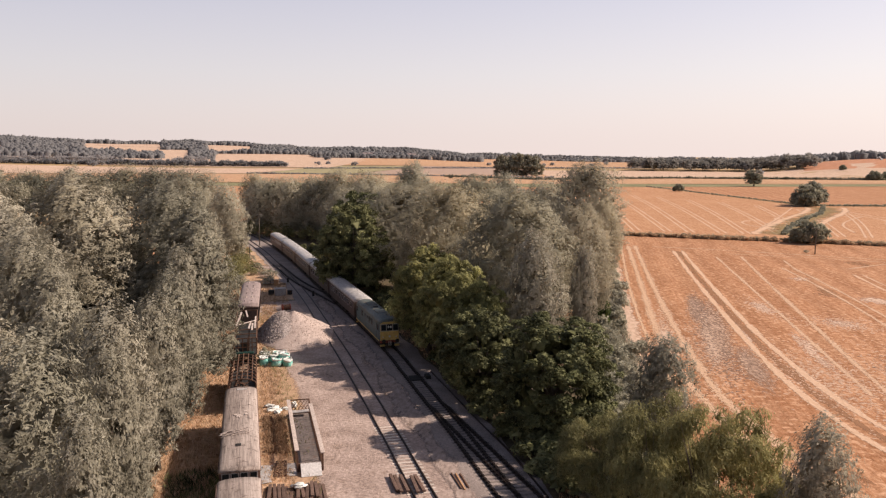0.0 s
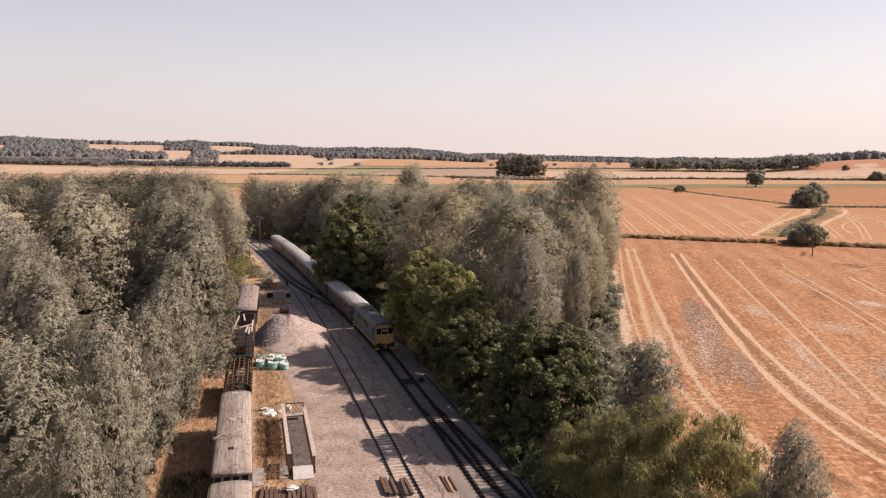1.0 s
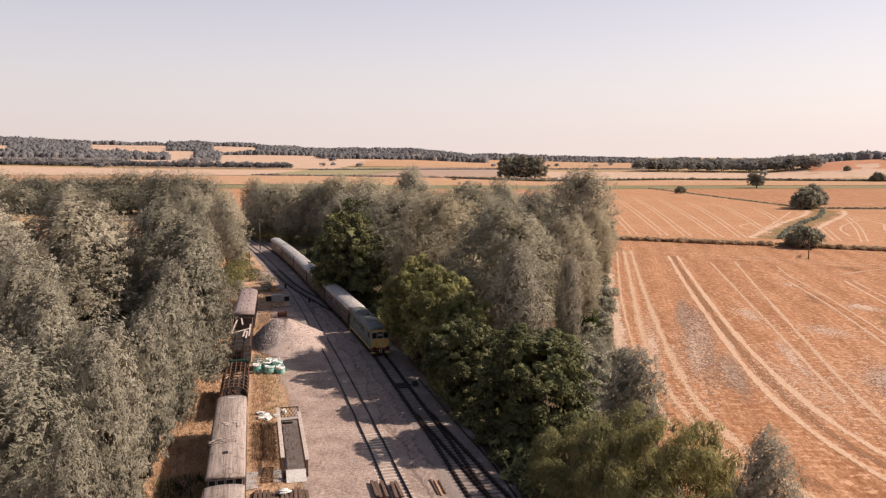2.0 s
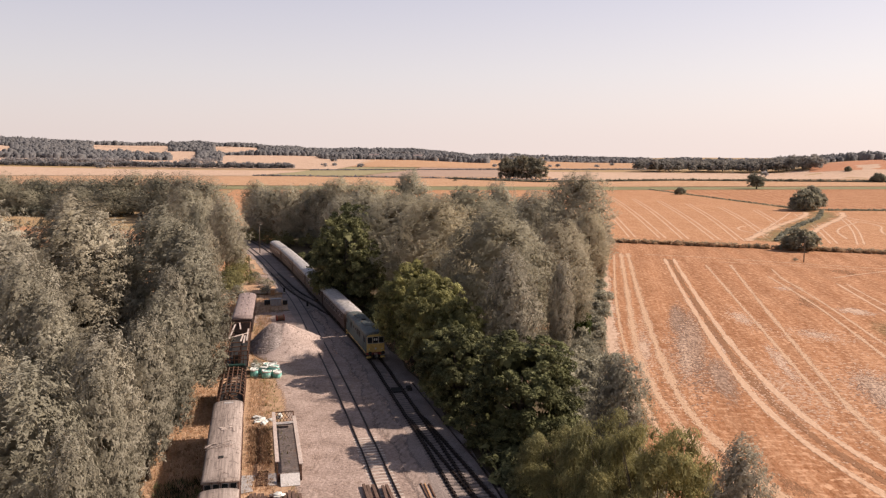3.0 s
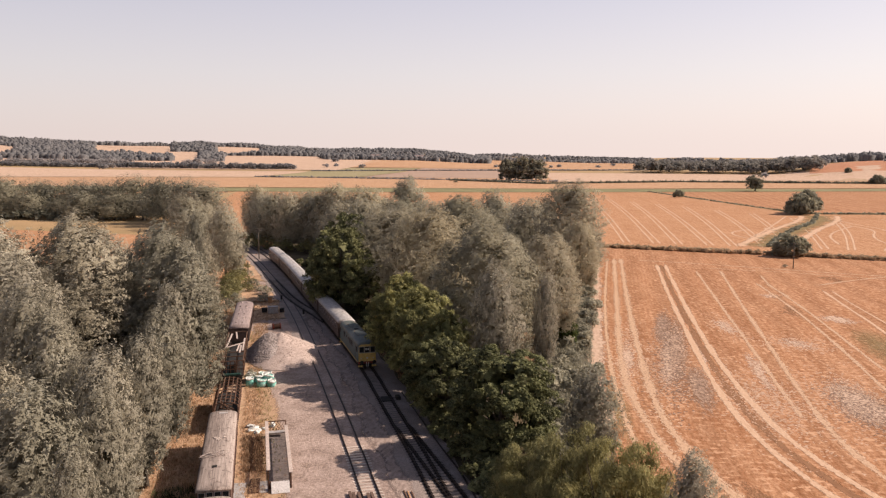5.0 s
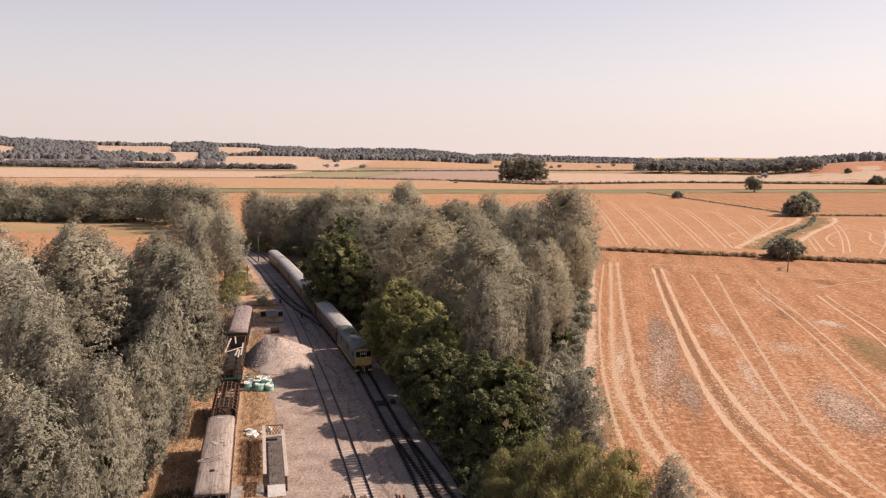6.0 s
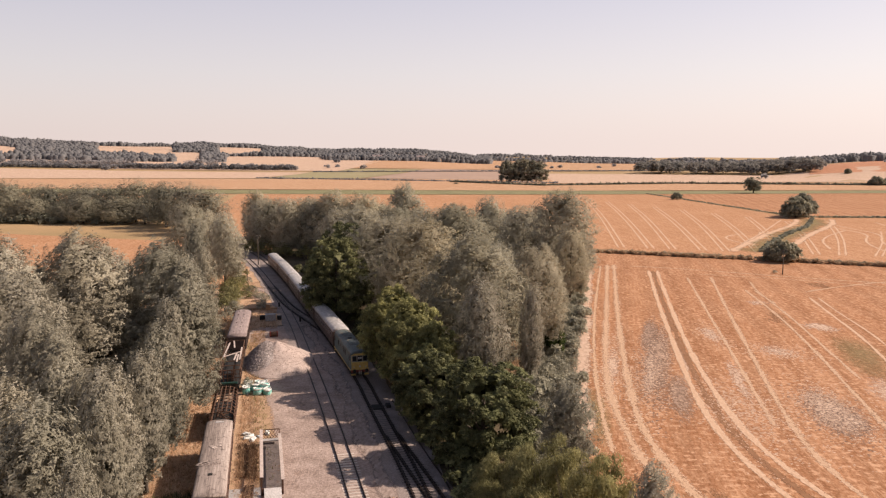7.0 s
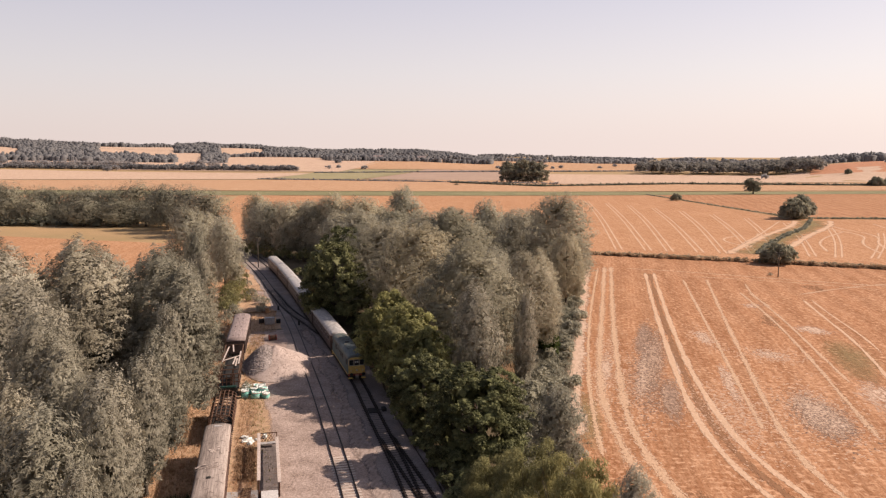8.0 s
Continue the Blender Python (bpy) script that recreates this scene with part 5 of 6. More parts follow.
def frame_coach():
    t = thing("stripped_coach", "stripped coach skeleton of rusty posts with pale loose planks", "coach")
    h = 8.6
    part("floor", boxed(-1.35, 1.35, -h, h, 1.0, 1.14, bevel=0.02), BLACK, t)
    part("underframe", boxed(-1.1, 1.1, -h, h, 0.72, 1.0), BLACK, t)
    for y in np.linspace(-h + 0.1, h - 0.1, 8):
        for x in (-1.33, 1.33):
            part("post", bar(bmesh.new(), (x, y, 1.1), (x, y, 3.0), 0.1, 0.1), RUST, t)
    for x in (-1.33, 1.33):
        for z in (2.0, 3.0):
            part("rail_beam", bar(bmesh.new(), (x, -h, z), (x, h, z), 0.1, 0.1), RUST, t)
    for y in (-h + 0.1, -h + 2.4, -h + 4.8, 0.5, h - 0.1):
        part("cross_beam", bar(bmesh.new(), (-1.33, y, 3.0), (1.33, y, 3.05), 0.1, 0.1), RUST, t)
    for a, b in (((-1.2, -2.0, 3.1), (-0.75, 6.8, 3.15)), ((1.1, -3.4, 3.1), (1.15, 3.6, 3.15)), ((-1.2, -1.6, 3.15), (1.2, 0.9, 3.2)), ((0.1, 3.6, 3.1), (-0.2, 8.0, 3.12)), ((0.35, -3.6, 3.1), (0.55, 0.4, 3.1)), ((0.75, -4.6, 3.1), (0.8, -0.5, 3.12))):
        part("loose_plank", bar(bmesh.new(), a, b, 0.2, 0.06), PALEWOOD, t, "bleached loose plank")
    for y in np.linspace(-h + 0.3, -h + 4.6, 5):
        part("partition_post", bar(bmesh.new(), (0.4, y, 1.1), (0.4, y, 2.9), 0.08, 0.08), RUST, t)
    for x in (-0.8, -0.27, 0.27, 0.8):
        part("end_post", bar(bmesh.new(), (x, -h + 0.1, 1.1), (x, -h + 0.1, 3.0), 0.09, 0.09), RUST, t)
    for z in (1.95, 2.45):
        part("end_bar", bar(bmesh.new(), (-1.28, -h + 0.1, z), (1.28, -h + 0.1, z), 0.08, 0.08), RUST, t)
    part("partition", boxed(-0.5, 0.35, -h + 1.2, -h + 4.2, 1.14, 2.3, bevel=0.03), BLACK, t)
    part("tarpaulin", boxed(-1.1, 1.0, -h - 0.12, -h + 0.35, 1.1, 1.42, bevel=0.1), TARP, t, "dark green tarpaulin over the end")
    for f in (-1, 1):
        buffers(t, f * h, f)
        bogie(t, f * (h - 2.2), 2.2, 3.0)
    return t


set_on(hoop_wagon(), WAGONS, van_end + 3.9, 9.8)
set_on(frame_coach(), WAGONS, WAGONS.near_y(93.6), 17.2)


# ---- the yard ----
BAGWHITE = surface("white_woven_bag", (0.62, 0.60, 0.56), (0.82, 0.80, 0.75), 5, 1.5, 0.8, local=True, relief=0.4)
BAGTEAL = surface("pale_green_woven_bag", (0.10, 0.40, 0.34), (0.33, 0.66, 0.57), 4, 1.4, 0.8, spots=(0.75, 0.75, 0.7), local=True, relief=0.4)
ORANGE = surface("faded_orange_paint", (0.36, 0.185, 0.085), (0.52, 0.30, 0.16), 5, 1, 0.7, local=True)


def sag_box(seed, sx, sy, sz, lump=0.16):
    """A soft, slumped sack."""
    bm = bmesh.new()
    bmesh.ops.create_icosphere(bm, subdivisions=3, radius=1)
    for v in bm.verts:
        n = noise.noise(v.co * 1.6 + Vector((seed * 3.1, 0, 0))) + 0.5 * noise.noise(v.co * 4 + Vector((0, seed, 0)))
        k = 1 / max(abs(v.co.x), abs(v.co.y), abs(v.co.z)) ** 0.7
        v.co *= k * (1 + lump * n)
        v.co = Vector((v.co.x * sx / 2, v.co.y * sy / 2, max(0, (v.co.z + 1) * sz / 2)))
    return bm


def lattice(bm, a, b, z0, z1, pitch, w=0.05):
    """Crossed flat bars between two points, from z0 up to z1."""
    a, b = np.array(a, float), np.array(b, float)
    ln = np.hypot(*(b - a))
    n = max(1, round(ln / pitch))
    for i in range(n):
        p, q = a + (b - a) * i / n, a + (b - a) * (i + 1) / n
        bar(bm, (*p, z0), (*q, z1), w, 0.025)
        bar(bm, (*p, z1), (*q, z0), w, 0.025)
    return bm


DECK = surface("worn_deck_plate", (0.17, 0.135, 0.12), (0.29, 0.235, 0.21), 5, 0.8, 0.8, spots=(0.22, 0.14, 0.10), local=True)


def footbridge_span():
    t = thing("footbridge_span", "dismantled lattice footbridge span lying on the gravel", "bridge section", (-20.7, 70.3, 0.02), math.degrees(math.atan2(13.6, -4.35)) - 90)
    h, w, top = 7.1, 0.98, 1.45
    for sx in (-1, 1):
        g = part("girder", boxed(sx * w - 0.03, sx * w + 0.03, -h, h, 0.02, 0.16), RUST, t)
        part("top_flange", boxed(sx * w - 0.17, sx * w + 0.17, -h + (0.9 if sx < 0 else 0), h - (0 if sx < 0 else 1.6), top, top + 0.07, bevel=0.015), PALEWOOD, g, "pale flaking top flange")
        lt = bmesh.new()
        for q in (0.0, 0.45, 0.9):
            lattice(lt, (sx * w, -h + q), (sx * w, h - 1.35 + q), 0.1, top, 1.35, 0.085)
        part("lattice_bars", lt, RUST, g)
        for y in np.linspace(-h, h, 8):
            part("stiffener", boxed(sx * w - 0.05, sx * w + 0.05, y - 0.04, y + 0.04, 0.1, top), RUST, g)
    part("deck", boxed(-w, w, -h, h, 0.03, 0.1), DECK, t)
    g = bmesh.new()
    for k in range(7):
        x = -w + k * 2 * w / 6
        for d in (-0.9, 0.9):
            x1 = x + d
            z1 = top
            if abs(x1) > w:
                z1 = 0.15 + (top - 0.15) * (math.copysign(w, x1) - x) / d
                x1 = math.copysign(w, x1)
            bar(g, (x, h - 0.1, 0.15), (x1, h - 0.1, z1), 0.06, 0.03)
    part("end_screen", g, RUST, t, "dark crossed-bar screen")
    for z in (0.1, top - 0.02):
        part("screen_rail", boxed(-w, w, h - 0.14, h - 0.06, z, z + 0.09), RUST, t)
    part("cross_plate", boxed(-w + 0.05, w - 0.05, h - 1.1, h - 0.4, 0.5, 0.56), GREYSTEEL, t)
    o = part("end_panel", boxed(-0.78, 0.82, -1.25, 0.0, -0.04, 0.0, bevel=0.015), PALESTEEL, t, "pale grey sheet leaning on the end")
    o.matrix_basis = pose(0, -h + 0.02, 0.78, 35, 0, 0)
    part("end_beam", boxed(-0.95, 0.95, -h - 0.02, -h + 0.1, 0.1, 0.76), RUST, t)
    return t


footbridge_span()
p = thing("lattice_panel", "dark crossed-bar panel lying on the ground", "metal panel", (-21.0, 63.9, 0.05), 14)
part("frame", box(box(box(boxed(-0.45, -0.39, -1.5, 1.5, 0, 0.08), 0.39, 0.45, -1.5, 1.5, 0, 0.08), -0.45, 0.45, 1.44, 1.5, 0, 0.08), -0.45, 0.45, -1.5, -1.44, 0, 0.08), RUST, p)
g = bmesh.new()
for k in range(8):
    bar(g, (-0.4, -1.45 + k * 0.36, 0.04), (0.4, -1.09 + k * 0.36, 0.04), 0.05, 0.03)
    bar(g, (0.4, -1.45 + k * 0.36, 0.05), (-0.4, -1.09 + k * 0.36, 0.05), 0.05, 0.03)
part("bars", g, RUST, p)
for x, y, a, sx, sy, z in ((-22.2, 63.2, 12, 1.2, 2.6, 0.03), (-20.1, 63.8, 16, 0.75, 2.5, 0.06), (-21.7, 61.6, 30, 1.0, 1.2, 0.07)):
    b = thing("steel_plate", "flat grey steel plate lying on the gravel", "metal plate", (x, y, z), a, "loose plates")
    part("plate", boxed(-sx / 2, sx / 2, -sy / 2, sy / 2, 0, 0.04, bevel=0.008), GREYSTEEL, b)

rs = random.Random(21)
stack = thing("sleeper_stack", "stack of old brown timber sleepers", "timber stack", (-18.6, 59.6, 0.02), 15)
for layer in range(2):
    for i in range(13 - 2 * layer):
        x = -2.1 + i * 0.34 + rs.uniform(-0.03, 0.03) + (0.1 if layer else 0)
        if layer and i in (4, 5):
            continue
        o = part("sleeper", boxed(-0.125, 0.125, -1.3, 1.3, 0, 0.14, bevel=0.012), DARKWOOD, stack)
        o.matrix_basis = pose(x, rs.uniform(-0.2, 0.2), 0.145 * layer + 0.3 * (layer > 0) * 0, 0, 0, rs.uniform(-4, 4))
rub = thing("rubbish_sheet", "crumpled white plastic sheet on the sleepers", "rubbish", (-18.6, 60.1, 0.30), 20)
part("sheet", sag_box(4, 0.9, 0.6, 0.25, 0.8), BAGWHITE, rub, smooth=True)

for i, (x, y, sx, sz) in enumerate([(-26.2, 79.0, 0.9, 0.35), (-25.6, 78.2, 1.1, 0.4), (-25.0, 77.4, 1.2, 0.4), (-24.6, 78.4, 0.8, 0.3), (-23.9, 79.2, 0.6, 0.7), (-25.9, 77.7, 0.6, 0.3)]):
    b = thing("white_sack", "crumpled white plastic sack on dry grass", "sack", (x, y, 0.02), 40 * i, "white sacks")
    part("sack", sag_box(i, sx * 0.85, 0.5, sz * 0.7, 0.85), BAGWHITE, b, smooth=True)


def bulk_bag(x, y, seed):
    """An open-topped woven bag with slumped sides, full of stone."""
    g = random.Random(seed)
    b = thing("bulk_bag", "slumped pale green bulk bag full of stone", "bulk bag", (x, y, 0.02), g.uniform(0, 90), "bulk bags")
    b.matrix_world = pose(x, y, 0.02, g.uniform(-9, 9), g.uniform(-9, 9), g.uniform(0, 90))
    wide, tall = g.uniform(0.44, 0.62), g.uniform(0.6, 1.15)

    def ring(r, z, wob, n=20):
        out = []
        for j in range(n):
            a = 6.28319 * j / n
            k = r / max(abs(math.cos(a)), abs(math.sin(a))) ** 0.6 * (1 + wob * noise.noise(Vector((2 * math.cos(a), 2 * math.sin(a), z * 3 + seed))))
            out.append((k * math.cos(a), k * math.sin(a), z + wob * 0.5 * noise.noise(Vector((3 * math.sin(a), z, seed)))))
        return out

    part("bag", loft(bmesh.new(), [ring(wide * q, tall * z, 0.12) for z, q in ((0, 0.86), (0.12, 1.02), (0.4, 1.12), (0.75, 1.05), (1.0, 0.96))]), BAGTEAL, b, smooth=True)
    part("rim", loft(bmesh.new(), [ring(wide * q, tall + z, 0.3) for z, q in ((-0.08, 1.06), (0.06, 1.08), (0.12, 0.98), (0.04, 0.86), (-0.02, 0.84))]), BAGWHITE, b, "crumpled white rim", smooth=True)
    part("stone_fill", loft(bmesh.new(), [ring(wide * q, tall + z, 0.2) for z, q in ((-0.12, 0.9), (0.03, 0.7), (0.07, 0.35), (0.08, 0.05))]), BAGTEAL if seed % 2 else BAGWHITE, b, smooth=True)
    for s in (-1, 1):
        part("lifting_strap", tube(tube(bmesh.new(), (s * wide * 0.9, -0.3, tall), (s * wide * 1.15, 0, tall + 0.22), 0.035, 0.035, 6), (s * wide * 1.15, 0, tall + 0.22), (s * wide * 0.9, 0.3, tall), 0.035, 0.035, 6), BAGWHITE, b)


for i, (x, y) in enumerate([(-32.6, 98.6), (-31.5, 99.0), (-30.3, 98.8), (-32.3, 97.2), (-31.2, 97.4), (-29.9, 97.4), (-31.9, 95.8), (-30.7, 95.9), (-29.4, 96.0)]):
    bulk_bag(x + 0.8 + rs.uniform(-0.3, 0.3), y - 2.0 + rs.uniform(-0.4, 0.4), i)


def heap(name, x, y, rx, ry, h, turn, material, label, seed, power=1.15):
    """A heap of loose stone."""
    bm = bmesh.new()
    n, m = 26, 48
    rr = []
    for i in range(n):
        r = 1 - i / (n - 1)
        ring = []
        for j in range(m):
            a = 6.28319 * j / m
            e = 1 + 0.13 * noise.noise(Vector((math.cos(a) * 1.5, math.sin(a) * 1.5, seed)))
            px, py = rx * r * e * math.cos(a), ry * r * e * math.sin(a)
            z = h * (1 - r ** power) + 0.10 * noise.noise(Vector((px * 1.2, py * 1.2, seed))) * (r < 0.97) + 0.09 * noise.noise(Vector((px * 3.1, py * 3.1, seed))) * (r < 0.97)
            ring.append((px, py, max(z, -0.05) if r < 0.999 else -0.05))
        rr.append(ring)
    t = thing(name, label, "stone heap", (x, y, 0.02), turn)
    part("stone_mound", loft(bm, rr), material, t, smooth=True)
    return t


SANDY = surface("sandy_gravel", (0.33, 0.25, 0.215), (0.52, 0.405, 0.355), 6.0, 0.4, 0.95, relief=0.7, depth=0.05)
heap("gravel_heap", -31.8, 110.4, 5.6, 9.8, 3.3, 18, SANDY, "broad heap of pale sandy gravel beside the siding", 2, 1.0)
heap("stone_heap", -33.3, 109.8, 3.7, 7.8, 3.3, 18, PILE, "heap of grey stone chippings on the gravel", 5, 1.45)



def stones_on(x, y, rx, ry, h, turn, power, n, size, material, label, seed):
    """Loose stones lying over a heap, as one."""
    rng = np.random.default_rng(seed)
    a, r = rng.uniform(0, 6.283, n), np.sqrt(rng.random(n)) * 0.97
    px, py = rx * r * np.cos(a), ry * r * np.sin(a)
    c, s = math.cos(radians(turn)), math.sin(radians(turn))
    at = np.c_[x + px * c - py * s, y + px * s + py * c, h * (1 - r ** power) + 0.04]
    shape = np.array([(1, 0, -0.5), (-0.6, 0.8, -0.5), (-0.5, -0.9, -0.4), (0.05, 0.05, 0.8)])
    v = at[:, None] + (shape[None] * rng.uniform(0.6, 1.4, (n, 4, 3))) * rng.uniform(0.4, 1.0, n)[:, None, None] * size
    f = (np.array([(0, 1, 3), (1, 2, 3), (2, 0, 3), (0, 2, 1)])[None] + 4 * np.arange(n)[:, None, None]).reshape(-1, 3)
    me = bpy.data.meshes.new("loose_stones")
    me.from_pydata(v.reshape(-1, 3).tolist(), [], f.tolist())
    tagged(part("loose_stones", me, material), label, "stones", "", "stuff")


stones_on(-33.3, 109.8, 3.7, 7.8, 3.3, 18, 1.45, 2800, 0.16, PILE, "loose grey stones lying on the heap", 31)
stones_on(-31.8, 110.4, 5.6, 9.8, 3.3, 18, 1.0, 1200, 0.12, SANDY, "loose pale stones on the gravel heap", 32)

d = thing("rusty_drum", "rusty red winch drum lying beyond the stone heap", "drum", (-37.4, 126.8, 0.02), 30)
part("drum", tube(bmesh.new(), (-0.6, 0, 0.5), (0.6, 0, 0.5), 0.42, sides=20), RUST, d)
for x in (-0.6, 0.6):
    part("flange", tube(bmesh.new(), (x - 0.05, 0, 0.5), (x + 0.05, 0, 0.5), 0.52, sides=20), RED, d)
for x, y, sx, sy, sz, m in ((-42.0, 140.0, 1.9, 1.3, 1.25, GREYSTEEL), (-43.8, 140.6, 1.0, 0.9, 0.8, BLACK), (-40.6, 141.2, 0.8, 0.7, 0.7, BLACK)):
    b = thing("relay_cabinet", "squat steel equipment cabinet beside the track", "cabinet", (x, y, 0.0), 20, "cabinets")
    c = part("case", boxed(-sx / 2, sx / 2, -sy / 2, sy / 2, 0, sz, bevel=0.03), m, b)
    part("lid", boxed(-sx / 2 - 0.05, sx / 2 + 0.05, -sy / 2 - 0.05, sy / 2 + 0.05, sz, sz + 0.06, bevel=0.02), m, b)
    part("door", boxed(-sx / 2 + 0.1, sx / 2 - 0.1, -sy / 2 - 0.03, -sy / 2, 0.1, sz - 0.1), m, b)
b = thing("orange_box", "faded orange steel locker on dry grass", "locker", (-45.6, 150.2, 0.0), 15)
part("case", boxed(-0.4, 0.4, -0.35, 0.35, 0, 1.1, bevel=0.03), ORANGE, b)
part("lid", boxed(-0.44, 0.44, -0.39, 0.39, 1.1, 1.15), ORANGE, b)
part("door", boxed(-0.33, 0.33, -0.38, -0.35, 0.1, 1.0), ORANGE, b)


def pole(name, x, y, h, arms, label):
    t = thing(name, label, "pole", (x, y, 0))
    part("post", tube(bmesh.new(), (0, 0, -0.3), (0, 0, h), 0.15, 0.1, 10), BARK, t, smooth=True)
    for i in range(arms):
        a = part("crossarm", boxed(-0.9, 0.9, -0.05, 0.05, h - 0.35 - 0.45 * i, h - 0.24 - 0.45 * i, bevel=0.01), BARK, t)
        for xx in (-0.8, -0.4, 0.4, 0.8):
            part("insulator", tube(bmesh.new(), (xx, 0, h - 0.24 - 0.45 * i), (xx, 0, h - 0.1 - 0.45 * i), 0.045, 0.03, 8), LAMP, a)
    return t


pole("telegraph_pole", -68.4, 215, 8.8, 2, "old wooden telegraph pole beside the line")
pole("telegraph_pole", 77.3, 207.7, 6.8, 1, "lone wooden pole standing in stubble")
pole("marker_post", -62.0, 186, 3.2, 0, "short wooden post among bushes")
for k, (x, y) in enumerate(((-43.8, 152), (-35.6, 138))):
    t = thing("signal_stub", "small dark ground signal between the tracks", "ground signal", (x, y, 0.03), 20)
    part("case", boxed(-0.18, 0.18, -0.15, 0.15, 0.3, 1.2, bevel=0.03), BLACK, t)
    part("base", boxed(-0.25, 0.25, -0.2, 0.2, 0, 0.3), GREYSTEEL, t)
t = thing("point_machine", "dark point motor and rodding between the rails", "point machine", (-12.9, 89.4, 0.0), 19)
part("case", boxed(-0.55, 0.55, -0.9, 0.9, 0.14, 0.27, bevel=0.03), BLACK, t)
part("side_box", boxed(1.2, 1.75, -0.5, 0.5, 0.02, 0.5, bevel=0.03), BLACK, t)
part("rodding", bar(bmesh.new(), (-0.8, 0.2, 0.2), (1.2, 0.2, 0.2), 0.05, 0.05), BLACK, t)

spare = Line([(-0.2, 60), (-2.8, 69.0), (-4.8, 73.8), (-7.9, 82.8), (-11.4, 92.6)])
t = thing("spare_rail", "long rusty spare rail lying beside the line", "rail", group="")
bm, rr = bmesh.new(), []
for s in np.linspace(0, spare.length, 24):
    c = spare.at(s)
    rr.append([(c[0] + dx, c[1], 0.04 + dz) for dx, dz in ((-0.07, 0), (0.07, 0), (0.035, 0.15), (-0.035, 0.15))])
part("rail", loft(bm, rr), RAIL, t)
for x, y, a, ln in ((-7.0, 62.4, 18, 3.0), (-6.7, 62.3, 16, 3.0), (-6.4, 62.5, 17, 2.6)):
    b = thing("rail_offcut", "short rust-orange rail offcut lying in the ballast", "rail", (x, y, 0.05), a, "rail offcuts")
    part("rail", boxed(-0.06, 0.06, -ln / 2, ln / 2, 0, 0.15, bevel=0.02), ORANGE if x == -6.7 else RUST, b)
for x, y, a in ((-11.7, 61.6, 18), (-11.35, 61.4, 17), (-10.9, 61.5, 18), (-10.1, 61.4, 16), (-9.75, 61.6, 19)):
    b = thing("crossing_timber", "dark crossing timber laid along the siding", "timber", (x, y, 0.16), a, "crossing timbers")
    part("timber", boxed(-0.13, 0.13, -1.5, 1.5, 0, 0.15, bevel=0.015), DARKWOOD, b)
for i in range(9):
    a = rs.uniform(0, 180)
    x, y = -13.0 + rs.uniform(-0.9, 0.9) + 0.3, 98.2 + rs.uniform(-2, 2)
    b = thing("scrap_pipe", "pale green scrap pipe in weeds by the line", "pipe", (x + 1.4, y, 0.12), a, "scrap pipes")
    part("pipe", tube(bmesh.new(), (-rs.uniform(0.4, 1.0), 0, 0), (rs.uniform(0.4, 1.0), 0, rs.uniform(0, 0.25)), 0.07, sides=8), BAGTEAL if i % 2 else BAGWHITE, b)


# ---- marks in the stubble ----
marks = []
# line, width, material: the two main wheel tracks
marks += [
    ([(43.4, 216), (36.1, 162.6), (31.2, 122), (28.0, 92.8), (28.1, 77.9), (29.2, 69.6), (31.0, 62), (36, 50)], 0.85, STRAW),
    ([(45.7, 216), (38.4, 162.8), (33.4, 122.2), (31.3, 97.7), (31.0, 81.4), (32.3, 72.4), (34.0, 65), (39, 52)], 0.85, STRAW),
    ([(44.5, 216), (37.2, 162.7), (32.3, 122), (29.6, 95), (29.5, 79.9), (30.8, 71), (32.5, 63.5), (37.5, 51)], 1.3, RUTS)]
# beside the wood
marks += [
    ([(33.6, 228), (25.0, 161.8), (19.6, 121.2), (17.5, 101.8), (17.1, 87.8), (17.6, 75.6), (19.6, 62), (24, 48)], 1.1, FAINT),
    ([(35.5, 228), (27.1, 161.9), (22.4, 121.4), (20.5, 102), (19.3, 87.9), (19.8, 75.8), (21.8, 63), (26, 50)], 1.1, FAINT),
    ([(12.2, 78), (13.6, 100), (15.9, 120), (20.0, 155), (24.5, 195), (29.4, 236)], 2.6, CHALK),
    ([(14.8, 72), (15.4, 95), (18.0, 124), (22.3, 160), (31.5, 226)], 0.6, FAINT)]
# crossing the field
marks += [
    ([(57.8, 206.2), (48.0, 151.2), (41.9, 115.7), (38.1, 93.6), (35.8, 75.4), (38, 60)], 0.7, FAINT),
    ([(51.4, 205.7), (43.9, 150.9), (40.1, 122.7), (36.6, 98.1), (34.6, 82)], 0.6, FAINT),
    ([(72.0, 177.3), (68.5, 154), (66.3, 137.3), (63, 120), (58, 100)], 0.55, STRAW),
    ([(73.8, 177.3), (70.6, 155), (69, 138), (66, 122)], 0.4, STRAW),
    ([(60.4, 187.3), (57.7, 152.0), (53.3, 120), (50.0, 100), (47, 80)], 0.6, FAINT),
    ([(62.6, 187.3), (60, 154), (56, 124), (53.4, 103)], 0.5, FAINT)]
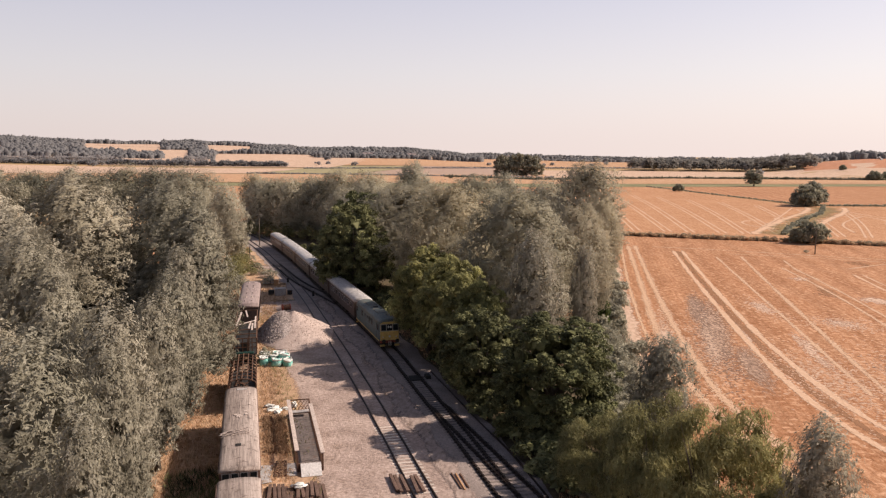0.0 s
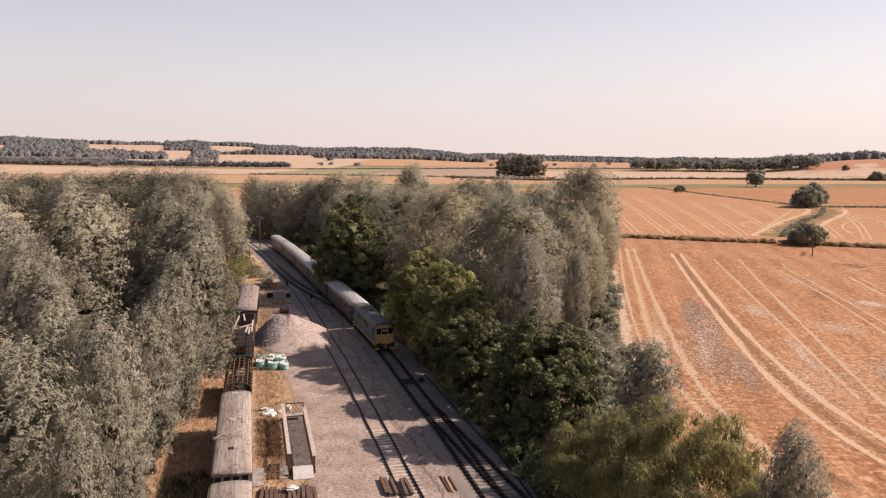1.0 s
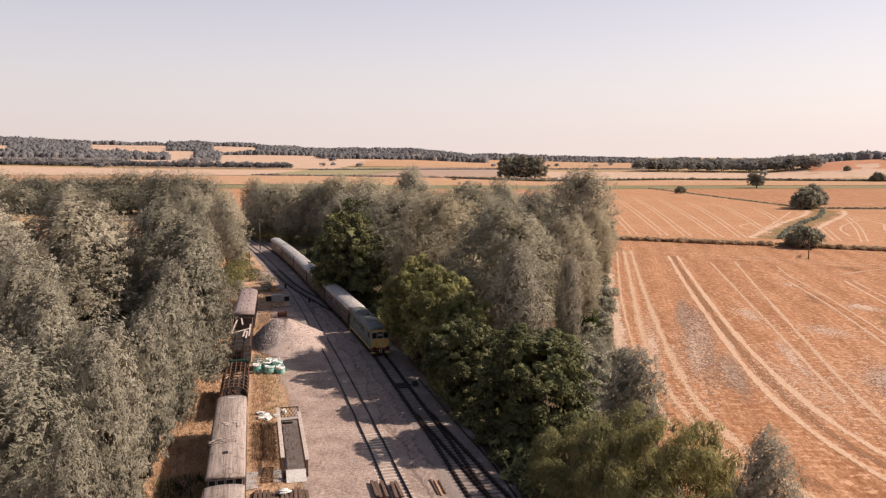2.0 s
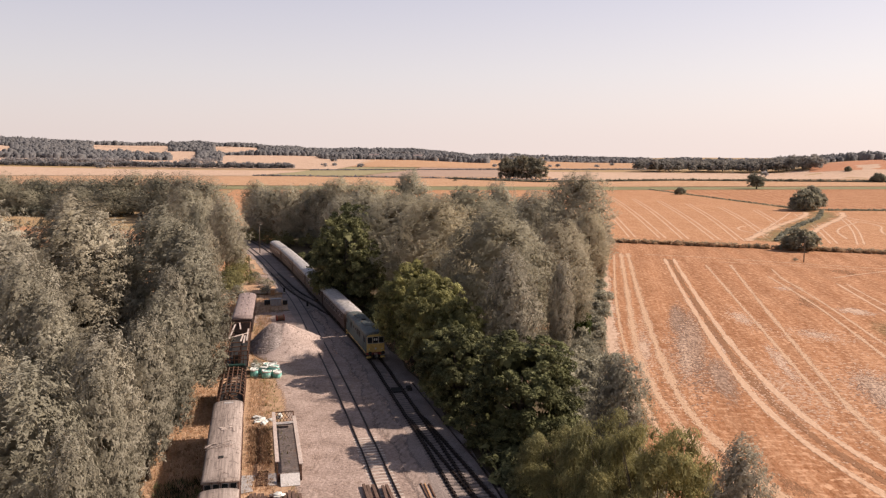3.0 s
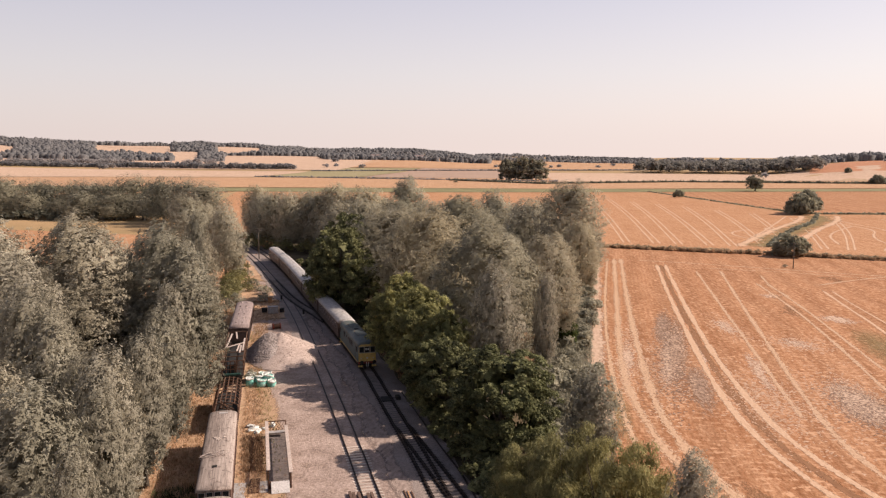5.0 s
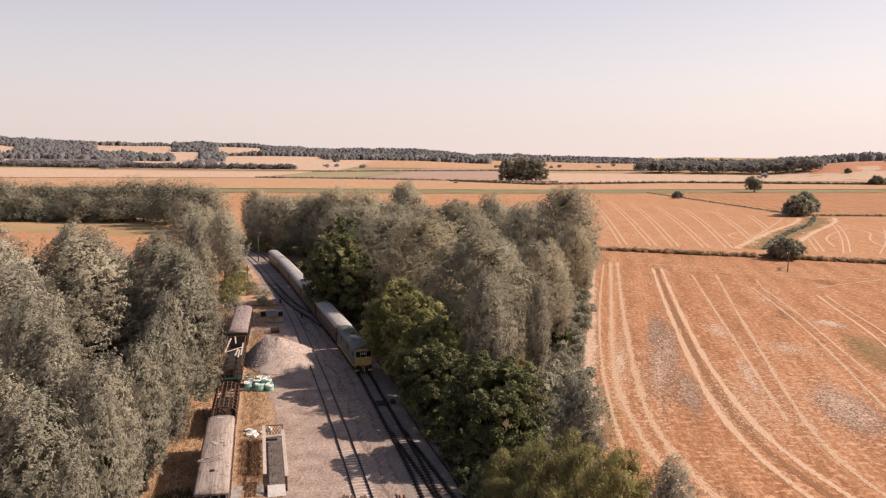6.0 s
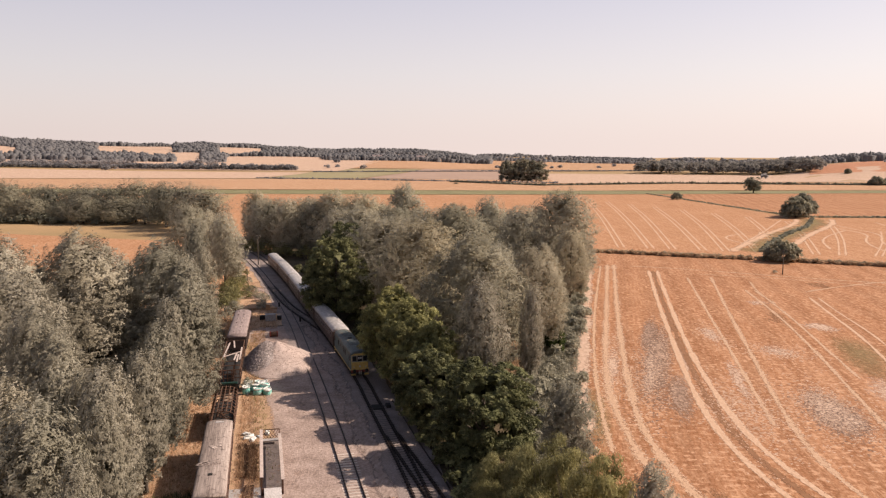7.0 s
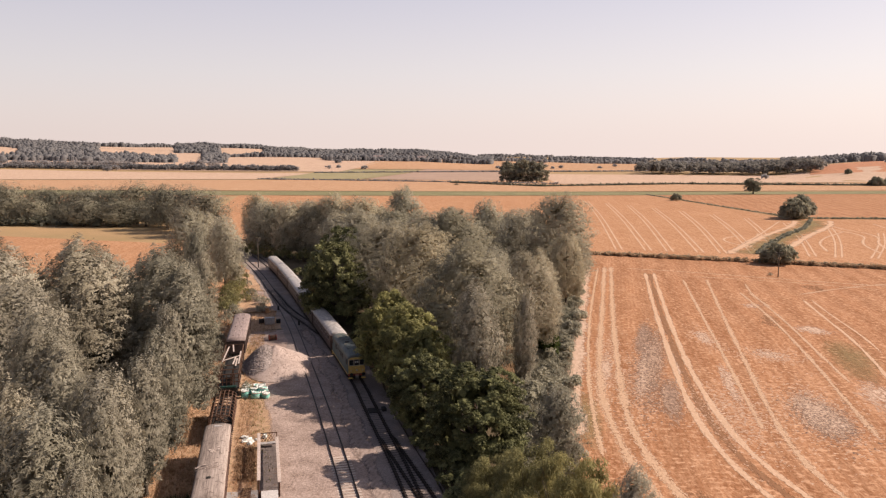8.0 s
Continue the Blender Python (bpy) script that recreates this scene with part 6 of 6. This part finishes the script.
# turning at the hedge
marks += [
    ([(34, 222), (46, 219), (60, 213), (75, 205), (95, 196), (120, 186)], 0.9, FAINT),
    ([(50, 208), (64, 204), (80, 198), (100, 186)], 0.6, FAINT),
    ([(70, 178), (80, 186), (96, 196), (112, 202)], 0.8, FAINT),
    ([(84, 150), (92, 168), (104, 184), (118, 194)], 0.7, FAINT),
    ([(78, 140), (86, 160), (98, 178)], 0.6, FAINT),
    ([(66, 200), (62, 180), (61, 160)], 0.5, FAINT)]
for i, (pts, wd, m) in enumerate(marks):
    ribbon("tractor_track" if m is not RUTS else "wheel_rut", pts, wd * (1.8 if m is FAINT else 1.15), m, {"flattened_straw": 0.018, "scattered_straw": 0.012}.get(m.name, 0.010) + 0.0002 * i, "pale flattened straw in a tractor wheel track" if m is not RUTS else "darker rut between two wheel tracks", "wheel track")
lift = 0.003
for x, y, rx, ry, turn in ((27.6, 118, 3.4, 36, -12.5), (29.0, 134, 2.6, 22, -11), (26.6, 98, 2.8, 18, -9), (44.2, 92, 5.5, 15, -6), (55, 84, 5, 16, -12)):
    blotch("soil_patch", (x, y), rx, ry, turn, SOILPATCH, lift, "grey bare soil and chalk among stubble", "soil patch")
    lift += 0.0003
for x, y, rx, ry, turn in ((25.2, 112, 2.0, 34, -11), (30.4, 112, 1.6, 26, -10), (47.8, 123, 6.0, 8, 30), (44.2, 94, 7, 20, -8), (19.6, 112, 2.2, 26, -9), (40, 134, 3, 12, 0), (55, 100, 6, 22, -8), (40, 60, 6, 14, 20), (36.4, 106, 2.6, 22, -8), (62, 142, 8, 9, 20), (58, 166, 5, 7, 0)):
    blotch("chalk_patch", (x, y), rx, ry, turn, CHALK, lift, "pale chalky straw scattered on stubble", "straw")
    lift += 0.0003
for x, y, rx, ry, turn in ((60, 121, 6, 20, -12), (14.6, 90, 2.6, 18, -2), (70, 100, 8, 20, 0)):
    blotch("grassy_patch", (x, y), rx, ry, turn, GREENPATCH, lift, "dull green regrowth in stubble", "grass")
    lift += 0.0003
for x, y, rx, ry, turn in ((23.5, 66, 3, 9, 15), (31, 70, 2, 8, 20), (56, 150, 6, 22, -10), (80, 190, 10, 12, 0)):
    blotch("trodden_stubble", (x, y), rx, ry, turn, RUTS, lift, "dark reddish trodden stubble", "stubble")
    lift += 0.0003


def fragments(name, patches, n, size, material, label, seed):
    """Flat bits of chalk or clods of soil strewn over patches (x, y, half width, half length, turn), as one."""
    rng = np.random.default_rng(seed)
    area = np.array([a * b for _, _, a, b, _ in patches])
    at = []
    for (x, y, a, b, turn), k in zip(patches, (n * area / area.sum()).astype(int)):
        u = np.clip(rng.normal(size=(k, 2)) * 0.5, -1.3, 1.3) * (a, b)
        c, w = math.cos(radians(turn)), math.sin(radians(turn))
        at.append(np.c_[x + u[:, 0] * c - u[:, 1] * w, y + u[:, 0] * w + u[:, 1] * c, np.full(k, 0.02)])
    at = np.vstack(at)
    shape = np.array([(1.1, 0, -0.1), (-0.6, 0.8, -0.1), (-0.5, -0.9, -0.1), (0.05, 0.05, 0.10)])
    v = at[:, None] + shape[None] * rng.uniform(0.5, 1.5, (len(at), 4, 3)) * (size * rng.uniform(0.35, 1.0, len(at)) ** 1.5)[:, None, None]
    f = (np.array([(0, 1, 3), (1, 2, 3), (2, 0, 3)])[None] + 4 * np.arange(len(at))[:, None, None]).reshape(-1, 3)
    me = bpy.data.meshes.new(name)
    me.from_pydata(v.reshape(-1, 3).tolist(), [], f.tolist())
    tagged(part(name, me, material), label, "soil", "", "stuff")


CHALKBITS = surface("chalk_fragments", (0.48, 0.30, 0.20), (0.66, 0.46, 0.335), 3.0, 0.2, 0.95, vary=0.3)
CLODS = surface("dry_soil_clods", (0.22, 0.135, 0.098), (0.34, 0.21, 0.15), 3.0, 0.2, 0.95, vary=0.3)
fragments("chalk_fragments", ((25.8, 112, 3.4, 30, -12), (19.6, 112, 2.2, 24, -9), (47.8, 122.6, 5.0, 5.5, 30), (44.2, 93, 5.5, 15, -6), (40, 134, 2.4, 10, 0), (33, 92, 6, 16, -4)), 7500, 0.25, CHALKBITS, "pale chalk and straw fragments strewn on stubble", 41)
fragments("soil_clods", ((26.6, 120, 2.2, 26, -13), (24.2, 100, 1.8, 14, -10), (43.6, 91, 4.0, 10, -4)), 2000, 0.30, CLODS, "grey-brown clods of bare soil on stubble", 42)
# marks in the fields beyond the hedge
for k in range(11):
    x = 42 + 8.2 * k + (1.4 if k % 2 else 0)
    a, b = (x, 262 - 2.0 * k), (60 + 11.2 * k, 560 - 25 * k)
    for dx in (0, 2.1):
        ribbon("tractor_track", [(a[0] + dx, a[1]), ((a[0] + b[0]) / 2 + dx + 2, (a[1] + b[1]) / 2), (b[0] + dx, b[1])], 0.72, STRAW, 0.03 + 0.0013 * k + 0.0005 * dx, "pale wheel track in barley stubble", "wheel track")
for i, pts in enumerate(([(84, 270), (92, 290), (104, 312), (110, 330)], [(88, 270), (97, 292), (108, 314)], [(92, 272), (86, 296), (92, 312), (104, 318)], [(92, 288), (112, 330), (140, 392)], [(104, 288), (118, 322), (145, 372)],
            [(128, 258), (134, 290), (150, 320), (146, 350), (152, 384)], [(133, 256), (139, 288), (155, 320), (151, 350), (157, 384)], [(112, 262), (122, 300), (150, 340)], [(160, 246), (172, 290), (168, 330), (178, 380)], [(165, 246), (177, 290), (173, 330), (183, 380)])):
    ribbon("tractor_track", pts, 0.95, STRAW, 0.046 + 0.0012 * i, "pale looping wheel track in barley stubble", "wheel track")
ribbon("ditch_verge", [(86, 252), (90, 266), (98, 281), (108, 300), (119, 321), (136, 349), (148, 372), (156, 397)], 11.0, GREENPATCH, 0.07, "grassy margin of a winding ditch", "grass")
for side, dx in ((0, -8.2), (1, 8.6)):
    ribbon("ditch_headland", [(86 + dx, 254), (90 + dx, 266), (98 + dx, 281), (108 + dx, 300), (119 + dx, 321), (136 + dx, 349), (148 + dx, 372), (156 + dx, 395)], 3.2, STRAW, 0.064 + 0.002 * side, "pale turning strip beside the ditch", "wheel track")

# ---- middle distance ----
far_bush = sized(bush(81, 8, 6, 4200, FARLEAF, "dark rounded bush standing in stubble", "field_bush", 0.8, 0.6, 0.2), 8, 6)
far_bush.matrix_world = pose(86, 233.5, 0, 0, 0, 10) @ Matrix.Diagonal((0.98, 0.95, 0.88, 1))
far_tree = sized(oak(83, 14, 7, 7000, FARLEAF, "lone dark round-headed tree in stubble", "field_tree", 0.0, 2.2), 14, 7)
far_tree.matrix_world = pose(208, 659, 0) @ Matrix.Diagonal((1.15, 1.15, 0.98, 1))
plant(far_bush, 150, 402, 13.0, 8.4, 60, label="large dark spreading bush by the ditch")
plant(far_bush, 157, 412, 15, 8.4, 120, label="large dark spreading bush by the ditch")
plant(far_bush, 125, 562, 6.4, 4.6, 50)
plant(grey_bush, 76, 210, 1.5, 1.1, 0, label="small dry shrub beside the pole")
for x, y, h, r in ((463, 1089, 9, 6), (383, 830, 12, 9), (398, 835, 11, 8), (300, 842, 4, 5), (-50, 842, 2, 3), (470, 880, 10, 8), (520, 900, 9, 8)):
    plant(far_bush, x, y, h, r, x % 360)
back = sized(willow(91, 17, 7, 8600, ROWLEAF, "dark grey-green tree in a row between the fields", "field_tree", size=2.1, tossed=0.15, ovoid=True), 17, 7)
spots = [(-162 - 11 * i + rnd.uniform(-2, 2), 350 + 1.7 * i + rnd.uniform(-4, 4)) for i in range(14)] + [(-150 - 14 * i + rnd.uniform(-3, 3), 338 + 1.6 * i + rnd.uniform(-3, 3)) for i in range(8)] + [(-118 - 14 * i, 300 + 14 * i + rnd.uniform(-4, 4)) for i in range(3)]
for i, (x, y) in enumerate(spots):
    h, r = (rnd.uniform(9, 14), rnd.uniform(7, 9)) if 14 <= i < 22 else (rnd.uniform(15.5, 21.0), rnd.uniform(7, 9.5))
    if i == 0:
        back.matrix_world = pose(x, y, 0) @ Matrix.Diagonal((r / 7, r / 7, h / 17, 1))
    else:
        plant(back, x, y, h, r, rnd.uniform(0, 360))
clump_tree = sized(bush(84, 32, 11, 6000, ROWLEAF, "tall grey-green tree in a dense isolated clump", "field_tree", 1.3, 0.6, 0.2), 32, 11)
for i in range(9):
    x, y, h, q = 4 + 5 * i + rnd.uniform(-1, 1), 905 + rnd.uniform(-8, 12), rnd.uniform(29, 35) - 0.6 * abs(i - 4), rnd.uniform(10, 12.5)
    if i == 0:
        clump_tree.matrix_world = pose(x, y, 0) @ Matrix.Diagonal((q / 11, q / 11, h / 32, 1))
    else:
        plant(clump_tree, x, y, h, q, 50 * i)
thicket("hedge", row((-400, 345), (-170, 340), 90, 5, 3.2, 12), 16000, 1.1, FARLEAF, "bushy hedge below a row of trees", "hedge")
thicket("far_hedge", row((41, 799), (190, 863), 80, 0.9, 1.8, 14, 0.2) + row((190, 863), (391, 829), 110, 0.9, 1.8, 15, 0.2) + row((391, 829), (900, 840), 240, 0.9, 1.8, 16, 0.2) + row((-60, 900), (41, 799), 60, 0.9, 1.8, 17, 0.2), 22000, 1.8, FARLEAF, "thin dark hedge across the valley floor", "hedge")
thicket("far_hedge", row((-700, 1405), (-392, 1437), 110, 13, 9, 18) + row((-1000, 1330), (-700, 1405), 90, 9, 8, 19), 30000, 3.0, HAZEWOOD, "dark hedge of trees between pale fields", "hedge")
thicket("far_hedge", row((-905, 1385), (-736, 1478), 60, 15, 12, 31) + row((-640, 1560), (-600, 1590), 9, 16, 12, 32), 10000, 3.0, HAZEWOOD, "dark tree clumps between pale fields", "trees", seed=21)
thicket("far_hedge", row((-330, 1345), (330, 1505), 300, 1.0, 2.6, 28) + row((60, 868), (-330, 1025), 200, 0.7, 1.8, 29), 14000, 1.6, HAZEWOOD, "thin hedge between pale fields", "hedge")


HILL_CLEARINGS = ((-28.3, -23.4, 2100, 2760), (-20.5, -17.4, 2150, 2620), (-14.5, -11.2, 2300, 2620), (-36.5, -33, 1980, 2300), (-23.4, -21.6, 1800, 2300), (-8, -5.5, 2300, 2560))


def wood(seed, n, az, dist, h, r, keep=None):
    """Places of far trees between two bearings and two distances, leaving the clearings free."""
    g = random.Random(seed)
    out = []
    while len(out) < n:
        a, d = g.uniform(*az), math.sqrt(g.uniform(dist[0] ** 2, dist[1] ** 2))
        x, y = d * math.sin(radians(a)), d * math.cos(radians(a))
        if any(a0 < a < a1 and d0 < d < d1 for a0, a1, d0, d1 in HILL_CLEARINGS):
            continue
        if keep is None or noise.noise(Vector((x / 260, y / 200, seed))) > keep:
            out.append((x, y, h * g.uniform(0.6, 1.1) * (1 + 0.7 * noise.noise(Vector((x / 90, y / 90, 3.0)))), r * g.uniform(0.6, 1.5)))
    return out


rw = np.random.default_rng(4).random((420, 3))
thicket("valley_wood", [(208 + (455 - 208) * u + v * 60, 1285 + (1165 - 1285) * u + v * 170, 17 + 10 * w, 8 + 6 * w) for u, v, w in rw], 52000, 2.6, DARKWOODLEAF, "dark wood at the valley's far side", "wood", jitter=0.45, lobes_each=3)
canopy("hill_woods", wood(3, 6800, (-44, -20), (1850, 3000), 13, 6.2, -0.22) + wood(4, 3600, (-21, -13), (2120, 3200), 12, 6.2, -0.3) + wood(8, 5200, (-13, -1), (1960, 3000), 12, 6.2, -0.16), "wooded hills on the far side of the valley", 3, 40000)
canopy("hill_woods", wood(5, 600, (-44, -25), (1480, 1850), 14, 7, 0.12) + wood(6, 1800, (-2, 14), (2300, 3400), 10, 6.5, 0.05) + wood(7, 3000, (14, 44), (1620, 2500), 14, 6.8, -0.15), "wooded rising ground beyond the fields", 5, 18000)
thicket("scattered_trees", wood(9, 60, (-40, 20), (1500, 2300), 9, 8, 0.1) + wood(10, 14, (18, 34), (1040, 1400), 7, 6, 0.2), 9000, 3.2, HAZEWOOD, "scattered hedgerow trees in the distance", "trees")
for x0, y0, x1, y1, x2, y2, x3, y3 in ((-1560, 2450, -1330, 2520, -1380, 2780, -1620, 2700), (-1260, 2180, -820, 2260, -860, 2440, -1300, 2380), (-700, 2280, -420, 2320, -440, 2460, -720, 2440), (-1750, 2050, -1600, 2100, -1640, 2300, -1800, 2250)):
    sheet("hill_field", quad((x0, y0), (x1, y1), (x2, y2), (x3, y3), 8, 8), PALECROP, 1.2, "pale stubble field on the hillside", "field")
t = thing("farm_buildings", "distant pale farm buildings below the wood", "farm", (-330, 2050, float(terrain(-330, 2050))))
for i, (x, w, h) in enumerate(((-60, 24, 6), (0, 34, 8), (48, 18, 6), (110, 22, 6), (-140, 20, 6))):
    wl_ = part("wall", boxed(x - w / 2, x + w / 2, -6, 6, 0, h), PALEWOOD, t)
    part("roof", loft(bmesh.new(), [[(x - w / 2 - 0.5, -6.6, h), (x - w / 2 - 0.5, 6.6, h), (x - w / 2 - 0.5, 0, h + 4)], [(x + w / 2 + 0.5, -6.6, h), (x + w / 2 + 0.5, 6.6, h), (x + w / 2 + 0.5, 0, h + 4)]]), BROWNROOF, t)


# ---- grass and undergrowth ----
def blades(name, spots, size, slim, material, label, category, seed, height=0.5):
    """Tufts of grass: (x, y) each with a few standing blades."""
    rng = np.random.default_rng(seed)
    p = np.array(spots, float)
    p = np.repeat(p, 5, axis=0) + rng.normal(size=(len(p) * 5, 2)) * 0.14
    n = len(p)
    ln = size * (0.5 + rng.random(n))
    c = np.c_[p, ln * 0.42]
    way = np.c_[rng.normal(size=(n, 2)) * 0.35, np.ones(n)]
    nrm = np.c_[rng.normal(size=(n, 2)), 0.35 * np.ones(n)]
    me = leaf_mesh(name, c, nrm, way, ln, ln * slim, material)
    return tagged(part(name, me, material), label, category, "", "stuff")


rg = np.random.default_rng(77)


def beside(line, off, y0, y1, n):
    out = []
    for i in range(n):
        s = line.near_y(y0 + (y1 - y0) * i / (n - 1))
        w = line.way(s)
        out.append(tuple(line.at(s) + np.array([w[1], -w[0]]) * off))
    return out


for k, (off, y, rx, ry) in enumerate(((-6.4, 84, 2.0, 5), (-5.0, 70, 2.4, 6), (-3.0, 92, 1.6, 6), (-6.8, 96, 1.6, 4), (-3.4, 60, 2.2, 6), (2.2, 74, 1.0, 7), (-5.6, 104, 2.0, 4), (2.0, 96, 1.0, 8), (-6.6, 62, 1.6, 5))):
    s = SIDING.near_y(y)
    w = SIDING.way(s)
    c = SIDING.at(s) + np.array([w[1], -w[0]]) * off
    blotch("sandy_patch", tuple(c), rx, ry, 18, SANDPATCH, 0.038 + 0.0006 * k, "sandy trodden patch in the gravel", "gravel")
for k, (x, y, rx, ry, m) in enumerate(((-51.5, 164, 3.4, 10, SPREAD), (-54.5, 174, 3.0, 8, SPREAD), (-47.4, 154, 2.6, 6, SPREAD), (-50.0, 156, 4.0, 8, DUSTY), (-57.5, 181, 2.6, 8, DUSTY))):
    blotch("bare_ground", (x, y), rx, ry, 24, m, 0.012 + 0.0012 * k, "pinkish stony ground thinly grown over with dead grass", "ground")
ribbon("gravel_spread", beside(MAIN, -2.9, 46, 140, 12), 2.0, SPREAD, 0.10, "loose gravel spread between yard and running line", "gravel", wobble=0.3)
ribbon("grass_fringe", beside(SIDING, -8.2, 48, 128, 9), 2.4, DUSTY, 0.045, "dusty dead grass thinning out over the gravel", "grass")


def along(line, lo, hi, y0, y1, n):
    out = []
    for u, v in rg.random((n, 2)):
        s = line.near_y(y0 + (y1 - y0) * u)
        c, w = line.at(s), line.way(s)
        out.append(c + np.array([w[1], -w[0]]) * (lo + (hi - lo) * v))
    return out


blades("dry_grass", along(WAGONS, -6.5, -1.6, 45, 148, 6500) + along(WAGONS, 1.6, 3.9, 50, 130, 2400) + along(WAGONS, -3, 6, 131, 160, 1800), 0.27, 0.2, HAY, "tall parched grass beside the stored wagons", "grass", 1)
blades("trackside_grass", along(MAIN, 3.6, 6.0, 44, 60, 300) + along(MAIN, 3.6, 5.5, 94, 112, 250), 0.4, 0.14, HAY, "dry grass and weeds beside the running line", "grass", 2)
blades("yard_weeds", along(SIDING, -9.2, -7.2, 50, 128, 300), 0.35, 0.16, SHRUB, "sparse weeds on the gravel", "weeds", 3)
edge_pts = [(lx + rg.uniform(-5.5, 0.6), y) for y in rg.uniform(60, 225, 4200) for lx in (float(np.interp(y, [55, 83, 100, 120, 155, 195, 226], [10.6, 11, 12.4, 14.6, 18.6, 22.8, 28])),)]
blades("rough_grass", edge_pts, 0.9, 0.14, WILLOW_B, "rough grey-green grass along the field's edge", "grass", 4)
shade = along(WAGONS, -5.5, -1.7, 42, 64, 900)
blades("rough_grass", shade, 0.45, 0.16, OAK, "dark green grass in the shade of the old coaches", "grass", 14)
inner = [(rg.uniform(-8, 6) + 0.16 * (y - 100), y) for y in rg.uniform(90, 230, 1800)]
blades("rough_grass", inner, 1.0, 0.16, HAY, "pale dry grass between the willows", "grass", 5)
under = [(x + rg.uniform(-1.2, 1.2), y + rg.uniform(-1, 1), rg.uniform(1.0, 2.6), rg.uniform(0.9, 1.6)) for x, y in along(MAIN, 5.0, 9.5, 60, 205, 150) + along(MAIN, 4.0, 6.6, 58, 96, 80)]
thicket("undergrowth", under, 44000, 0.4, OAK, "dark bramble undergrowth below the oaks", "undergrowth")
under = [(x + rg.uniform(-1.2, 1.2), y + rg.uniform(-1, 1), rg.uniform(1.2, 3.0), rg.uniform(1.0, 1.9)) for x, y in edge_pts[::24]]
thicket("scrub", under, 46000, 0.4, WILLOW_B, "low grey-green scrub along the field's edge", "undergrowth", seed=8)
under = [(x, y, rg.uniform(1.0, 3.0), rg.uniform(1.0, 2.0)) for x, y in along(WAGONS, -11, -6.5, 40, 205, 130)]
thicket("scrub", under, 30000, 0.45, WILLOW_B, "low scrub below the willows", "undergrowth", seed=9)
dead = [(-22.2 - 0.32 * v + u, 67 + v) for u, v in zip(rg.uniform(-0.9, 1.0, 420), rg.uniform(0, 9, 420))]
blades("dead_bramble", dead, 0.42, 0.2, BRAMBLE, "tangle of dead brown bramble beside the footbridge span", "bramble", 12)
clumps = [(x, y, rg.uniform(0.4, 0.9), rg.uniform(0.4, 0.8)) for x, y in along(MAIN, 4.2, 6.0, 43, 62, 26)]
thicket("weed_clumps", clumps, 5000, 0.26, HEDGE, "dry weeds at the foot of the ballast", "weeds", seed=15)
